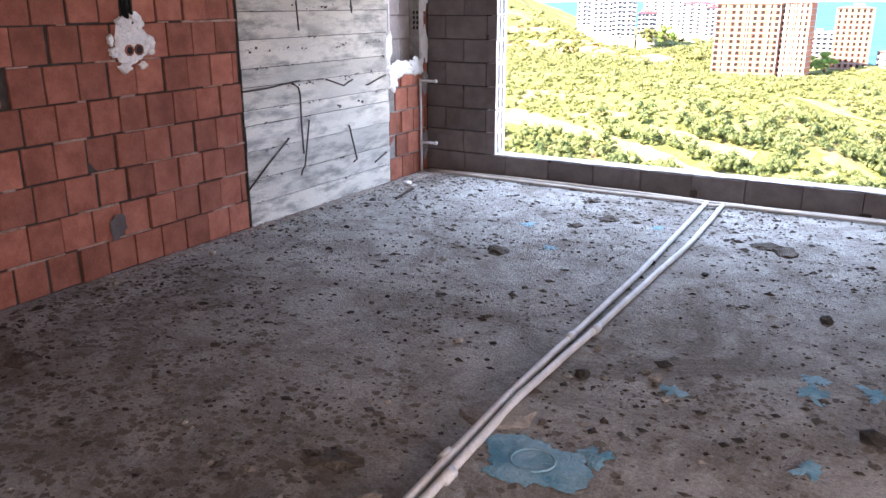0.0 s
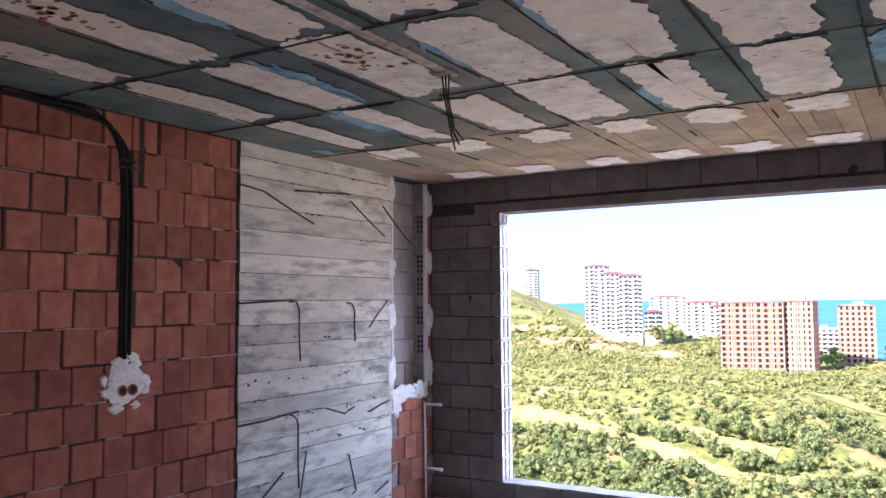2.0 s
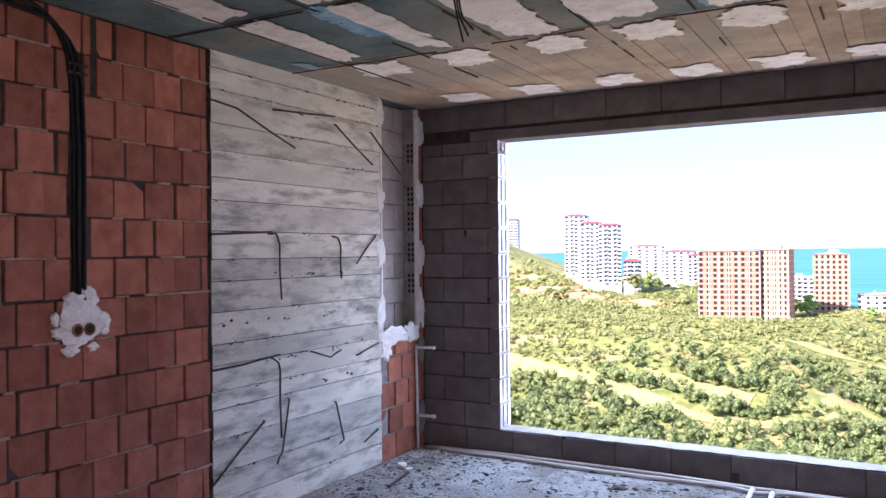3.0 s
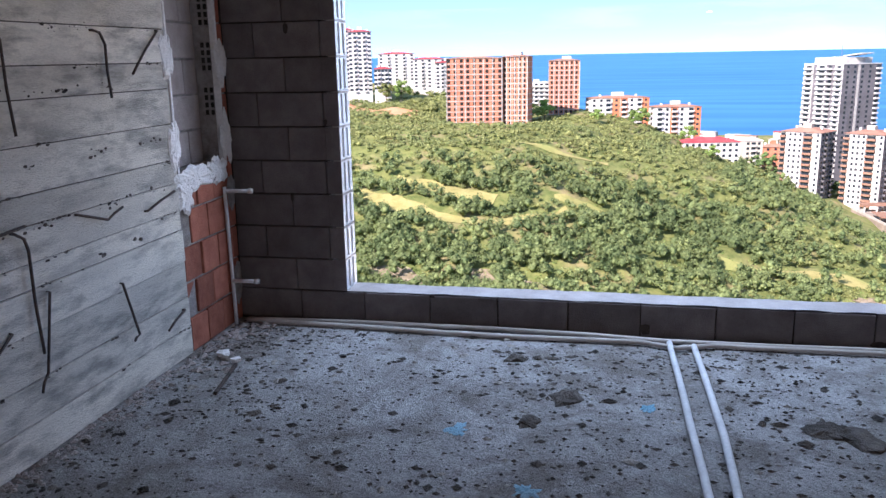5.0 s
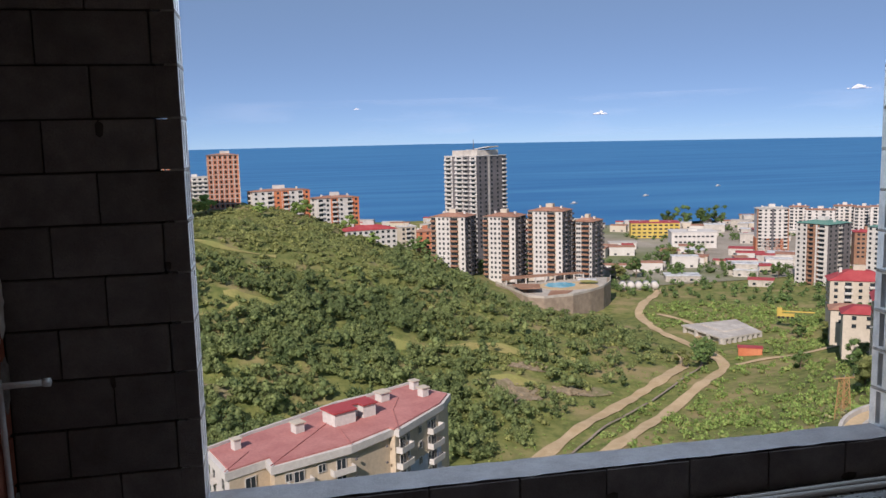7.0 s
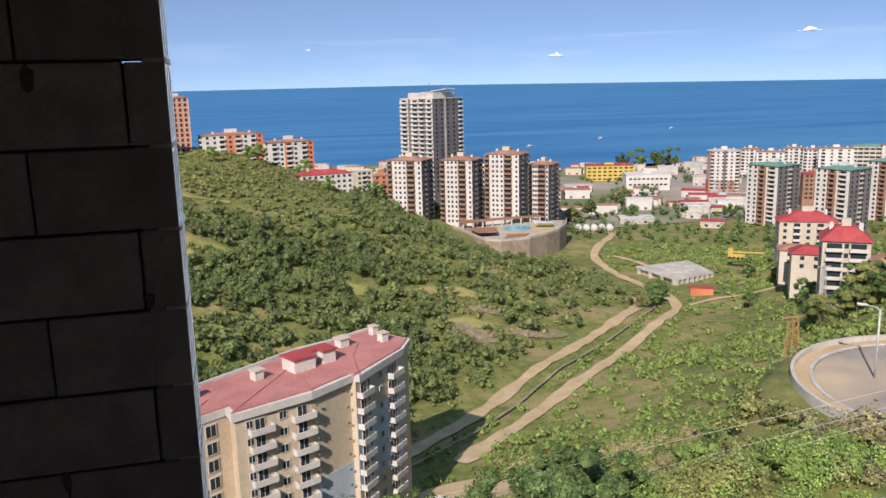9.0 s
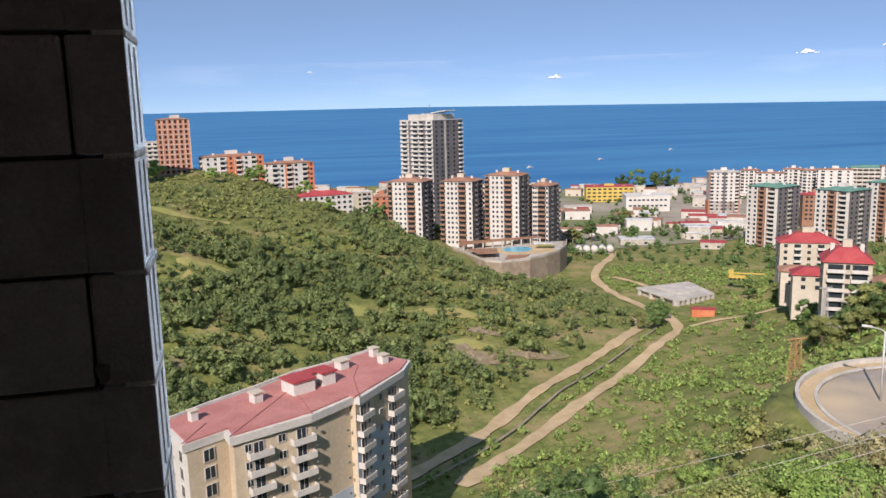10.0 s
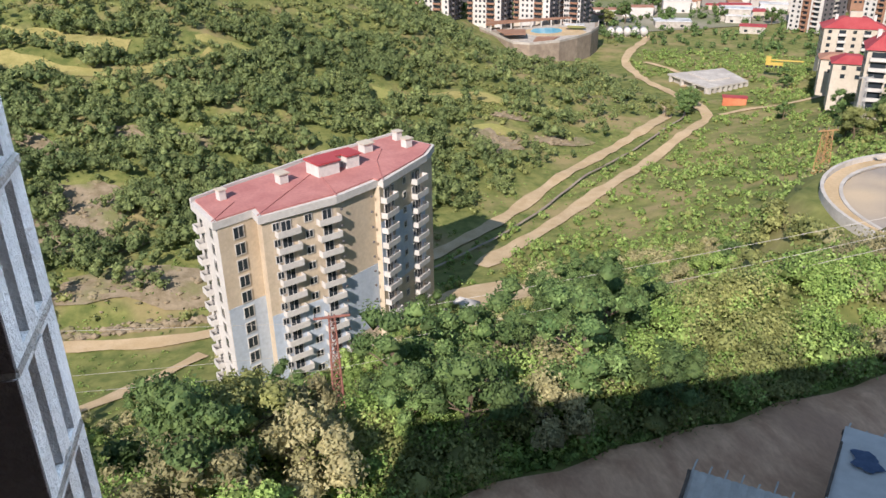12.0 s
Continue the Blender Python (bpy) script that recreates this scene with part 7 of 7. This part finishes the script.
# the large dark trees over the yard, before the cream block and by the stream
for x, y, k, sc in ((10.1, 34.6, 1, 0.86), (7.2, 36.0, 5, 0.55), (22.3, 34.8, 1, 0.66), (-1.3, 101.9, 5, 1.0), (1.5, 100.5, 1, 0.85), (47, 125, 1, 1.15), (52, 128, 5, 1.0), (57, 132, 1, 1.2), (62, 128, 5, 0.9),
                    (60, 140, 5, 1.0), (66, 135, 1, 1.1)):
    m = pose(x, y, ground_z(x, y) - 0.5, 0, 0, 47 * x) @ Matrix.Scale(sc, 4)
    copy_thing(KINDS[k], m).matrix_basis = m
# taller trees along the ridge, the shore and between houses
for x, y, s in ((-42, 490, 1.9), (-50, 486, 1.7), (10, 488, 2.0), (16, 486, 1.6), (52, 450, 1.2), (-10, 470, 1.2), (168, 292, 1.3), (163, 283, 1.2), (158, 290, 1.2), (174, 300, 1.3), (205, 500, 2.0), (225, 505, 1.8), (240, 510, 2.0),
                (215, 520, 1.8), (265, 498, 1.6), (285, 560, 1.7), (300, 575, 1.9), (310, 560, 1.7), (425, 790, 2.6), (440, 780, 2.8), (455, 775, 2.6), (412, 800, 2.4), (230, 290, 1.1), (238, 300, 1.2), (224, 262, 1.1), (235, 284, 1.5), (242, 288, 1.4), (228, 292, 1.3), (248, 290, 1.5), (170, 184, 1.2), (163, 192, 1.1), (176, 186, 2.0), (158, 184, 1.7), (166, 178, 1.4), (182, 184, 1.5), (172, 176, 1.3), (236, 292, 1.6), (246, 296, 1.5), (230, 296, 1.5), (252, 292, 1.6), (198, 236, 1.1), (204, 234, 1.0), (210, 256, 1.2), (192, 262, 1.0),
                (232, 320, 1.1), (170, 188, 1.3), (178, 190, 1.4), (166, 196, 1.2), (186, 192, 1.3), (190, 230, 1.1), (196, 222, 1.2), (176, 182, 1.0), (186, 180, 1.1), (200, 190, 1.2), (330, 480, 1.5), (305, 500, 1.4), (118, 478, 1.4), (84, 480, 1.6), (95, 486, 1.5),
                (42, 480, 1.6), (60, 484, 1.4), (-150, 560, 2.2), (-160, 556, 2.0), (-190, 470, 1.6), (-182, 474, 1.5)):
    k = plant.choice((0, 3, 4) if x < 60 else (1, 3, 5))
    m = pose(x, y, ground_z(x, y) - 0.8, 0, 0, plant.uniform(0, 360)) @ Matrix.Scale(s, 4)
    o = copy_thing(KINDS[k], m)
    o.matrix_basis = m

# small fair-weather clouds low over the sea, and flat veils of haze behind them
VEIL = bpy.data.materials.new("thin_cloud_veil")
VEIL.use_nodes = True
vn, vl = VEIL.node_tree.nodes, VEIL.node_tree.links.new
clear, some = vn.new("ShaderNodeBsdfTransparent"), vn.new("ShaderNodeMixShader")
fog, fade = vn.new("ShaderNodeTexNoise"), vn.new("ShaderNodeMapRange")
stretch, place = vn.new("ShaderNodeMapping"), vn.new("ShaderNodeTexCoord")
stretch.inputs["Scale"].default_value = (0.0016, 0.0016, 0.011)
fog.inputs["Scale"].default_value, fog.inputs["Detail"].default_value = 1.0, 6
for key, v in (("From Min", 0.48), ("From Max", 0.8), ("To Min", 0.0), ("To Max", 0.17)):
    fade.inputs[key].default_value = v
vn["Principled BSDF"].inputs["Base Color"].default_value, vn["Principled BSDF"].inputs["Roughness"].default_value = (0.6, 0.66, 0.78, 1), 1.0
vl(place.outputs["Object"], stretch.inputs[0])
vl(stretch.outputs[0], fog.inputs["Vector"])
vl(fog.outputs["Fac"], fade.inputs["Value"])
vl(fade.outputs[0], some.inputs[0])
vl(clear.outputs[0], some.inputs[1])
vl(vn["Principled BSDF"].outputs[0], some.inputs[2])
vl(some.outputs[0], vn["Material Output"].inputs["Surface"])
bank, D = Mesh(), 4700
for i in range(24):
    a0, a1 = radians(-32 + 3.6 * i), radians(-32 + 3.6 * (i + 1))
    bank.add([(D * math.sin(a), D * math.cos(a), z) for a, z in ((a0, 30), (a1, 30), (a1, 260), (a0, 260))], [(0, 1, 2, 3)])
veil_ob = thing("cloud_veil", bank.data("cloud_veil", VEIL, smooth=True), "faint mauve bank of cloud haze over the sea", "cloud", kind="structure")
veil_ob.visible_shadow = False
cl = random.Random(21)
for az_, el_, s in ((43.6, 3.0, 60), (45.8, 3.2, 105), (47.6, 3.9, 60), (38.6, 2.8, 36), (22.6, 1.75, 34), (5.6, 2.5, 15)):
    m = Mesh()
    for i in range(34):
        u = cl.gauss(0, 0.6)
        q, h = s * cl.uniform(0.10, 0.30) * (1 - 0.4 * abs(u)), s * cl.random() ** 1.3 * 0.42 * math.exp(-1.6 * u * u)
        m.add([(x * q + u * s, y * q, max(-0.05 * s, z * q * 0.8 * (1 + 0.25 * noise.noise((x * 2 + i, y * 2, z * 2))) + h)) for x, y, z in ICO2[0]], ICO2[1])
    D = 4300
    thing("cloud", m.data("cloud", CLOUD, smooth=True), "small white cumulus cloud over the sea", "cloud", "clouds", "structure",
          m=pose(D * math.sin(radians(az_)), D * math.cos(radians(az_)), 1.6 + D * math.tan(radians(el_)), 0, 0, -az_))
